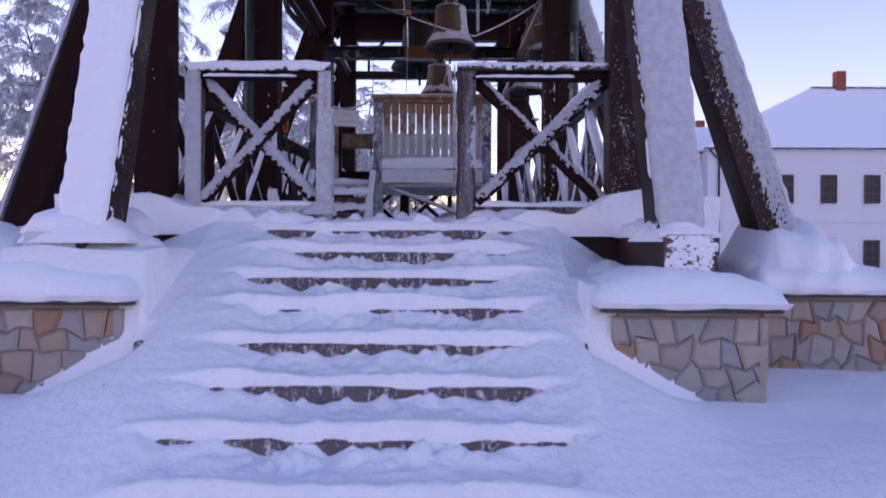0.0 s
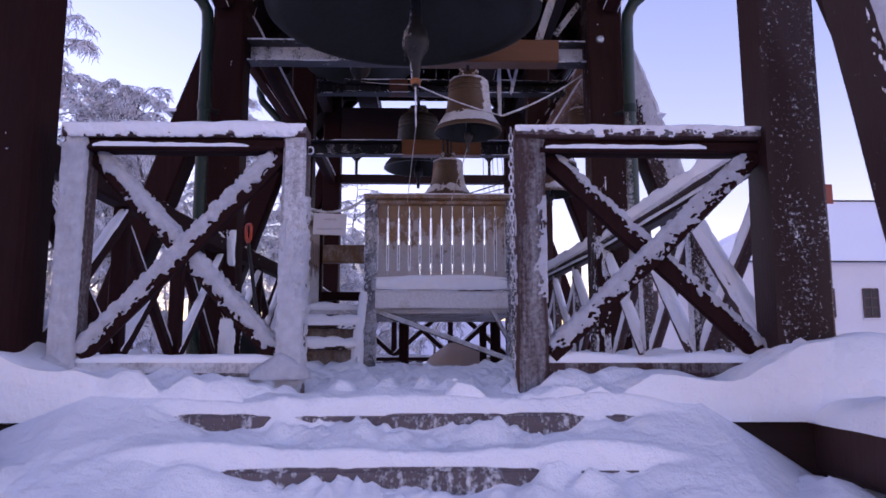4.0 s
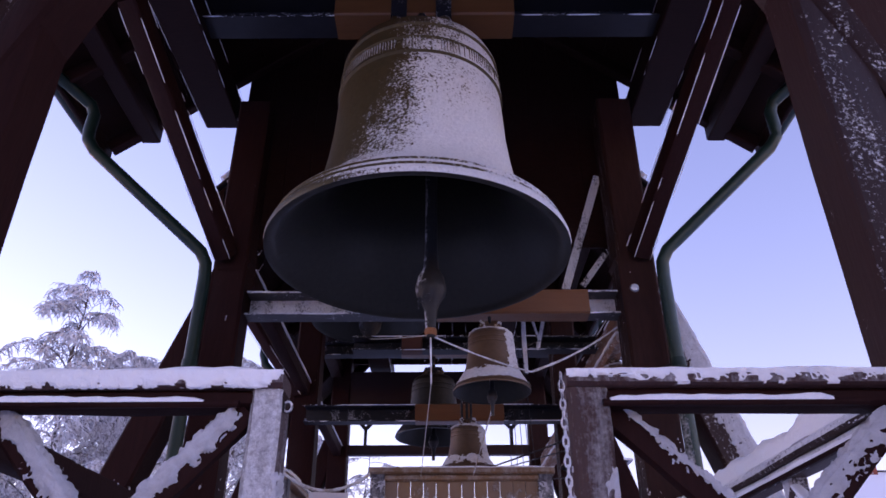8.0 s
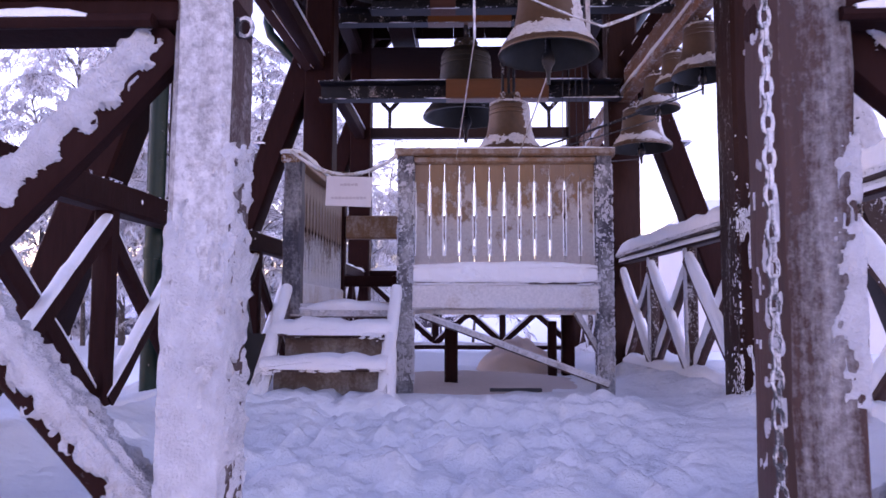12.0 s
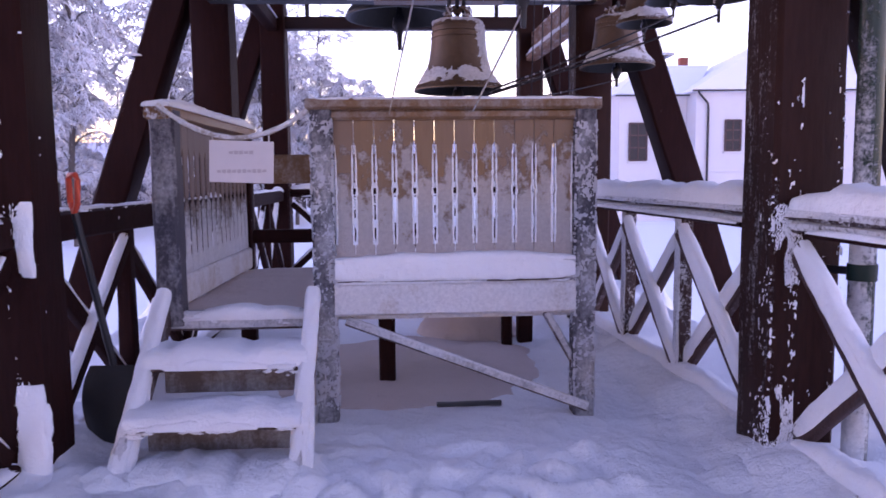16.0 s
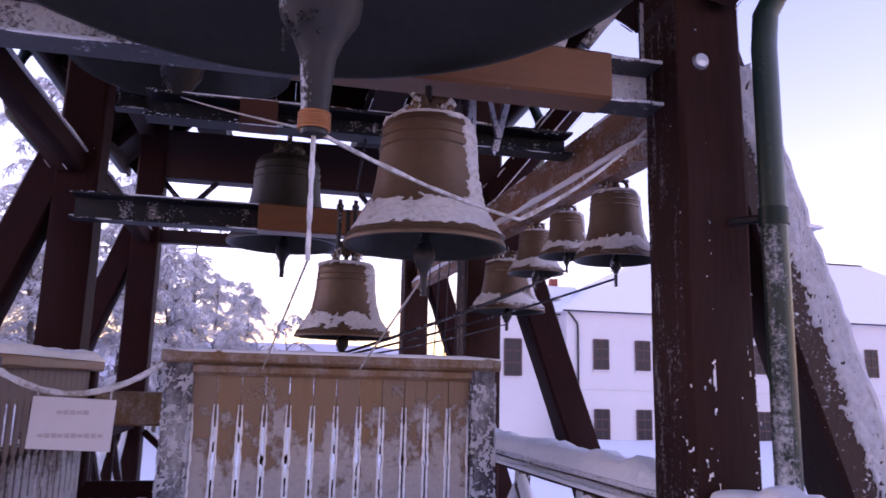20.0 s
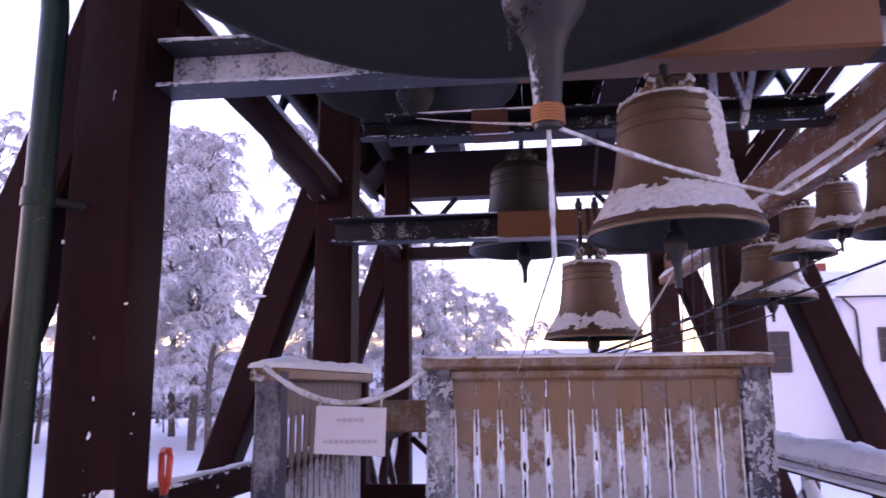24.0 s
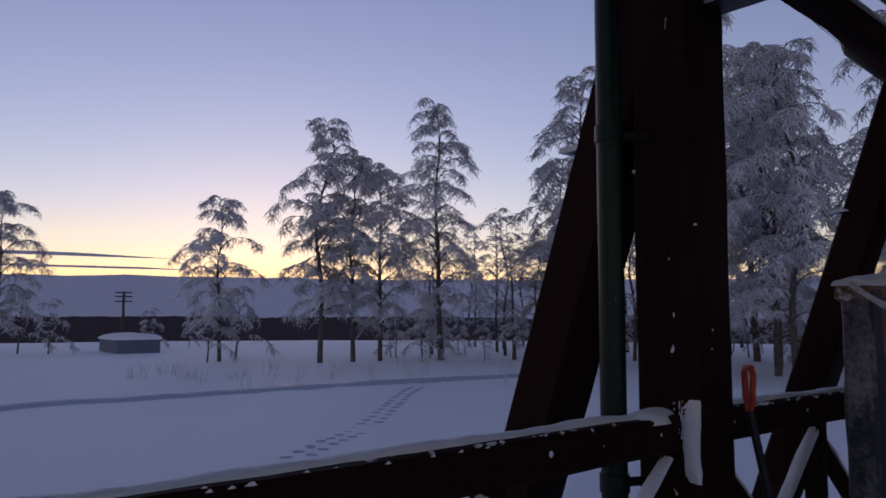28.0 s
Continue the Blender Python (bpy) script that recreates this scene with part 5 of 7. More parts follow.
for x in (-1.0, 1.0):
    t = thing("lattice_brace", "thin steel lattice brace under the tie beam", "brace", (x, 7.93, 2.79), group="lattice braces")
    for e in (-1, 1):
        part("bar", Mb().beam((0, 0, 0.22), (e * 0.27, 0, 0.52), 0.04, 0.05, c=0.004), STEEL, t)
    part("bar", Mb().beam((0, 0, 0), (0, 0, 0.24), 0.04, 0.05, c=0.004), STEEL, t)
# side beam that carries the small bells
for side in (1, -1):
    t = thing("side_beam", "long orange timber beam crusted with rime" if side > 0 else "long dark timber beam between the posts", "beam", (0, 0, 0), group="side beams")
    for y0, y1 in ((2.88, 5.22), (5.48, 7.82)):
        if side > 0:
            part("timber", Mb().beam((1.42, y0, 2.475), (1.39, y1, 2.50), 0.06, 0.23, seg=8, rough=0.003), ORANGE_RIME, t)
            part("lower_batten", Mb().beam((1.39, y0, 2.295), (1.36, y1, 2.345), 0.11, 0.075, seg=8, rough=0.003), ORANGE_RIME, t)
            part("snow_line", Mb().snow((1.355, y0, 2.333), (1.325, y1, 2.383), 0.05, 0.035, seed=3), SNOW_CAP, t, "thin ledge of snow", 70)
            mb = Mb()
            mb.fringe((1.335, y0, 2.33), (1.305, y1, 2.38), 0.010, 220, seed=4, side=(0, 0, -0.05))
            mb.fringe((1.39, y0, 2.58), (1.36, y1, 2.60), 0.009, 160, seed=6, side=(0, 0, -0.1))
            part("rime", mb, SNOW_CAP, t, "", 80)
        else:
            part("timber", Mb().beam((-1.41, y0, 2.80), (-1.36, y1, 2.70), 0.11, 0.15, seg=6, rough=0.003), WOOD, t)
            part("snow_line", Mb().snow((-1.35, y0, 2.86), (-1.30, y1, 2.76), 0.02, 0.02, seed=5), SNOW_CAP, t, "thin line of rime", 70)


# ---------------------------------------------------------------- ringers' stand
def slat(mb, x0, x1, z0, z1, y, th, gap):
    """A shaped board: straight head, narrow waist cuts, a diamond cut at mid height and straight foot."""
    H = z1 - z0
    w = x1 - x0
    prof = [(0, 0), (0.08, 0), (0.11, gap * 0.6), (0.13, gap), (0.44, gap), (0.465, gap * 1.5), (0.48, gap * 2.2), (0.495, gap * 2.2), (0.51, gap * 1.5), (0.535, gap), (0.78, gap), (0.81, gap * 0.6), (0.84, 0), (1, 0)]
    L = [(x0 + g, z0 + f * H) for f, g in prof]
    R = [(x1 - g, z0 + f * H) for f, g in prof]
    n = len(L)
    verts = [(x, y - th / 2, z) for x, z in L] + [(x, y - th / 2, z) for x, z in R] + [(x, y + th / 2, z) for x, z in L] + [(x, y + th / 2, z) for x, z in R]
    faces = []
    for i in range(n - 1):
        faces += [(i, n + i, n + i + 1, i + 1), (2 * n + i, 2 * n + i + 1, 3 * n + i + 1, 3 * n + i), (i, i + 1, 2 * n + i + 1, 2 * n + i), (n + i, 3 * n + i, 3 * n + i + 1, n + i + 1)]
    faces += [(0, 2 * n, 3 * n, n), (n - 1, 2 * n - 1, 4 * n - 1, 3 * n - 1)]
    return mb.add(verts, faces)


def slot_rime(x0, x1, z0, z1, y, gap, seed):
    """Rime lining the cut edges of a shaped board."""
    mb = Mb()
    H = z1 - z0
    for e, x in ((1, x0), (-1, x1)):
        pts = []
        for k in range(26):
            f = 0.10 + 0.72 * k / 25
            g = gap * (2.1 if 0.465 < f < 0.51 else 1.0 if 0.13 < f < 0.79 else 0.4)
            pts.append((x + e * (g + 0.004), y - 0.012, z0 + f * H))
        mb.tube(pts, [0.0052 * max(0.25, 1 + 0.9 * noise.noise(Vector((k * 0.8, seed, e)))) * (1.0 if k < 22 else 0.5) for k in range(26)], 5)
    return mb


SX0, SXM, SX1, SY, SZ, SF = -1.13, -0.435, 0.845, 3.26, 1.46, 0.50
SB = 4.90
stand = thing("ringers_stand", "raised wooden ringers' stand with slatted panels, rimed white below", "platform", (0, 0, 0))
for x in (SXM + 0.045, SX1 - 0.045):
    mb = Mb()
    mb.beam((x, SY + 0.03, -0.06), (x, SY + 0.03, SZ - 0.05), 0.10, 0.10, up=(0, 1, 0), seg=10, rough=0.003, seed=3)
    lg = part("leg", mb, STAND_POST, stand, "corner post crusted with rime")
    mb = Mb()
    for e in (-1, 1):
        mb.crust((x + e * 0.05, SY + 0.03, 0.0), (x + e * 0.05, SY + 0.03, SZ - 0.06), 0.09, (e, 0, 0), 0.006, -0.08, seed=int(x * 10) + e, fine=1.5, along=0.8, cell=0.006)
    mb.crust((x, SY - 0.02, 0.02), (x, SY - 0.02, SZ - 0.06), 0.10, (0, -1, 0), 0.006, -0.04, seed=int(x * 10), fine=1.5, along=0.8, cell=0.006)
    part("rime", mb, CRUST, lg, "", 80)
mb = Mb()
mb.beam((SX0 + 0.05, SY + 0.03, 0.45), (SX0 + 0.05, SY + 0.03, SZ - 0.05), 0.11, 0.11, up=(0, 1, 0), seg=10, rough=0.003, seed=4)
part("leg", mb, STAND_POST, stand, "corner post crusted with rime")
for x in (SX0 + 0.05, SX1 - 0.05):
    mb = Mb()
    mb.beam((x, SB, -0.06), (x, SB, SZ - 0.05), 0.10, 0.10, up=(0, 1, 0), seg=8, rough=0.003, seed=5)
    part("leg", mb, WOOD, stand)
for x, y, w in ((-0.13, 3.95, 0.09), (0.66, 4.82, 0.07)):
    mb = Mb()
    mb.beam((x, y, -0.06), (x, y, SF - 0.1), w, w, up=(0, 1, 0))
    part("leg", mb, WOOD, stand)
mb = Mb()
part("corner_brace", Mb().beam((0.63, SY + 0.04, 0.47), (0.76, SY + 0.04, 0.24), 0.03, 0.04), WOOD_HEAVY, stand)
mb.beam((SXM - 0.02, SY + 0.03, SZ - 0.03), (SX1 + 0.02, SY + 0.03, SZ - 0.03), 0.14, 0.05, seg=8, rough=0.002)
part("handrail", mb, PINE, stand, "flat varnished handrail")
mb = Mb()
mb.snow((SXM - 0.02, SY + 0.03, SZ - 0.006), (SX1 + 0.02, SY + 0.03, SZ - 0.006), 0.14, 0.016, seed=3)
part("snow_cap", mb, SNOW_CAP, stand, "", 70)
mb = Mb()
mb.beam((SXM + 0.09, SY + 0.01, SZ - 0.075), (SX1 - 0.09, SY + 0.01, SZ - 0.075), 0.04, 0.045)
part("panel_rail", mb, PINE, stand)
nb = 12
x0, x1 = SXM + 0.095, SX1 - 0.095
for k in range(nb):
    a = x0 + (x1 - x0) * k / nb
    b = x0 + (x1 - x0) * (k + 1) / nb
    mb = Mb()
    slat(mb, a + 0.0015, b - 0.0015, 0.74, SZ - 0.095, SY + 0.03, 0.022, 0.0026)
    sl = part("slat", mb, PINE_SLAT, stand)
    part("rime", slot_rime(a + 0.0015, b - 0.0015, 0.74, SZ - 0.095, SY + 0.03, 0.0026, k), SNOW_CAP, sl, "rime lining the cut edges", 80)
mb = Mb()
mb.beam((x0, SY + 0.0, 0.685), (x1, SY + 0.0, 0.685), 0.07, 0.11, seg=6, rough=0.003)
part("panel_rail", mb, WOOD_HEAVY, stand)
mb = Mb()
mb.snow((x0, SY - 0.005, 0.735), (x1, SY - 0.005, 0.735), 0.09, 0.03, seed=8)
mb.snow((x0, SY - 0.033, 0.688), (x1, SY - 0.033, 0.688), 0.10, 0.022, seed=9, up=(0, -1, 0))
mb.fringe((x0, SY - 0.03, 0.632), (x1, SY - 0.03, 0.632), 0.006, 500, seed=5, side=(0, 0, 0.03))
part("snow_cap", mb, SNOW_CAP, stand, "band of snow on the lower rail", 70)
mb = Mb()
mb.beam((SXM + 0.09, SY - 0.005, 0.555), (SX1 - 0.09, SY - 0.005, 0.555), 0.05, 0.15, seg=8, rough=0.002)
part("apron", mb, WHITE_BOARD, stand, "rimed plank along the edge of the floor")
mb = Mb()
mb.box((SX0 + 0.02, SY + 0.06, SF - 0.05), (SX1 - 0.02, SB, SF), 0.006)
part("floor", mb, PINE_RIME, stand, "rimed plank floor")
mb = Mb()
mb.snow((SX0 + 0.38, SY + 0.05, SF), (SX0 + 0.38, SB - 0.1, SF), 0.66, 0.035, seed=9, ends=0.6)
part("snow_cap", mb, WARM_SNOW, stand, "brownish frost over the floor", 70)
mb = Mb()
mb.snow((SX0 + 0.15, SY + 0.03, SF - 0.02), (SXM - 0.01, SY + 0.03, SF - 0.02), 0.10, 0.05, seed=19, ends=0.8)
mb.fringe((SX0 + 0.08, SY - 0.01, SF - 0.02), (SXM - 0.01, SY - 0.01, SF - 0.02), 0.010, 180, seed=6, side=(0, 0, -0.05))
part("snow_cap", mb, SNOW_CAP, stand, "snow along the edge of the floor", 70)
mb = Mb()
mb.beam((SX0 + 0.03, SY + 0.02, SF - 0.03), (SXM, SY + 0.02, SF - 0.03), 0.05, 0.09)
part("sill", mb, WOOD_HEAVY, stand)
# side panel
A0, A1 = Vector((SX0 + 0.04, SY + 0.03, 0)), Vector((-1.06, 4.93, 0))
AD = (A1 - A0).normalized()
AL = (A1 - A0).length
Z = Vector((0, 0, 1))
sl = part("side_panel", Mb().beam(A0 + AD * 0.05 + Z * (SF + 0.08), A1 + Z * (SF + 0.08), 0.05, 0.14, seg=6, rough=0.002), WHITE_BOARD, stand, "slatted side panel of the stand")
n_side = 16
for k in range(n_side):
    mb = Mb()
    w = (AL - 0.1) / n_side
    slat(mb, 0.0, w - 0.006, SF + 0.15, SZ - 0.09, 0, 0.008, 0.017)
    o = part("slat", mb, SIDE_SLAT, sl)
    q = A0 + AD * (0.06 + w * k)
    o.matrix_local = pose(q.x, q.y, 0, 0, 0, math.degrees(math.atan2(AD.y, AD.x)))
part("handrail", Mb().beam(A0 - AD * 0.06 + Z * (SZ - 0.06), A1 + Z * (SZ - 0.06), 0.12, 0.06, seg=6, rough=0.003), PINE_RIME, sl)
mb = Mb()
mb.snow(A0 - AD * 0.08 + Z * (SZ - 0.03), A1 + Z * (SZ - 0.03), 0.14, 0.05, seed=12)
part("snow_cap", mb, SNOW_CAP, sl, "", 70)
part("end_post", Mb().beam(A1 + Z * 0.0, A1 + Z * (SZ - 0.06), 0.06, 0.07, up=(0, 1, 0)), WOOD_RIME, sl)
part("back_rail", Mb().beam((-1.02, SB, 1.165), (SX1 - 0.1, SB, 1.165), 0.10, 0.19), PINE, stand, "thick unpainted timber rail")
part("back_rail", Mb().beam((SX0 + 0.1, SB, 0.72), (SX1 - 0.1, SB, 0.72), 0.06, 0.09), WOOD, stand)
# right side and back rails of the stand
for p, q in (((SX1 - 0.05, SY + 0.1, SZ - 0.05), (SX1 - 0.05, SB, SZ - 0.05)), ((SX1 - 0.05, SY + 0.1, 0.72), (SX1 - 0.05, SB, 0.72))):
    part("back_rail", Mb().beam(p, q, 0.08, 0.09), WOOD, stand)
# steps of the stand
for k, (y, z) in enumerate(((2.80, 0.19), (3.04, 0.36))):
    part("tread", Mb().beam((SX0 + 0.06, y, z - 0.02), (SXM - 0.02, y, z - 0.02), 0.24, 0.035, seg=4, rough=0.002), WOOD_RIME, stand)
    mb = Mb()
    mb.snow((SX0 + 0.03, y, z - 0.012), (SXM, y, z - 0.012), 0.27, 0.075, seed=15 + k, ends=0.85)
    mb.snow((SX0 + 0.12, y - 0.11, z - 0.02), (SXM - 0.16, y - 0.11, z - 0.02), 0.06, 0.045, seed=25 + k)
    mb.fringe((SX0 + 0.06, y - 0.125, z - 0.015), (SXM - 0.02, y - 0.125, z - 0.015), 0.013, 300, seed=k, side=(0, 0, -0.045))
    part("snow_cap", mb, SNOW_CAP, stand, "", 70)
    part("riser", Mb().beam((SX0 + 0.06, y + 0.07, z - 0.11), (SXM - 0.02, y + 0.07, z - 0.11), 0.02, 0.13), RISER, stand, "bare brown riser board")
for x in (SX0 + 0.03, SXM - 0.005):
    sg = part("stringer", Mb().beam((x, 2.50, -0.085), (x, SY + 0.02, 0.55), 0.045, 0.13, up=(0, -1, 1), seg=4, rough=0.003), WOOD_HEAVY, stand, "rimed sloping stringer")
    mb = Mb()
    mb.snow((x, 2.46, -0.10), (x, SY - 0.02, 0.60), 0.068, 0.045, seed=int(x * 10), up=(0, -0.62, 0.78), ends=0.9, seg=26)
    mb.snow((x + 0.02, 2.46, -0.10), (x - 0.01, 2.95, 0.30), 0.09, 0.03, seed=int(x * 7), up=(0, -0.62, 0.78))
    mb.fringe((x, 2.55, 0.0), (x, SY, 0.56), 0.010, 160, seed=int(x * 9), side=(0, -0.01, -0.03), spread=0.03)
    part("snow_cap", mb, SNOW_CAP, sg, "snow along the stringer", 70)
mb = Mb()
mb.snow((SX0 - 0.10, 2.66, -0.06), (SXM + 0.12, 2.66, -0.06), 0.40, 0.12, seed=33, ends=0.3)
mb.heap((SXM, 2.56, -0.07), 0.20, 0.17, 0.13, seed=5, rough=0.5)
mb.heap((SX0 + 0.02, 2.56, -0.07), 0.20, 0.17, 0.13, seed=9, rough=0.5)
tagged(part("snow_drift", mb, SNOW, angle=70), "snow drifted against the foot of the stand steps", "snow", kind="stuff")
stick = thing("dark_strip", "thin dark strip of wood half sunk in the snow", "strip", (0.28, 3.46, -0.012))
part("wood", Mb().beam((-0.16, 0.0, 0.0), (0.16, 0.005, 0.0), 0.03, 0.022, c=0.004, seg=4, rough=0.002), BLACK, stick)
# loose diagonal pole under the stand
part("diagonal_batten", Mb().beam((-0.30, 3.30, 0.45), (0.80, 3.18, 0.05), 0.03, 0.045), WOOD_HEAVY, stand)


# ---------------------------------------------------------------- roof, rafters, gutters
roof = thing("roof", "dark wooden gable roof over the belfry, seen from below", "roof", (0, 0, 0), kind="structure")
for y0, y1, rid, ex, ez in ((-1.3, 3.0, 6.2, 2.78, 4.12), (3.06, 8.9, 5.6, 1.78, 3.7)):
    for side in (-1, 1):
        n = 9
        for k in range(n):
            a, b = k / n, (k + 0.985) / n
            p, q = Vector((side * ex * a, (y0 + y1) / 2, rid + (ez - rid) * a)), Vector((side * ex * b, (y0 + y1) / 2, rid + (ez - rid) * b))
            part("roof_board", Mb().beam(p, q, y1 - y0, 0.035, c=0.006), ROOFWOOD, roof)
        part("roof_sheet", Mb().beam((0, (y0 + y1) / 2, rid + 0.06), (side * (ex + 0.06), (y0 + y1) / 2, ez + 0.045), y1 - y0 - 0.01, 0.03), DARKMETAL, roof)
        mb = Mb()
        mb.beam((0, (y0 + y1) / 2, rid + 0.16), (side * ex, (y0 + y1) / 2, ez + 0.13), y1 - y0 - 0.02, 0.16, c=0.07)
        part("roof_snow", mb, SNOW_CAP, roof, "deep snow on the roof")
        part("fascia", Mb().beam((side * ex, y0, ez - 0.07), (side * ex, y1, ez - 0.07), 0.04, 0.16), ROOFWOOD, roof)
        for k in range(int((y1 - y0) / 0.85) + 1):
            y = y0 + 0.1 + k * (y1 - y0 - 0.2) / int((y1 - y0) / 0.85)
            part("rafter", Mb().beam((side * 0.05, y, rid - 0.11), (side * (ex - 0.05), y, ez - 0.09), 0.09, 0.13), ROOFWOOD, roof)
        part("plate", Mb().beam((side * (ex - 0.95), y0 + 0.2, ez + 0.30), (side * (ex - 0.95), y1 - 0.03, ez + 0.30), 0.30, 0.24), ROOFWOOD, roof)
        part("rime", Mb().edges((side * (ex - 0.95), y0 + 0.2, ez + 0.30), (side * (ex - 0.95), y1 - 0.03, ez + 0.30), 0.30, 0.24, 0.003, seed=5), SNOW_CAP, roof, "thin lines of rime", 80)
        part("plate", Mb().beam((side * (ex - 0.35), y0 + 0.2, ez + 0.10), (side * (ex - 0.35), y1 - 0.03, ez + 0.10), 0.16, 0.16), ROOFWOOD, roof)
        part("gutter", Mb().tube([(side * (ex + 0.06), y0, ez - 0.06), (side * (ex + 0.06), y1, ez - 0.06)], 0.06, 10), PIPE, roof, "dark green gutter")
# The row at y -1.24 is an unseen addition that darkens the roof's underside.
for yy, z0, half in ((3.03, 3.12, 8), (-1.24, 4.3, 10)):
    for k in range(2 * half):
        x = (k - half + 0.5) * 0.2086
        if yy > 0 and abs(x) > 1.4:
            z0 = 3.9
        elif yy > 0:
            z0 = 3.12
        top = 6.2 - abs(x) * 0.748
        if top > z0 + 0.1:
            part("gable_board", Mb().beam((x, yy, z0), (x, yy, top), 0.2085, 0.025, up=(0, 1, 0), c=0.004), ROOFWOOD, roof)
for k in range(16):
    x = (k - 7.5) * 0.2
    top = 5.55 - abs(x) * 1.067
    if top > 4.1:
        part("gable_board", Mb().beam((x, 8.02, 3.98), (x, 8.02, top), 0.199, 0.025, up=(0, 1, 0), c=0.004), ROOFWOOD, roof)
for side in (-1, 1):
    for p, q in (((1.50, 2.6, 2.83), (1.92, 1.25, 3.98)), ((1.40, -0.25, 3.0), (1.85, 0.7, 3.98)), ((1.40, 5.2, 2.66), (1.86, 4.6, 3.3)), ((1.46, 3.0, 2.95), (1.6, 3.75, 3.5))):
        b = thing("knee_brace", "dark timber knee brace under the eaves", "brace", group="knee braces")
        part("timber", Mb().beam((side * p[0], p[1], p[2]), (side * q[0], q[1], q[2]), 0.13, 0.15, seg=4, rough=0.003), WOOD, b)
        part("frost_line", Mb().snow((side * (p[0] - 0.04), p[1] - 0.03, p[2] + 0.055), (side * (q[0] - 0.04), q[1] - 0.03, q[2] + 0.055), 0.03, 0.02, seed=side + 3), SNOW_CAP, b, "thin line of rime", 70)
        part("rime", Mb().edges((side * p[0], p[1], p[2]), (side * q[0], q[1], q[2]), 0.13, 0.15, 0.0035, seed=int(p[1] * 3) + side), SNOW_CAP, b, "", 80)
    # downpipes
    for rear in (0, 1):
        g = thing("downpipe", "dark green downpipe with an elbow under the eaves" + (", rimed white" if side > 0 else ""), "downpipe", (0, 0, 0), group="downpipes")
        if rear:
            pts = [(1.90, 5.75, 3.62), (1.92, 5.62, 3.42), (1.92, 5.58, 3.2), (1.88, 5.55, 3.08), (1.60, 5.60, 2.74), (1.50, 5.62, 2.62), (1.46, 5.62, 2.5), (1.46, 5.62, -0.9)]
        else:
            pts = [(2.84, 1.86, 4.06), (2.80, 1.95, 4.04), (2.70, 2.08, 4.00), (2.57, 2.21, 3.92), (2.54, 2.23, 3.84), (2.55, 2.24, 3.70), (2.54, 2.245, 3.62), (2.48, 2.26, 3.53), (1.76, 2.43, 2.87), (1.67, 2.46, 2.79), (1.625, 2.47, 2.70), (1.62, 2.48, 2.58), (1.62, 2.48, 1.2), (1.62, 2.48, -0.9)]
        pts = [(side * (x - (0.03 if side < 0 and z < 3 else 0)), y, z) for x, y, z in pts]
        part("pipe", Mb().tube(pts, 0.045, 14), PIPE_RIME if side > 0 else PIPE, g)
        x1, y1 = pts[-1][0], pts[-1][1]
        for z in (1.95, 0.75):
            part("collar", Mb().tube([(x1, y1, z - 0.03), (x1, y1, z + 0.03)], 0.051, 14), PIPE, g)
            part("bracket", Mb().beam((x1, y1, z), (side * 1.5, y1 + 0.18, z), 0.02, 0.03), STEEL, g)


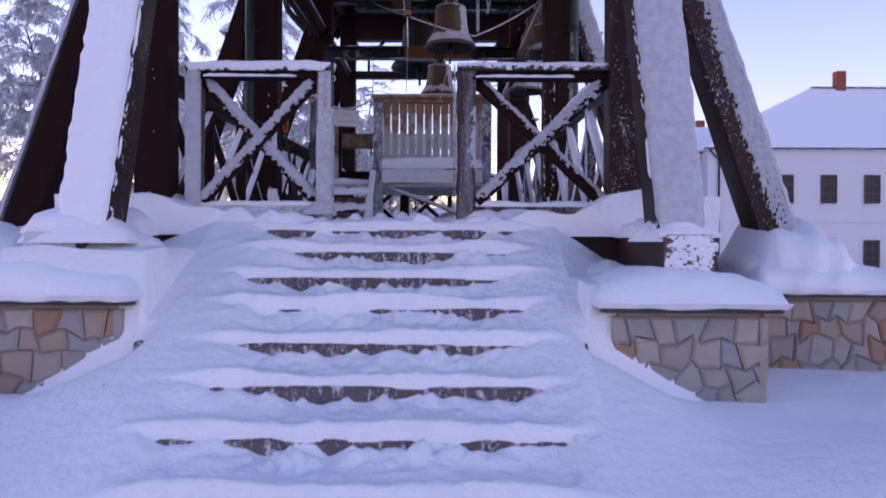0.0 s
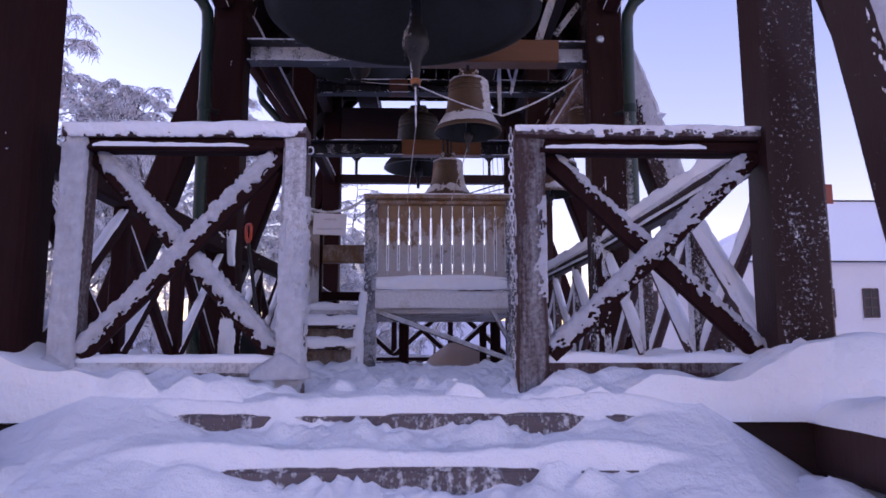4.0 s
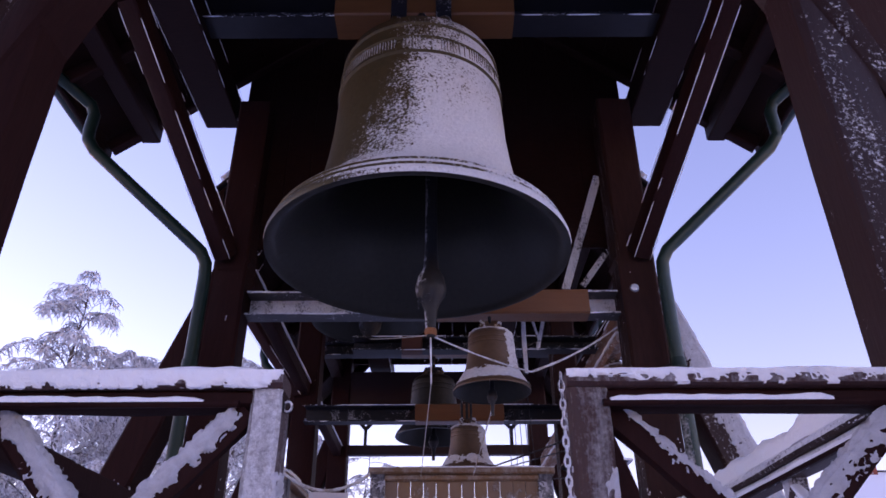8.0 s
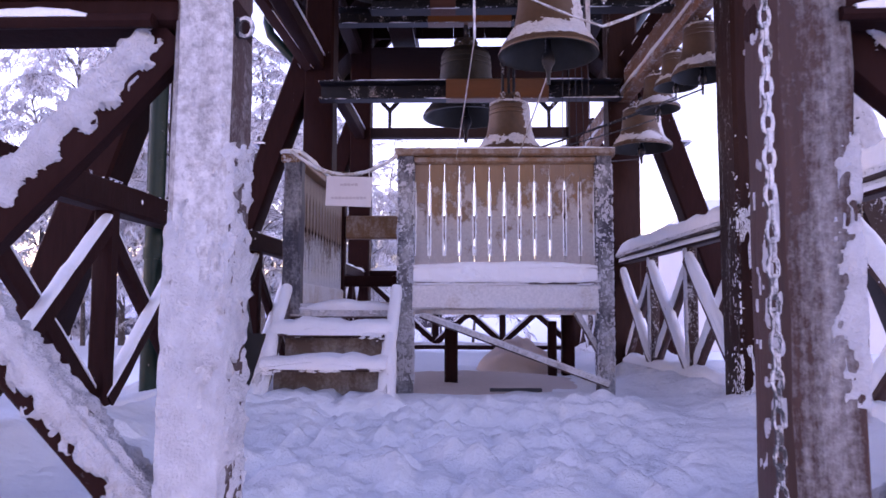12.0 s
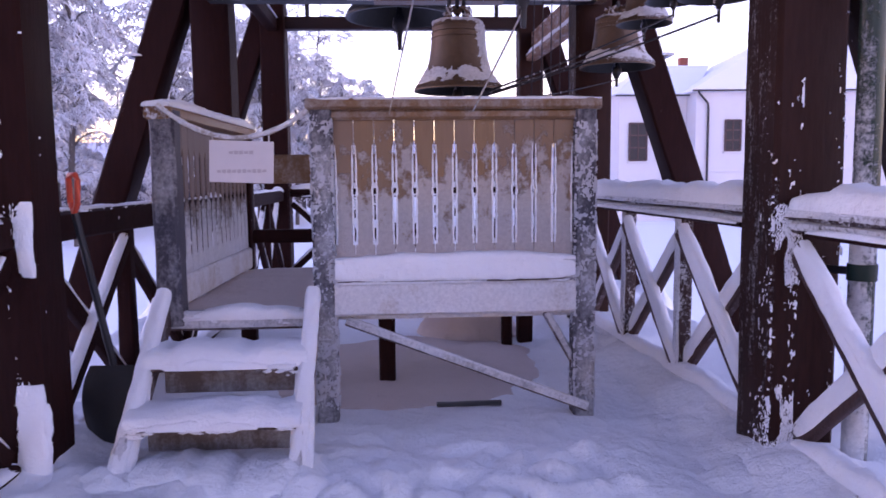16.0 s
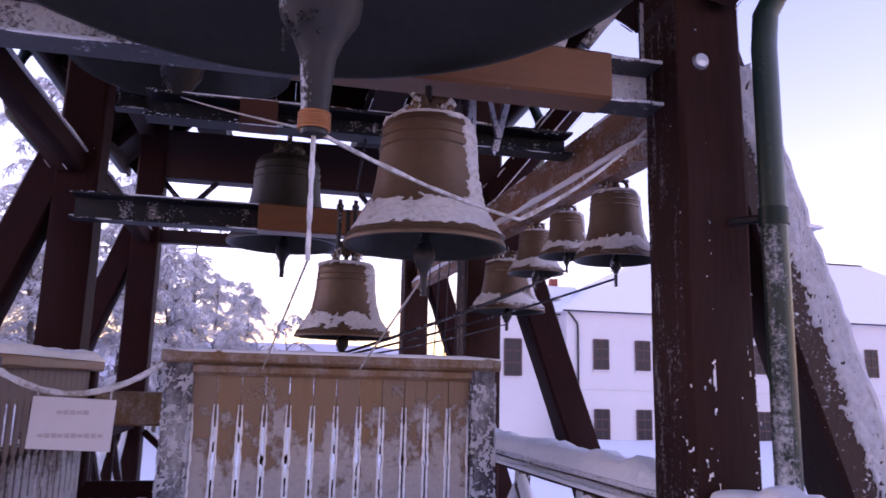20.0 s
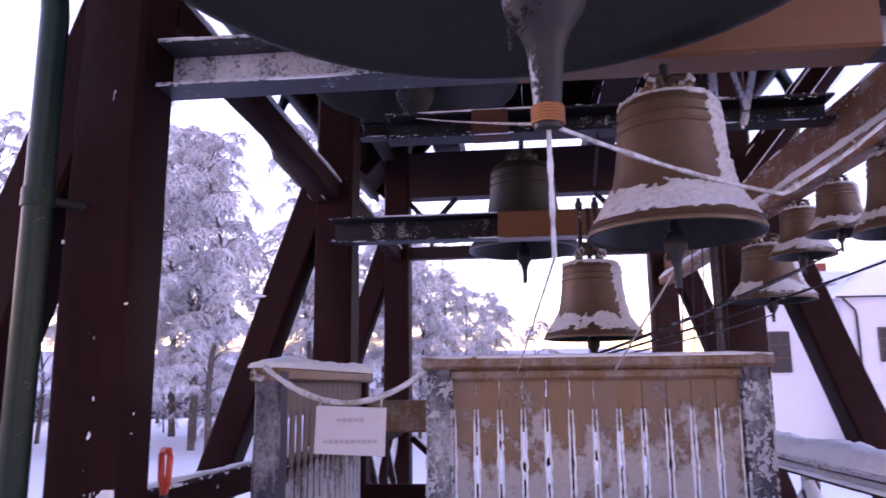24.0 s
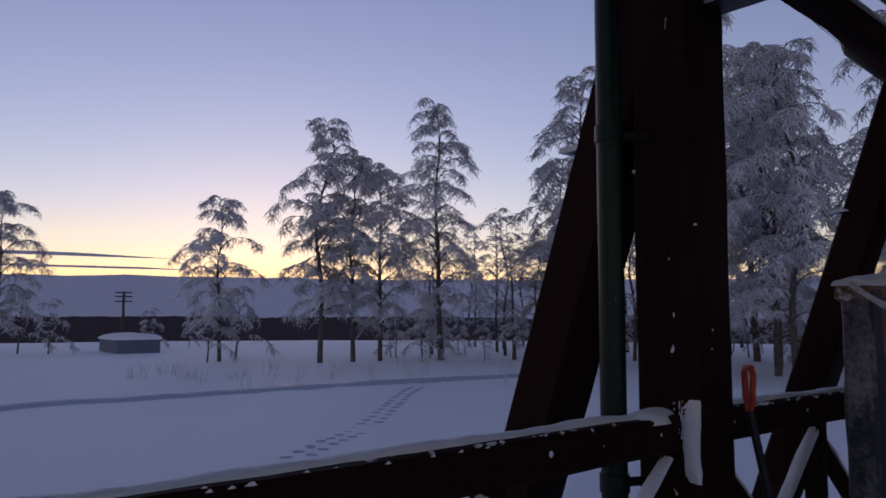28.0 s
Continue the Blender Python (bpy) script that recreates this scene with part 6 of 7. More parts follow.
# ---------------------------------------------------------------- trees
def tree_mesh(seed, height, droop, spread, kind, dense=1.0, fat=0.017):
    """Trunk and crown meshes of a rimed tree."""
    rnd = random.Random(seed)
    trunk, crown = Mb(), Mb()
    lean = Vector((rnd.uniform(-0.06, 0.06), rnd.uniform(-0.06, 0.06), 0))
    tp = []
    for k in range(13):
        f = k / 12
        bend = Vector((noise.noise(Vector((seed, f * 3, 0))), noise.noise(Vector((seed, f * 3, 9))), 0)) * 0.07 * height * f
        tp.append(lean * f * height + bend + Vector((0, 0, -0.3 + f * height - (0.03 * height * max(0, f - 0.85) / 0.15 if kind == "birch" else 0))))
    r0 = 0.009 * height + 0.03
    trunk.tube(tp, [r0 * (1 - 0.93 * k / 12) for k in range(13)], 9)

    def at(f):
        i = min(11, int(f * 12))
        return tp[i].lerp(tp[i + 1], f * 12 - i)

    def march(p, az, e0, e1, length, n, bend=1.2, wob=0.18):
        pts = [p]
        for k in range(n):
            el = e0 + (e1 - e0) * ((k + 0.5) / n) ** bend
            az += rnd.uniform(-wob, wob)
            pts.append(pts[-1] + Vector((math.cos(az) * math.cos(el), math.sin(az) * math.cos(el), math.sin(el))) * (length / n))
        return pts

    birch = kind == "birch"
    start = 0.16 if birch else 0.40
    limbs = int(height * 2.7 * dense)
    for i in range(limbs):
        f = start + (0.985 - start) * ((i + rnd.random()) / limbs) ** 0.9
        az = i * 2.4 + rnd.uniform(-0.7, 0.7)
        g = (f - start) / (1 - start)
        shape = 0.10 + 0.90 * math.sin(math.pi * (0.26 + 0.70 * g)) ** 0.9
        env = spread * height * shape * rnd.uniform(0.6, 1.25)
        if birch:
            length, e0, e1 = env * 1.7, radians(rnd.uniform(50, 82)), radians(-rnd.uniform(60, 88)) * min(1.0, droop)
        else:
            length, e0, e1 = env * 1.25, radians(rnd.uniform(5, 40)), radians(-rnd.uniform(20, 50)) * droop
        n = 8
        pts = march(at(f), az, e0, e1, length, n, 1.15, 0.16)
        rb = r0 * 0.34 * (1.1 - f) + 0.016
        trunk.tube(pts, [rb + (0.014 - rb) * min(1.0, k / 5) for k in range(n + 1)], 4, caps=False)
        for c in range(int((4 + length * 5.2) * dense)):
            u = 0.12 + 0.86 * rnd.random() ** 0.8
            k = min(n - 1, int(u * n))
            b = pts[k].lerp(pts[k + 1], u * n - k)
            dirn = pts[k + 1] - pts[k]
            el = math.atan2(dirn.z, math.hypot(dirn.x, dirn.y))
            la = math.atan2(dirn.y, dirn.x) + rnd.choice((-1, 1)) * rnd.uniform(0.35, 1.25)
            bl = (0.30 + 0.26 * length * (1 - 0.45 * u)) * rnd.uniform(0.55, 1.2)
            tw = march(b, la, el * 0.6 + rnd.uniform(-0.1, 0.5), radians(-rnd.uniform(55, 86)) * min(1.0, droop), bl, 4, 1.0, 0.3)
            crown.tube(tw, [0.022, 0.020, 0.018, 0.015, 0.010], 3, caps=False)
            for q in range(int(5 * dense + 0.5)):
                w = rnd.uniform(0.1, 1)
                j = min(3, int(w * 4))
                b2 = tw[j].lerp(tw[j + 1], w * 4 - j)
                t2 = march(b2, rnd.uniform(0, 6.28), rnd.uniform(-0.7, 0.5), -1.35 if birch else rnd.uniform(-1, 0), rnd.uniform(0.2, 0.62), 2, 1.0, 0.5)
                crown.tube(t2, [fat, fat * 0.95, fat * 0.55], 3, caps=False)
    return mesh_of("trunk", trunk, TRUNK, 60), mesh_of("crown", crown, TWIG, 80)


TREES = [tree_mesh(11, 14.0, 1.0, 0.135, "birch", 1.18), tree_mesh(12, 10.5, 1.0, 0.175, "birch", 1.18), tree_mesh(13, 16.0, 1.0, 0.13, "birch", 1.15), tree_mesh(14, 15.0, 0.9, 0.16, "pine", 0.6, 0.026), tree_mesh(15, 5.0, 1.0, 0.30, "birch", 0.7, 0.024), tree_mesh(16, 14.5, 1.0, 0.17, "birch", 0.5, 0.032)]


def tree(x, y, k, s, rot, label="tall birch hung with thick hoarfrost, standing in snow"):
    t = thing("pine_tree" if k == 3 else "birch_tree", label, "tree", group="frosted trees")
    t.matrix_basis = pose(x, y, ground_z(x, y), 0, 0, rot) @ Matrix.Diagonal((s, s, s, 1))
    for name, me in zip(("trunk", "crown"), TREES[k]):
        o = new(name, me)
        o.parent = t
    return t


tree(-41.7, 19.0, 1, 1.0, 130, "short broad birch bowed under hoarfrost")
tree(-36.9, 22.9, 0, 1.09, 40)
tree(-36.9, 25.2, 1, 1.27, 95)
tree(-36.8, 27.1, 1, 1.22, 200)
tree(-34.6, 30.1, 2, 1.06, 120)
tree(-27.0, 34.0, 2, 1.12, 220)
for x, y, k, sc, r in ((0.3, 48, 4, 1.55, 10), (-1.7, 46, 1, 0.80, 50), (-3.4, 44, 1, 0.88, 140), (-4.9, 47, 0, 0.78, 80), (-6.0, 42, 1, 0.95, 230), (-2.6, 53, 0, 0.72, 300), (-8.0, 46, 2, 0.80, 20), (-10.5, 38, 1, 1.2, 75)):
    tree(x, y, k, sc, r)
tree(-30.5, 36.5, 1, 1.3, 300)
tree(-21.7, 44.5, 2, 1.3, 70)
tree(-19.0, 33.0, 2, 1.27, 170)
tree(-13.0, 30.0, 0, 1.05, 210)
tree(-9.6, 33.0, 2, 1.0, 30)
tree(-18.5, 40.5, 0, 1.3, 140)
tree(-24.5, 40.0, 0, 1.25, 160)
tree(-16.5, 36.0, 2, 1.1, 20)
tree(-12.0, 44.0, 2, 1.1, 250)
tree(-7.2, 40.0, 0, 1.0, 80)
tree(-57.0, 10.0, 1, 1.12, 30, "frosted birch at the edge of the field")
for x, y, sc in ((-56.5, 13.2, 0.85), (-58.5, 20.8, 0.7), (-43.0, 20.6, 1.0), (-58.0, 11.6, 1.0), (-60.0, 24.5, 0.5), (-41.6, 18.2, 0.75)):
    tree(x, y, 4, sc, 60 * sc, "low bushy sapling white with hoarfrost")
rnd = random.Random(77)
for i in range(30):
    az = radians(rnd.uniform(3, 51))
    d = rnd.uniform(44, 74)
    x, y = -math.sin(az) * d, math.cos(az) * d
    tree(x, y, rnd.choice((5, 5, 5, 3)), rnd.uniform(0.7, 1.0) * (1.15 if az < radians(38) else 0.8), rnd.uniform(0, 360))
for i in range(44):
    az = radians(rnd.uniform(2, 50))
    d = rnd.uniform(46, 66)
    x, y = -math.sin(az) * d, math.cos(az) * d
    tree(x, y, 4, rnd.uniform(0.5, 1.1), rnd.uniform(0, 360), "low bushy sapling white with hoarfrost")
for i in range(14):
    az = radians(rnd.uniform(38, 53))
    d = rnd.uniform(44, 52)
    tree(-math.sin(az) * d, math.cos(az) * d, 4, rnd.uniform(0.35, 0.75), rnd.uniform(0, 360), "low bushy sapling white with hoarfrost")


mb = Mb()
rings = []
for k in range(61):
    t = k / 60
    x, y = -25.9 + 2.6 * t ** 2 + 0.25 * noise.noise(Vector((t * 9, 1, 0))), -6 + 34 * t
    z = ground_z(x, y)
    w = 0.42 + 0.12 * noise.noise(Vector((t * 30, 5, 0)))
    rings.append([(x + w, y, z - 0.06), (x + 0.8 * w, y, z + 0.10), (x - 0.8 * w, y, z + 0.10), (x - w, y, z - 0.06)])
mb.loft(rings, caps=False, closed=False)
tagged(part("ski_track", mb, SHADED_SNOW, angle=70), "narrow ski track across the field, groove shade put into its colour", "track", kind="structure")
prints = Mb()
for k in range(64):
    t = k / 63
    x, y = -13.2 - 12.6 * t + 0.3 * math.sin(t * 7), 7.9 + 15.0 * t
    sx = 0.14 if k % 2 else -0.14
    z = ground_z(x, y)
    prints.snow((x + sx - 0.07, y - 0.09 + sx, z + 0.01), (x + sx + 0.07, y + 0.09 + sx, z + 0.01), 0.13, 0.04, seed=k, seg=4)
tagged(part("footprint_trail", prints, SHADED_SNOW, angle=70), "line of footprints trodden in the snow, shade put into their colour", "footprints", kind="stuff")


stems = Mb()
rnd = random.Random(21)
for k in range(46):
    if k < 10:
        x, y = -31.5 + rnd.uniform(-2.5, 2.5), 27.5 + rnd.uniform(-3, 3)
    else:
        az, d = radians(rnd.uniform(42, 72)), rnd.uniform(30, 41)
        x, y = -math.sin(az) * d, math.cos(az) * d
    for j in range(rnd.randint(4, 9)):
        b = Vector((x + rnd.uniform(-0.3, 0.3), y + rnd.uniform(-0.3, 0.3), ground_z(x, y) - 0.05))
        tip = b + Vector((rnd.uniform(-0.3, 0.3), rnd.uniform(-0.3, 0.3), rnd.uniform(0.25, 0.75)))
        stems.tube([b, b.lerp(tip, 0.6), tip + Vector((rnd.uniform(-0.1, 0.1), 0, -0.04))], [0.012, 0.010, 0.005], 4)
tagged(part("dry_stems", stems, TWIG, angle=70), "frosted dry stems poking out of the snow", "dry grass", kind="stuff")


# ---------------------------------------------------------------- shed, pole
shed = thing("shed", "low dark shed with snow on its roof", "shed", (-55.5, 18.3, -1.9))
part("wall", Mb().box((-2.0, -1.5, 0), (2.0, 1.5, 1.25), 0.02), SHEDPAINT, shed)
part("snow_cap", Mb().snow((-2.1, 0, 1.25), (2.1, 0, 1.25), 3.2, 0.35, seed=4), SNOW_CAP, shed, "", 70)
pole = thing("power_pole", "wooden power pole with cross arms", "pole", (-95.5, 30.3, -10))
part("shaft", Mb().tube([(0, 0, 0), (0, 0, 13.8)], 0.16, 8), DARKMETAL, pole)
part("prop", Mb().tube([(1.6, 0, 0), (0.1, 0, 12.0)], 0.13, 8), DARKMETAL, pole)
for z in (12.6, 13.2, 13.7):
    part("cross_arm", Mb().beam((-0.30, -0.95, z), (0.30, 0.95, z), 0.16, 0.16), DARKMETAL, pole)


# ---------------------------------------------------------------- white house
HX, HY = 16.16, 40.0
house = thing("white_house", "long two-storey white plastered house with a snowy hipped roof", "house", (HX, HY, 0))
EZ = 5.65
mb = Mb()
mb.box((0, 0, -2.2), (34, 11, EZ), 0.02)
part("wall", mb, PLASTER, house)
mb = Mb()
mb.box((-3.9, 1.3, -2.2), (0.0, 10, EZ - 0.05), 0.02)
part("wall", mb, PLASTER, house, "set-back white wing")
mb = Mb()
rx0, rx1, ry0, ry1 = -0.35, 34.3, -0.35, 11.3
rid = 10.45
mb.add([(rx0, ry0, EZ), (rx1, ry0, EZ), (rx1, ry1, EZ), (rx0, ry1, EZ), (8.9, 5.5, rid), (rx1 - 9, 5.5, rid), (rx0, ry0, EZ - 0.12), (rx1, ry0, EZ - 0.12), (rx1, ry1, EZ - 0.12), (rx0, ry1, EZ - 0.12)],
       [(0, 1, 5, 4), (1, 2, 5), (2, 3, 4, 5), (3, 0, 4), (6, 7, 1, 0), (7, 8, 2, 1), (8, 9, 3, 2), (9, 6, 0, 3), (9, 8, 7, 6)])
part("roof", mb, SNOW_CAP, house, "hipped roof under smooth snow", 20)
mb = Mb()
mb.add([(-4.2, 1.0, EZ - 0.1), (0.3, 1.0, EZ - 0.1), (0.3, 10, EZ - 0.1), (-4.2, 10, EZ - 0.1), (-1.0, 5.5, EZ + 2.1), (3.0, 5.5, EZ + 2.1)], [(0, 1, 5, 4), (1, 2, 5), (2, 3, 4, 5), (3, 0, 4), (3, 2, 1, 0)])
part("roof", mb, SNOW_CAP, house, "lower snowy roof of the wing", 20)
part("gutter", Mb().beam((rx0, ry0 - 0.03, EZ - 0.08), (rx1, ry0 - 0.03, EZ - 0.08), 0.12, 0.09), DARKMETAL, house)
part("gutter", Mb().beam((-4.2, 0.95, EZ - 0.2), (0, 0.95, EZ - 0.2), 0.1, 0.08), DARKMETAL, house)
part("ridge_cap", Mb().beam((8.9, 5.5, rid + 0.02), (rx1 - 9, 5.5, rid + 0.02), 0.25, 0.08), DARKMETAL, house)
part("string_course", Mb().beam((0.02, -0.04, 1.2), (33.9, -0.04, 1.2), 0.08, 0.12), PLASTER, house)
part("downpipe", Mb().tube([(0.0, -0.3, EZ - 0.15), (0.62, -0.12, EZ - 0.75), (0.66, -0.10, EZ - 1.1), (0.66, -0.10, -2)], 0.06, 8), DARKMETAL, house)
part("chimney", Mb().box((10.5, 5.2, rid - 0.6), (11.15, 5.8, rid + 1.1), 0.02), BRICK, house, "red brick chimney")
part("chimney", Mb().box((1.6, 6.6, EZ + 1.2), (2.1, 7.1, EZ + 2.75), 0.02), BRICK, house, "red brick chimney")


DX, DY, DZ = 13.2, 1.1, 6.9
dormer = part("dormer", Mb().box((DX - 0.55, DY, DZ - 0.3), (DX + 0.55, DY + 2.4, DZ + 0.75), 0.02), PLASTER, house, "small roof dormer with a dark window")
part("pane", Mb().beam((DX, DY - 0.01, DZ), (DX, DY - 0.01, DZ + 0.6), 0.7, 0.03, up=(0, 1, 0)), GLASS, dormer)
mb = Mb()
mb.add([(DX - 0.75, DY - 0.2, DZ + 0.7), (DX + 0.75, DY - 0.2, DZ + 0.7), (DX, DY - 0.2, DZ + 1.2), (DX - 0.75, DY + 2.4, DZ + 0.7), (DX + 0.75, DY + 2.4, DZ + 0.7), (DX, DY + 2.4, DZ + 1.2)], [(0, 1, 2), (3, 5, 4), (0, 2, 5, 3), (1, 4, 5, 2), (0, 3, 4, 1)])
part("dormer_roof", mb, SNOW_CAP, dormer, "", 20)


def window(x, z, y, w=0.88, h=1.68):
    f = part("window", Mb().beam((x, y - 0.02, z - h), (x, y - 0.02, z), w, 0.06, up=(0, 1, 0)), GLASS, house, "dark small-paned window")
    for p, q, a in (((x - w / 2, z - h), (x - w / 2, z), 0.1), ((x + w / 2, z - h), (x + w / 2, z), 0.1), ((x, z - h), (x, z), 0.07)):
        part("frame", Mb().beam((p[0], y - 0.06, p[1]), (q[0], y - 0.06, q[1]), a, 0.05, up=(0, 1, 0)), FRAMEWOOD, f)
    for zz in (z - h, z - h * 0.66, z - h * 0.33, z - 0.02):
        part("frame", Mb().beam((x - w / 2, y - 0.06, zz), (x + w / 2, y - 0.06, zz), 0.05, 0.09), FRAMEWOOD, f)
    part("sill", Mb().beam((x - w / 2 - 0.1, y - 0.08, z - h - 0.09), (x + w / 2 + 0.1, y - 0.08, z - h - 0.09), 0.16, 0.08), PLASTER, f)


for k in range(11):
    x = 2.1 + 2.62 * k
    window(x, 4.0, 0)
    window(x, 0.05, 0)
window(-2.8, 3.95, 1.3, 1.0, 2.1)


# ---------------------------------------------------------------- distance
def cloud_strip(a0, a1, e0, e1, d, seed, name="cloud_bank"):
    mb = Mb()
    n = 90
    for k in range(n + 1):
        az = radians(a0 + (a1 - a0) * k / n)
        t = min(1.0, 4 * min(k, n - k) / n)
        lo, hi = math.tan(radians(e0)) * d, math.tan(radians(e1)) * d
        hi = lo + (hi - lo) * t * (1 + 0.07 * noise.noise(Vector((k * 0.11, seed, 0))) + 0.04 * noise.noise(Vector((k * 0.5, seed, 4))))
        mb.v += [(-math.sin(az) * d, math.cos(az) * d, lo), (-math.sin(az) * d, math.cos(az) * d, hi)]
    mb.f = [(2 * k, 2 * k + 1, 2 * k + 3, 2 * k + 2) for k in range(n)]
    tagged(part(name, mb, CLOUDBANK), "low blue-grey bank of cloud along the horizon, with an added faint glow", "clouds", kind="structure")


cloud_strip(-50, 125, -1.5, 2.6, 2400, 1)
cloud_strip(69, 96, 3.9, 4.15, 2350, 2)
cloud_strip(67.5, 84, 3.1, 3.25, 2350, 5)

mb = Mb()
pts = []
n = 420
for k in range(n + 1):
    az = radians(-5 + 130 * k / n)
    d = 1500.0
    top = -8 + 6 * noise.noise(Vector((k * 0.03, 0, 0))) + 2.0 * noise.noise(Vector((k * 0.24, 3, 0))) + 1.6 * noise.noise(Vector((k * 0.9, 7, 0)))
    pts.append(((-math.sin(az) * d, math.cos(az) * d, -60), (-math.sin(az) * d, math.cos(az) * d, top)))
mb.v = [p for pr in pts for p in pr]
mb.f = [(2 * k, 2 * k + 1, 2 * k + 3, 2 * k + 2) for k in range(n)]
tagged(part("distant_hills", mb, FAR_WOOD), "long dark wooded ridge on the horizon, blue haze put into its colour", "hills", kind="structure")


# ---------------------------------------------------------------- ropes, sign, chain, shovel
def sagging(p, q, sag, n=10):
    p, q = Vector(p), Vector(q)
    return [p.lerp(q, k / n) - Vector((0, 0, sag * 4 * (k / n) * (1 - k / n))) for k in range(n + 1)]


def rope(p, q, sag, r, label, name="bell_rope", mat=None):
    t = thing(name, label, "rope", group="bell ropes")
    pts = sagging(p, q, sag, 24 if not mat else 10)
    rr = [r * (1 + (0.45 * noise.noise(Vector((k * 0.9, r * 90, p[0] * 3))) if not mat else 0)) for k in range(len(pts))]
    part("strand", Mb().tube(pts, rr, 6), mat or ROPE, t)
    return t


TIP = (0.008, 1.80, 1.86)
wrap = thing("wire_wrap", "coil of copper wire wound round the clapper's tail", "wire")
for k in range(6):
    ring = [(TIP[0] + 0.032 * math.cos(a), TIP[1] + 0.032 * math.sin(a), 1.873 + 0.0065 * k) for a in (2 * math.pi * j / 14 for j in range(15))]
    part("turn", Mb().tube(ring, 0.0038, 5), COPPER, wrap)
rope(TIP, (0.012, 1.84, 1.60), 0.0, 0.0055, "thick rimed rope hanging from the great clapper")
rope((0.012, 1.84, 1.60), (-0.10, 3.45, 1.36), 0.0, 0.0028, "thin white cord to the stand")
rope((0.03, 1.80, 1.862), (0.63, 2.3, 1.83), 0.015, 0.0052, "taut rope white with rime")
rope((0.63, 2.3, 1.83), (1.34, 2.85, 2.36), 0.03, 0.0075, "rope to the side beam, shaggy with rime")
rope((-0.55, 3.72, 2.63), (-0.02, 1.82, 1.88), 0.005, 0.0028, "rope from the large bell's clapper")
for b in ((1.42, 3.30, 1.83), (1.42, 3.87, 1.95), (1.42, 4.35, 1.93), (1.42, 4.90, 1.74)):
    rope(b, (0.1, 3.55, 1.42), 0.02, 0.005, "thin dark cord from a side bell to the stand", mat=STEEL)
rope((0.395, 2.53, 1.68), (0.25, 3.5, 1.3), 0.0, 0.004, "thin cord from the medium bell's clapper")
rope((0.30, 3.89, 1.47), (-0.12, 3.45, 1.40), 0.0, 0.012, "black cord strung above the stand", mat=BLACK)
for k in range(5):
    rope((0.52 + 0.03 * k, 2.9, 2.36), (0.60 + 0.05 * k, 3.6, 1.2), 0.02, 0.0025, "thin wire hanging behind the bells", mat=STEEL)

rope((0.32, 3.70, 2.52), (0.29, 3.70, 2.25), 0.0, 0.006, "short dark chain hanging from the cross beam", mat=STEEL)
for x in (0.228, 0.305):
    rod = thing("hanger_rod", "dark threaded rod carrying the small bell", "rod", (x, 3.89, 0), group="hanger rods")
    part("shaft", Mb().tube([(0, 0, 1.92), (0, 0, 2.24)], 0.011, 8), STEEL, rod)
    part("nut", Mb().tube([(0, 0, 2.19), (0, 0, 2.215)], 0.019, 6), STEEL, rod)
rope((-1.08, 3.19, 1.43), (-0.44, 3.19, 1.40), 0.13, 0.012, "rope with rime hung across the entry of the stand", "barrier_rope")
sign = thing("notice_sign", "small white laminated notice hung from the rope, print faded", "sign", (-0.725, 3.175, 1.185))
part("sheet", Mb().beam((-0.137, 0, 0), (0.137, 0, -0.01), 0.006, 0.18, c=0.002), CARD, sign)
for z, n, w in ((0.035, 5, 0.018), (-0.045, 10, 0.017)):
    for k in range(n):
        x = (k - (n - 1) / 2) * 0.0215
        part("print", Mb().beam((x - w / 2, -0.0045, z), (x + w / 2, -0.0045, z), 0.002, 0.016 if k % 3 else 0.012, c=0.0005), INK, sign)
for x in (-0.12, 0.12):
    part("tie", Mb().tube([(x, 0, 0.08), (x, 0, 0.115)], 0.003, 5), ROPE, sign)

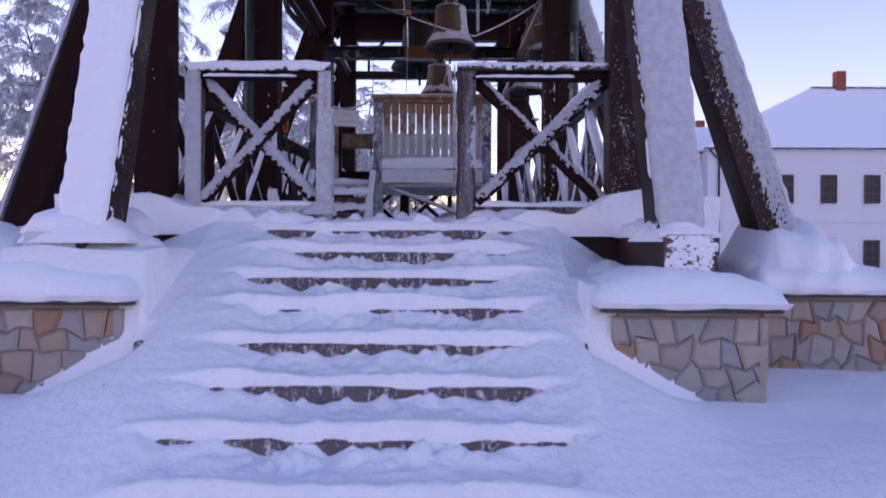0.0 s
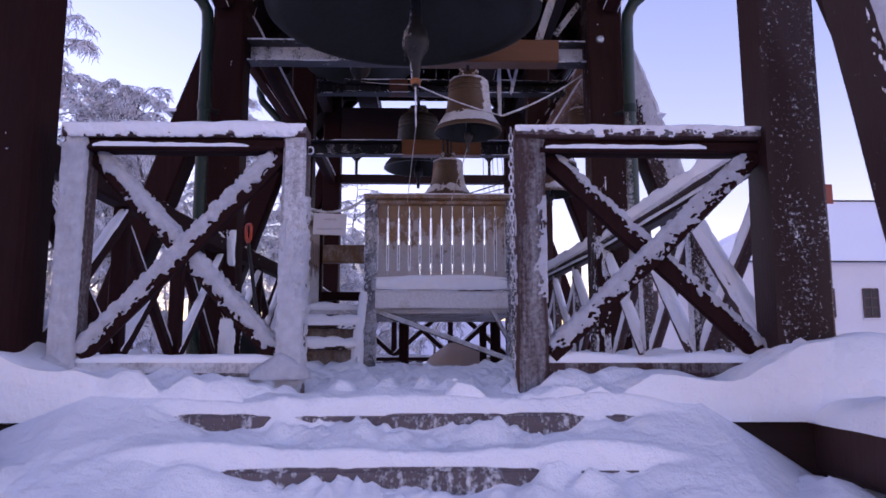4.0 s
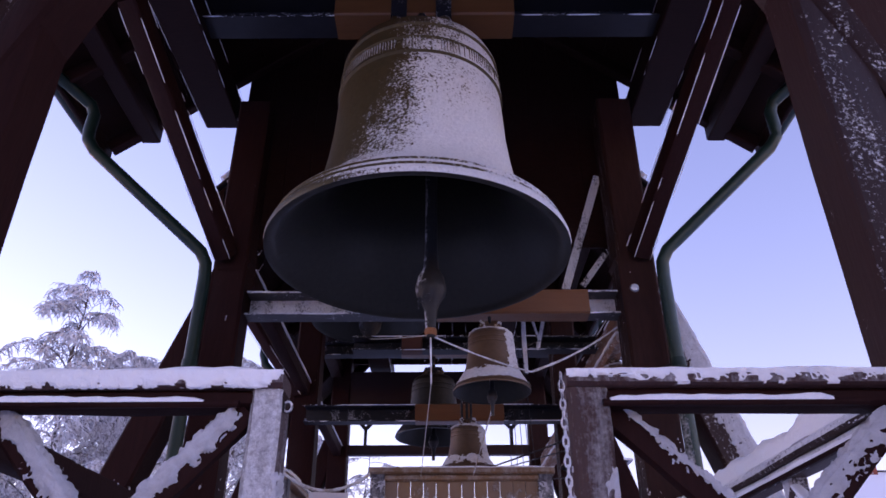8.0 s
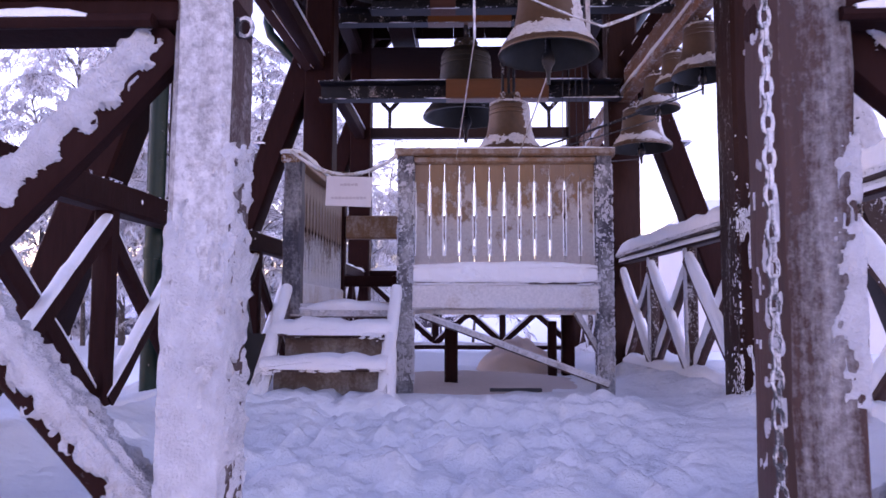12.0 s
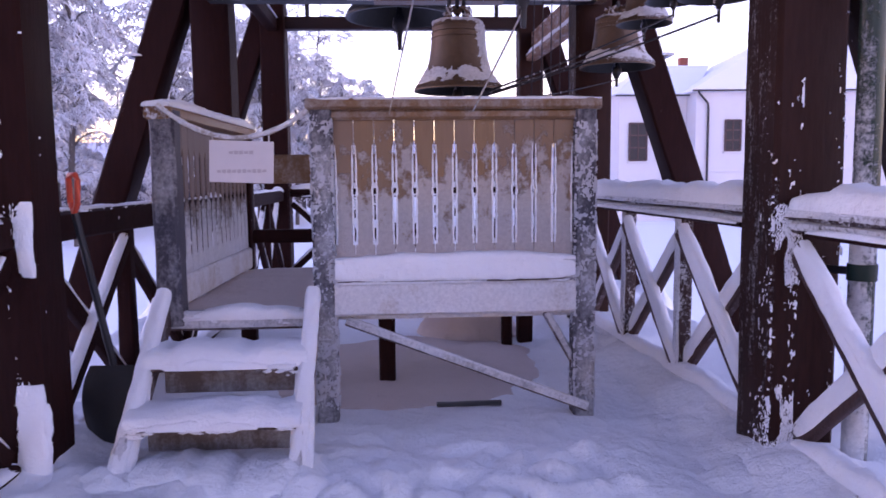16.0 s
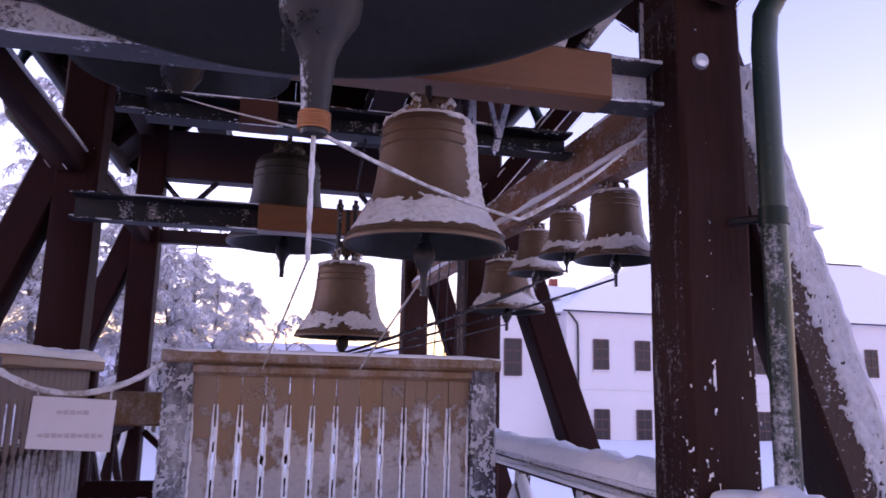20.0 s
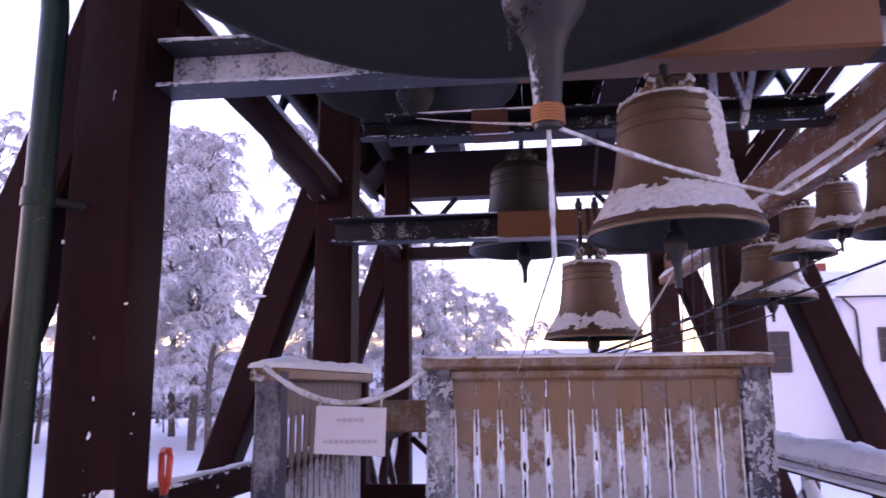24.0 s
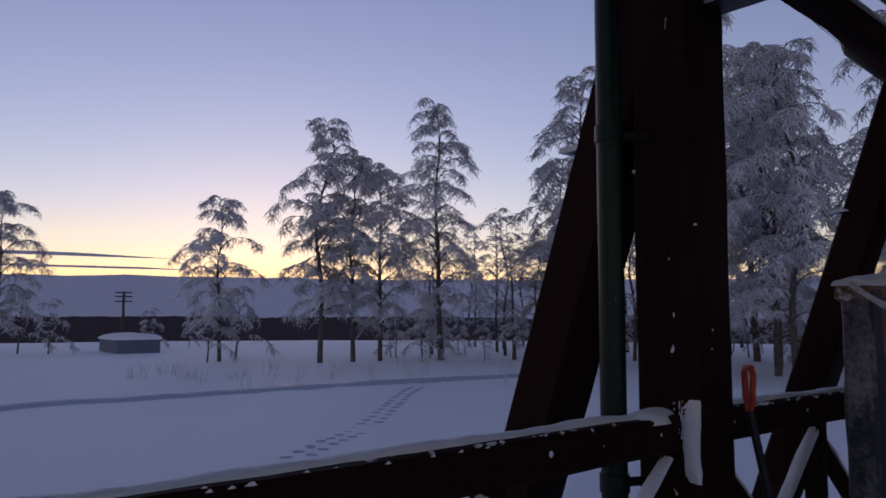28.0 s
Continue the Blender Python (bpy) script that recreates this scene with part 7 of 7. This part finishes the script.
chain = thing("chain", "rimed steel chain hanging on the railing post", "chain", (0.420, -0.075, 0))
for k in range(35):
    z = 0.97 - k * 0.0265
    ring = []
    for j in range(11):
        a = 2 * math.pi * j / 10
        u, v = 0.0075 * math.cos(a), 0.017 * math.sin(a)
        ring.append((u, 0, z + v) if k % 2 else (0, u, z + v))
    part("link", Mb().tube(ring, 0.0032, 5), STEEL_RIME, chain)

hook = thing("rail_hook", "small rimed ring hook on the railing post", "hook", (-0.366, -0.03, 0.90))
part("ring", Mb().tube([(0.012 * math.cos(2 * math.pi * k / 12), 0, 0.015 * math.sin(2 * math.pi * k / 12)) for k in range(13)], 0.004, 6), STEEL_RIME, hook)
part("plate", Mb().beam((-0.018, 0.0, 0.0), (-0.008, 0.0, 0.0), 0.02, 0.03, c=0.003), STEEL, hook)
shovel = thing("snow_shovel", "black snow shovel with an orange-red grip leaning on the railing", "shovel")
a, b = Vector((-1.33, 2.92, 0.98)), Vector((-1.25, 3.02, 0.33))
part("shaft", Mb().tube([a, b], 0.015, 8), BLACK, shovel)
part("grip", Mb().tube([a, a + Vector((-0.022, 0.02, 0.04)), a + Vector((-0.026, 0.02, 0.13)), a + Vector((-0.015, 0.01, 0.15)), a + Vector((0.015, -0.01, 0.15)), a + Vector((0.026, -0.02, 0.13)), a + Vector((0.022, -0.02, 0.04)), a], 0.012, 8), RED, shovel, "orange-red D grip")
mb = Mb()
n = 8
for j in range(n + 1):
    for i in range(n + 1):
        u, v = i / n - 0.5, j / n
        mb.v.append((-1.25 + 0.30 * u * (1 - 0.40 * (1 - v) ** 3 - 0.30 * v ** 3), 3.02 - 0.10 * (1 - 4 * u * u) * v * 0.6 - 0.02 + 0.02 * v, 0.34 - 0.32 * v))
k = n + 1
mb.f = [(j * k + i, j * k + i + 1, (j + 1) * k + i + 1, (j + 1) * k + i) for j in range(n) for i in range(n)]
off = len(mb.v)
mb.v += [(x, y + 0.006, z) for x, y, z in mb.v]
mb.f += [tuple(off + q for q in reversed(f)) for f in mb.f]
part("blade", mb, BLACK, shovel, "curved black blade", 60)
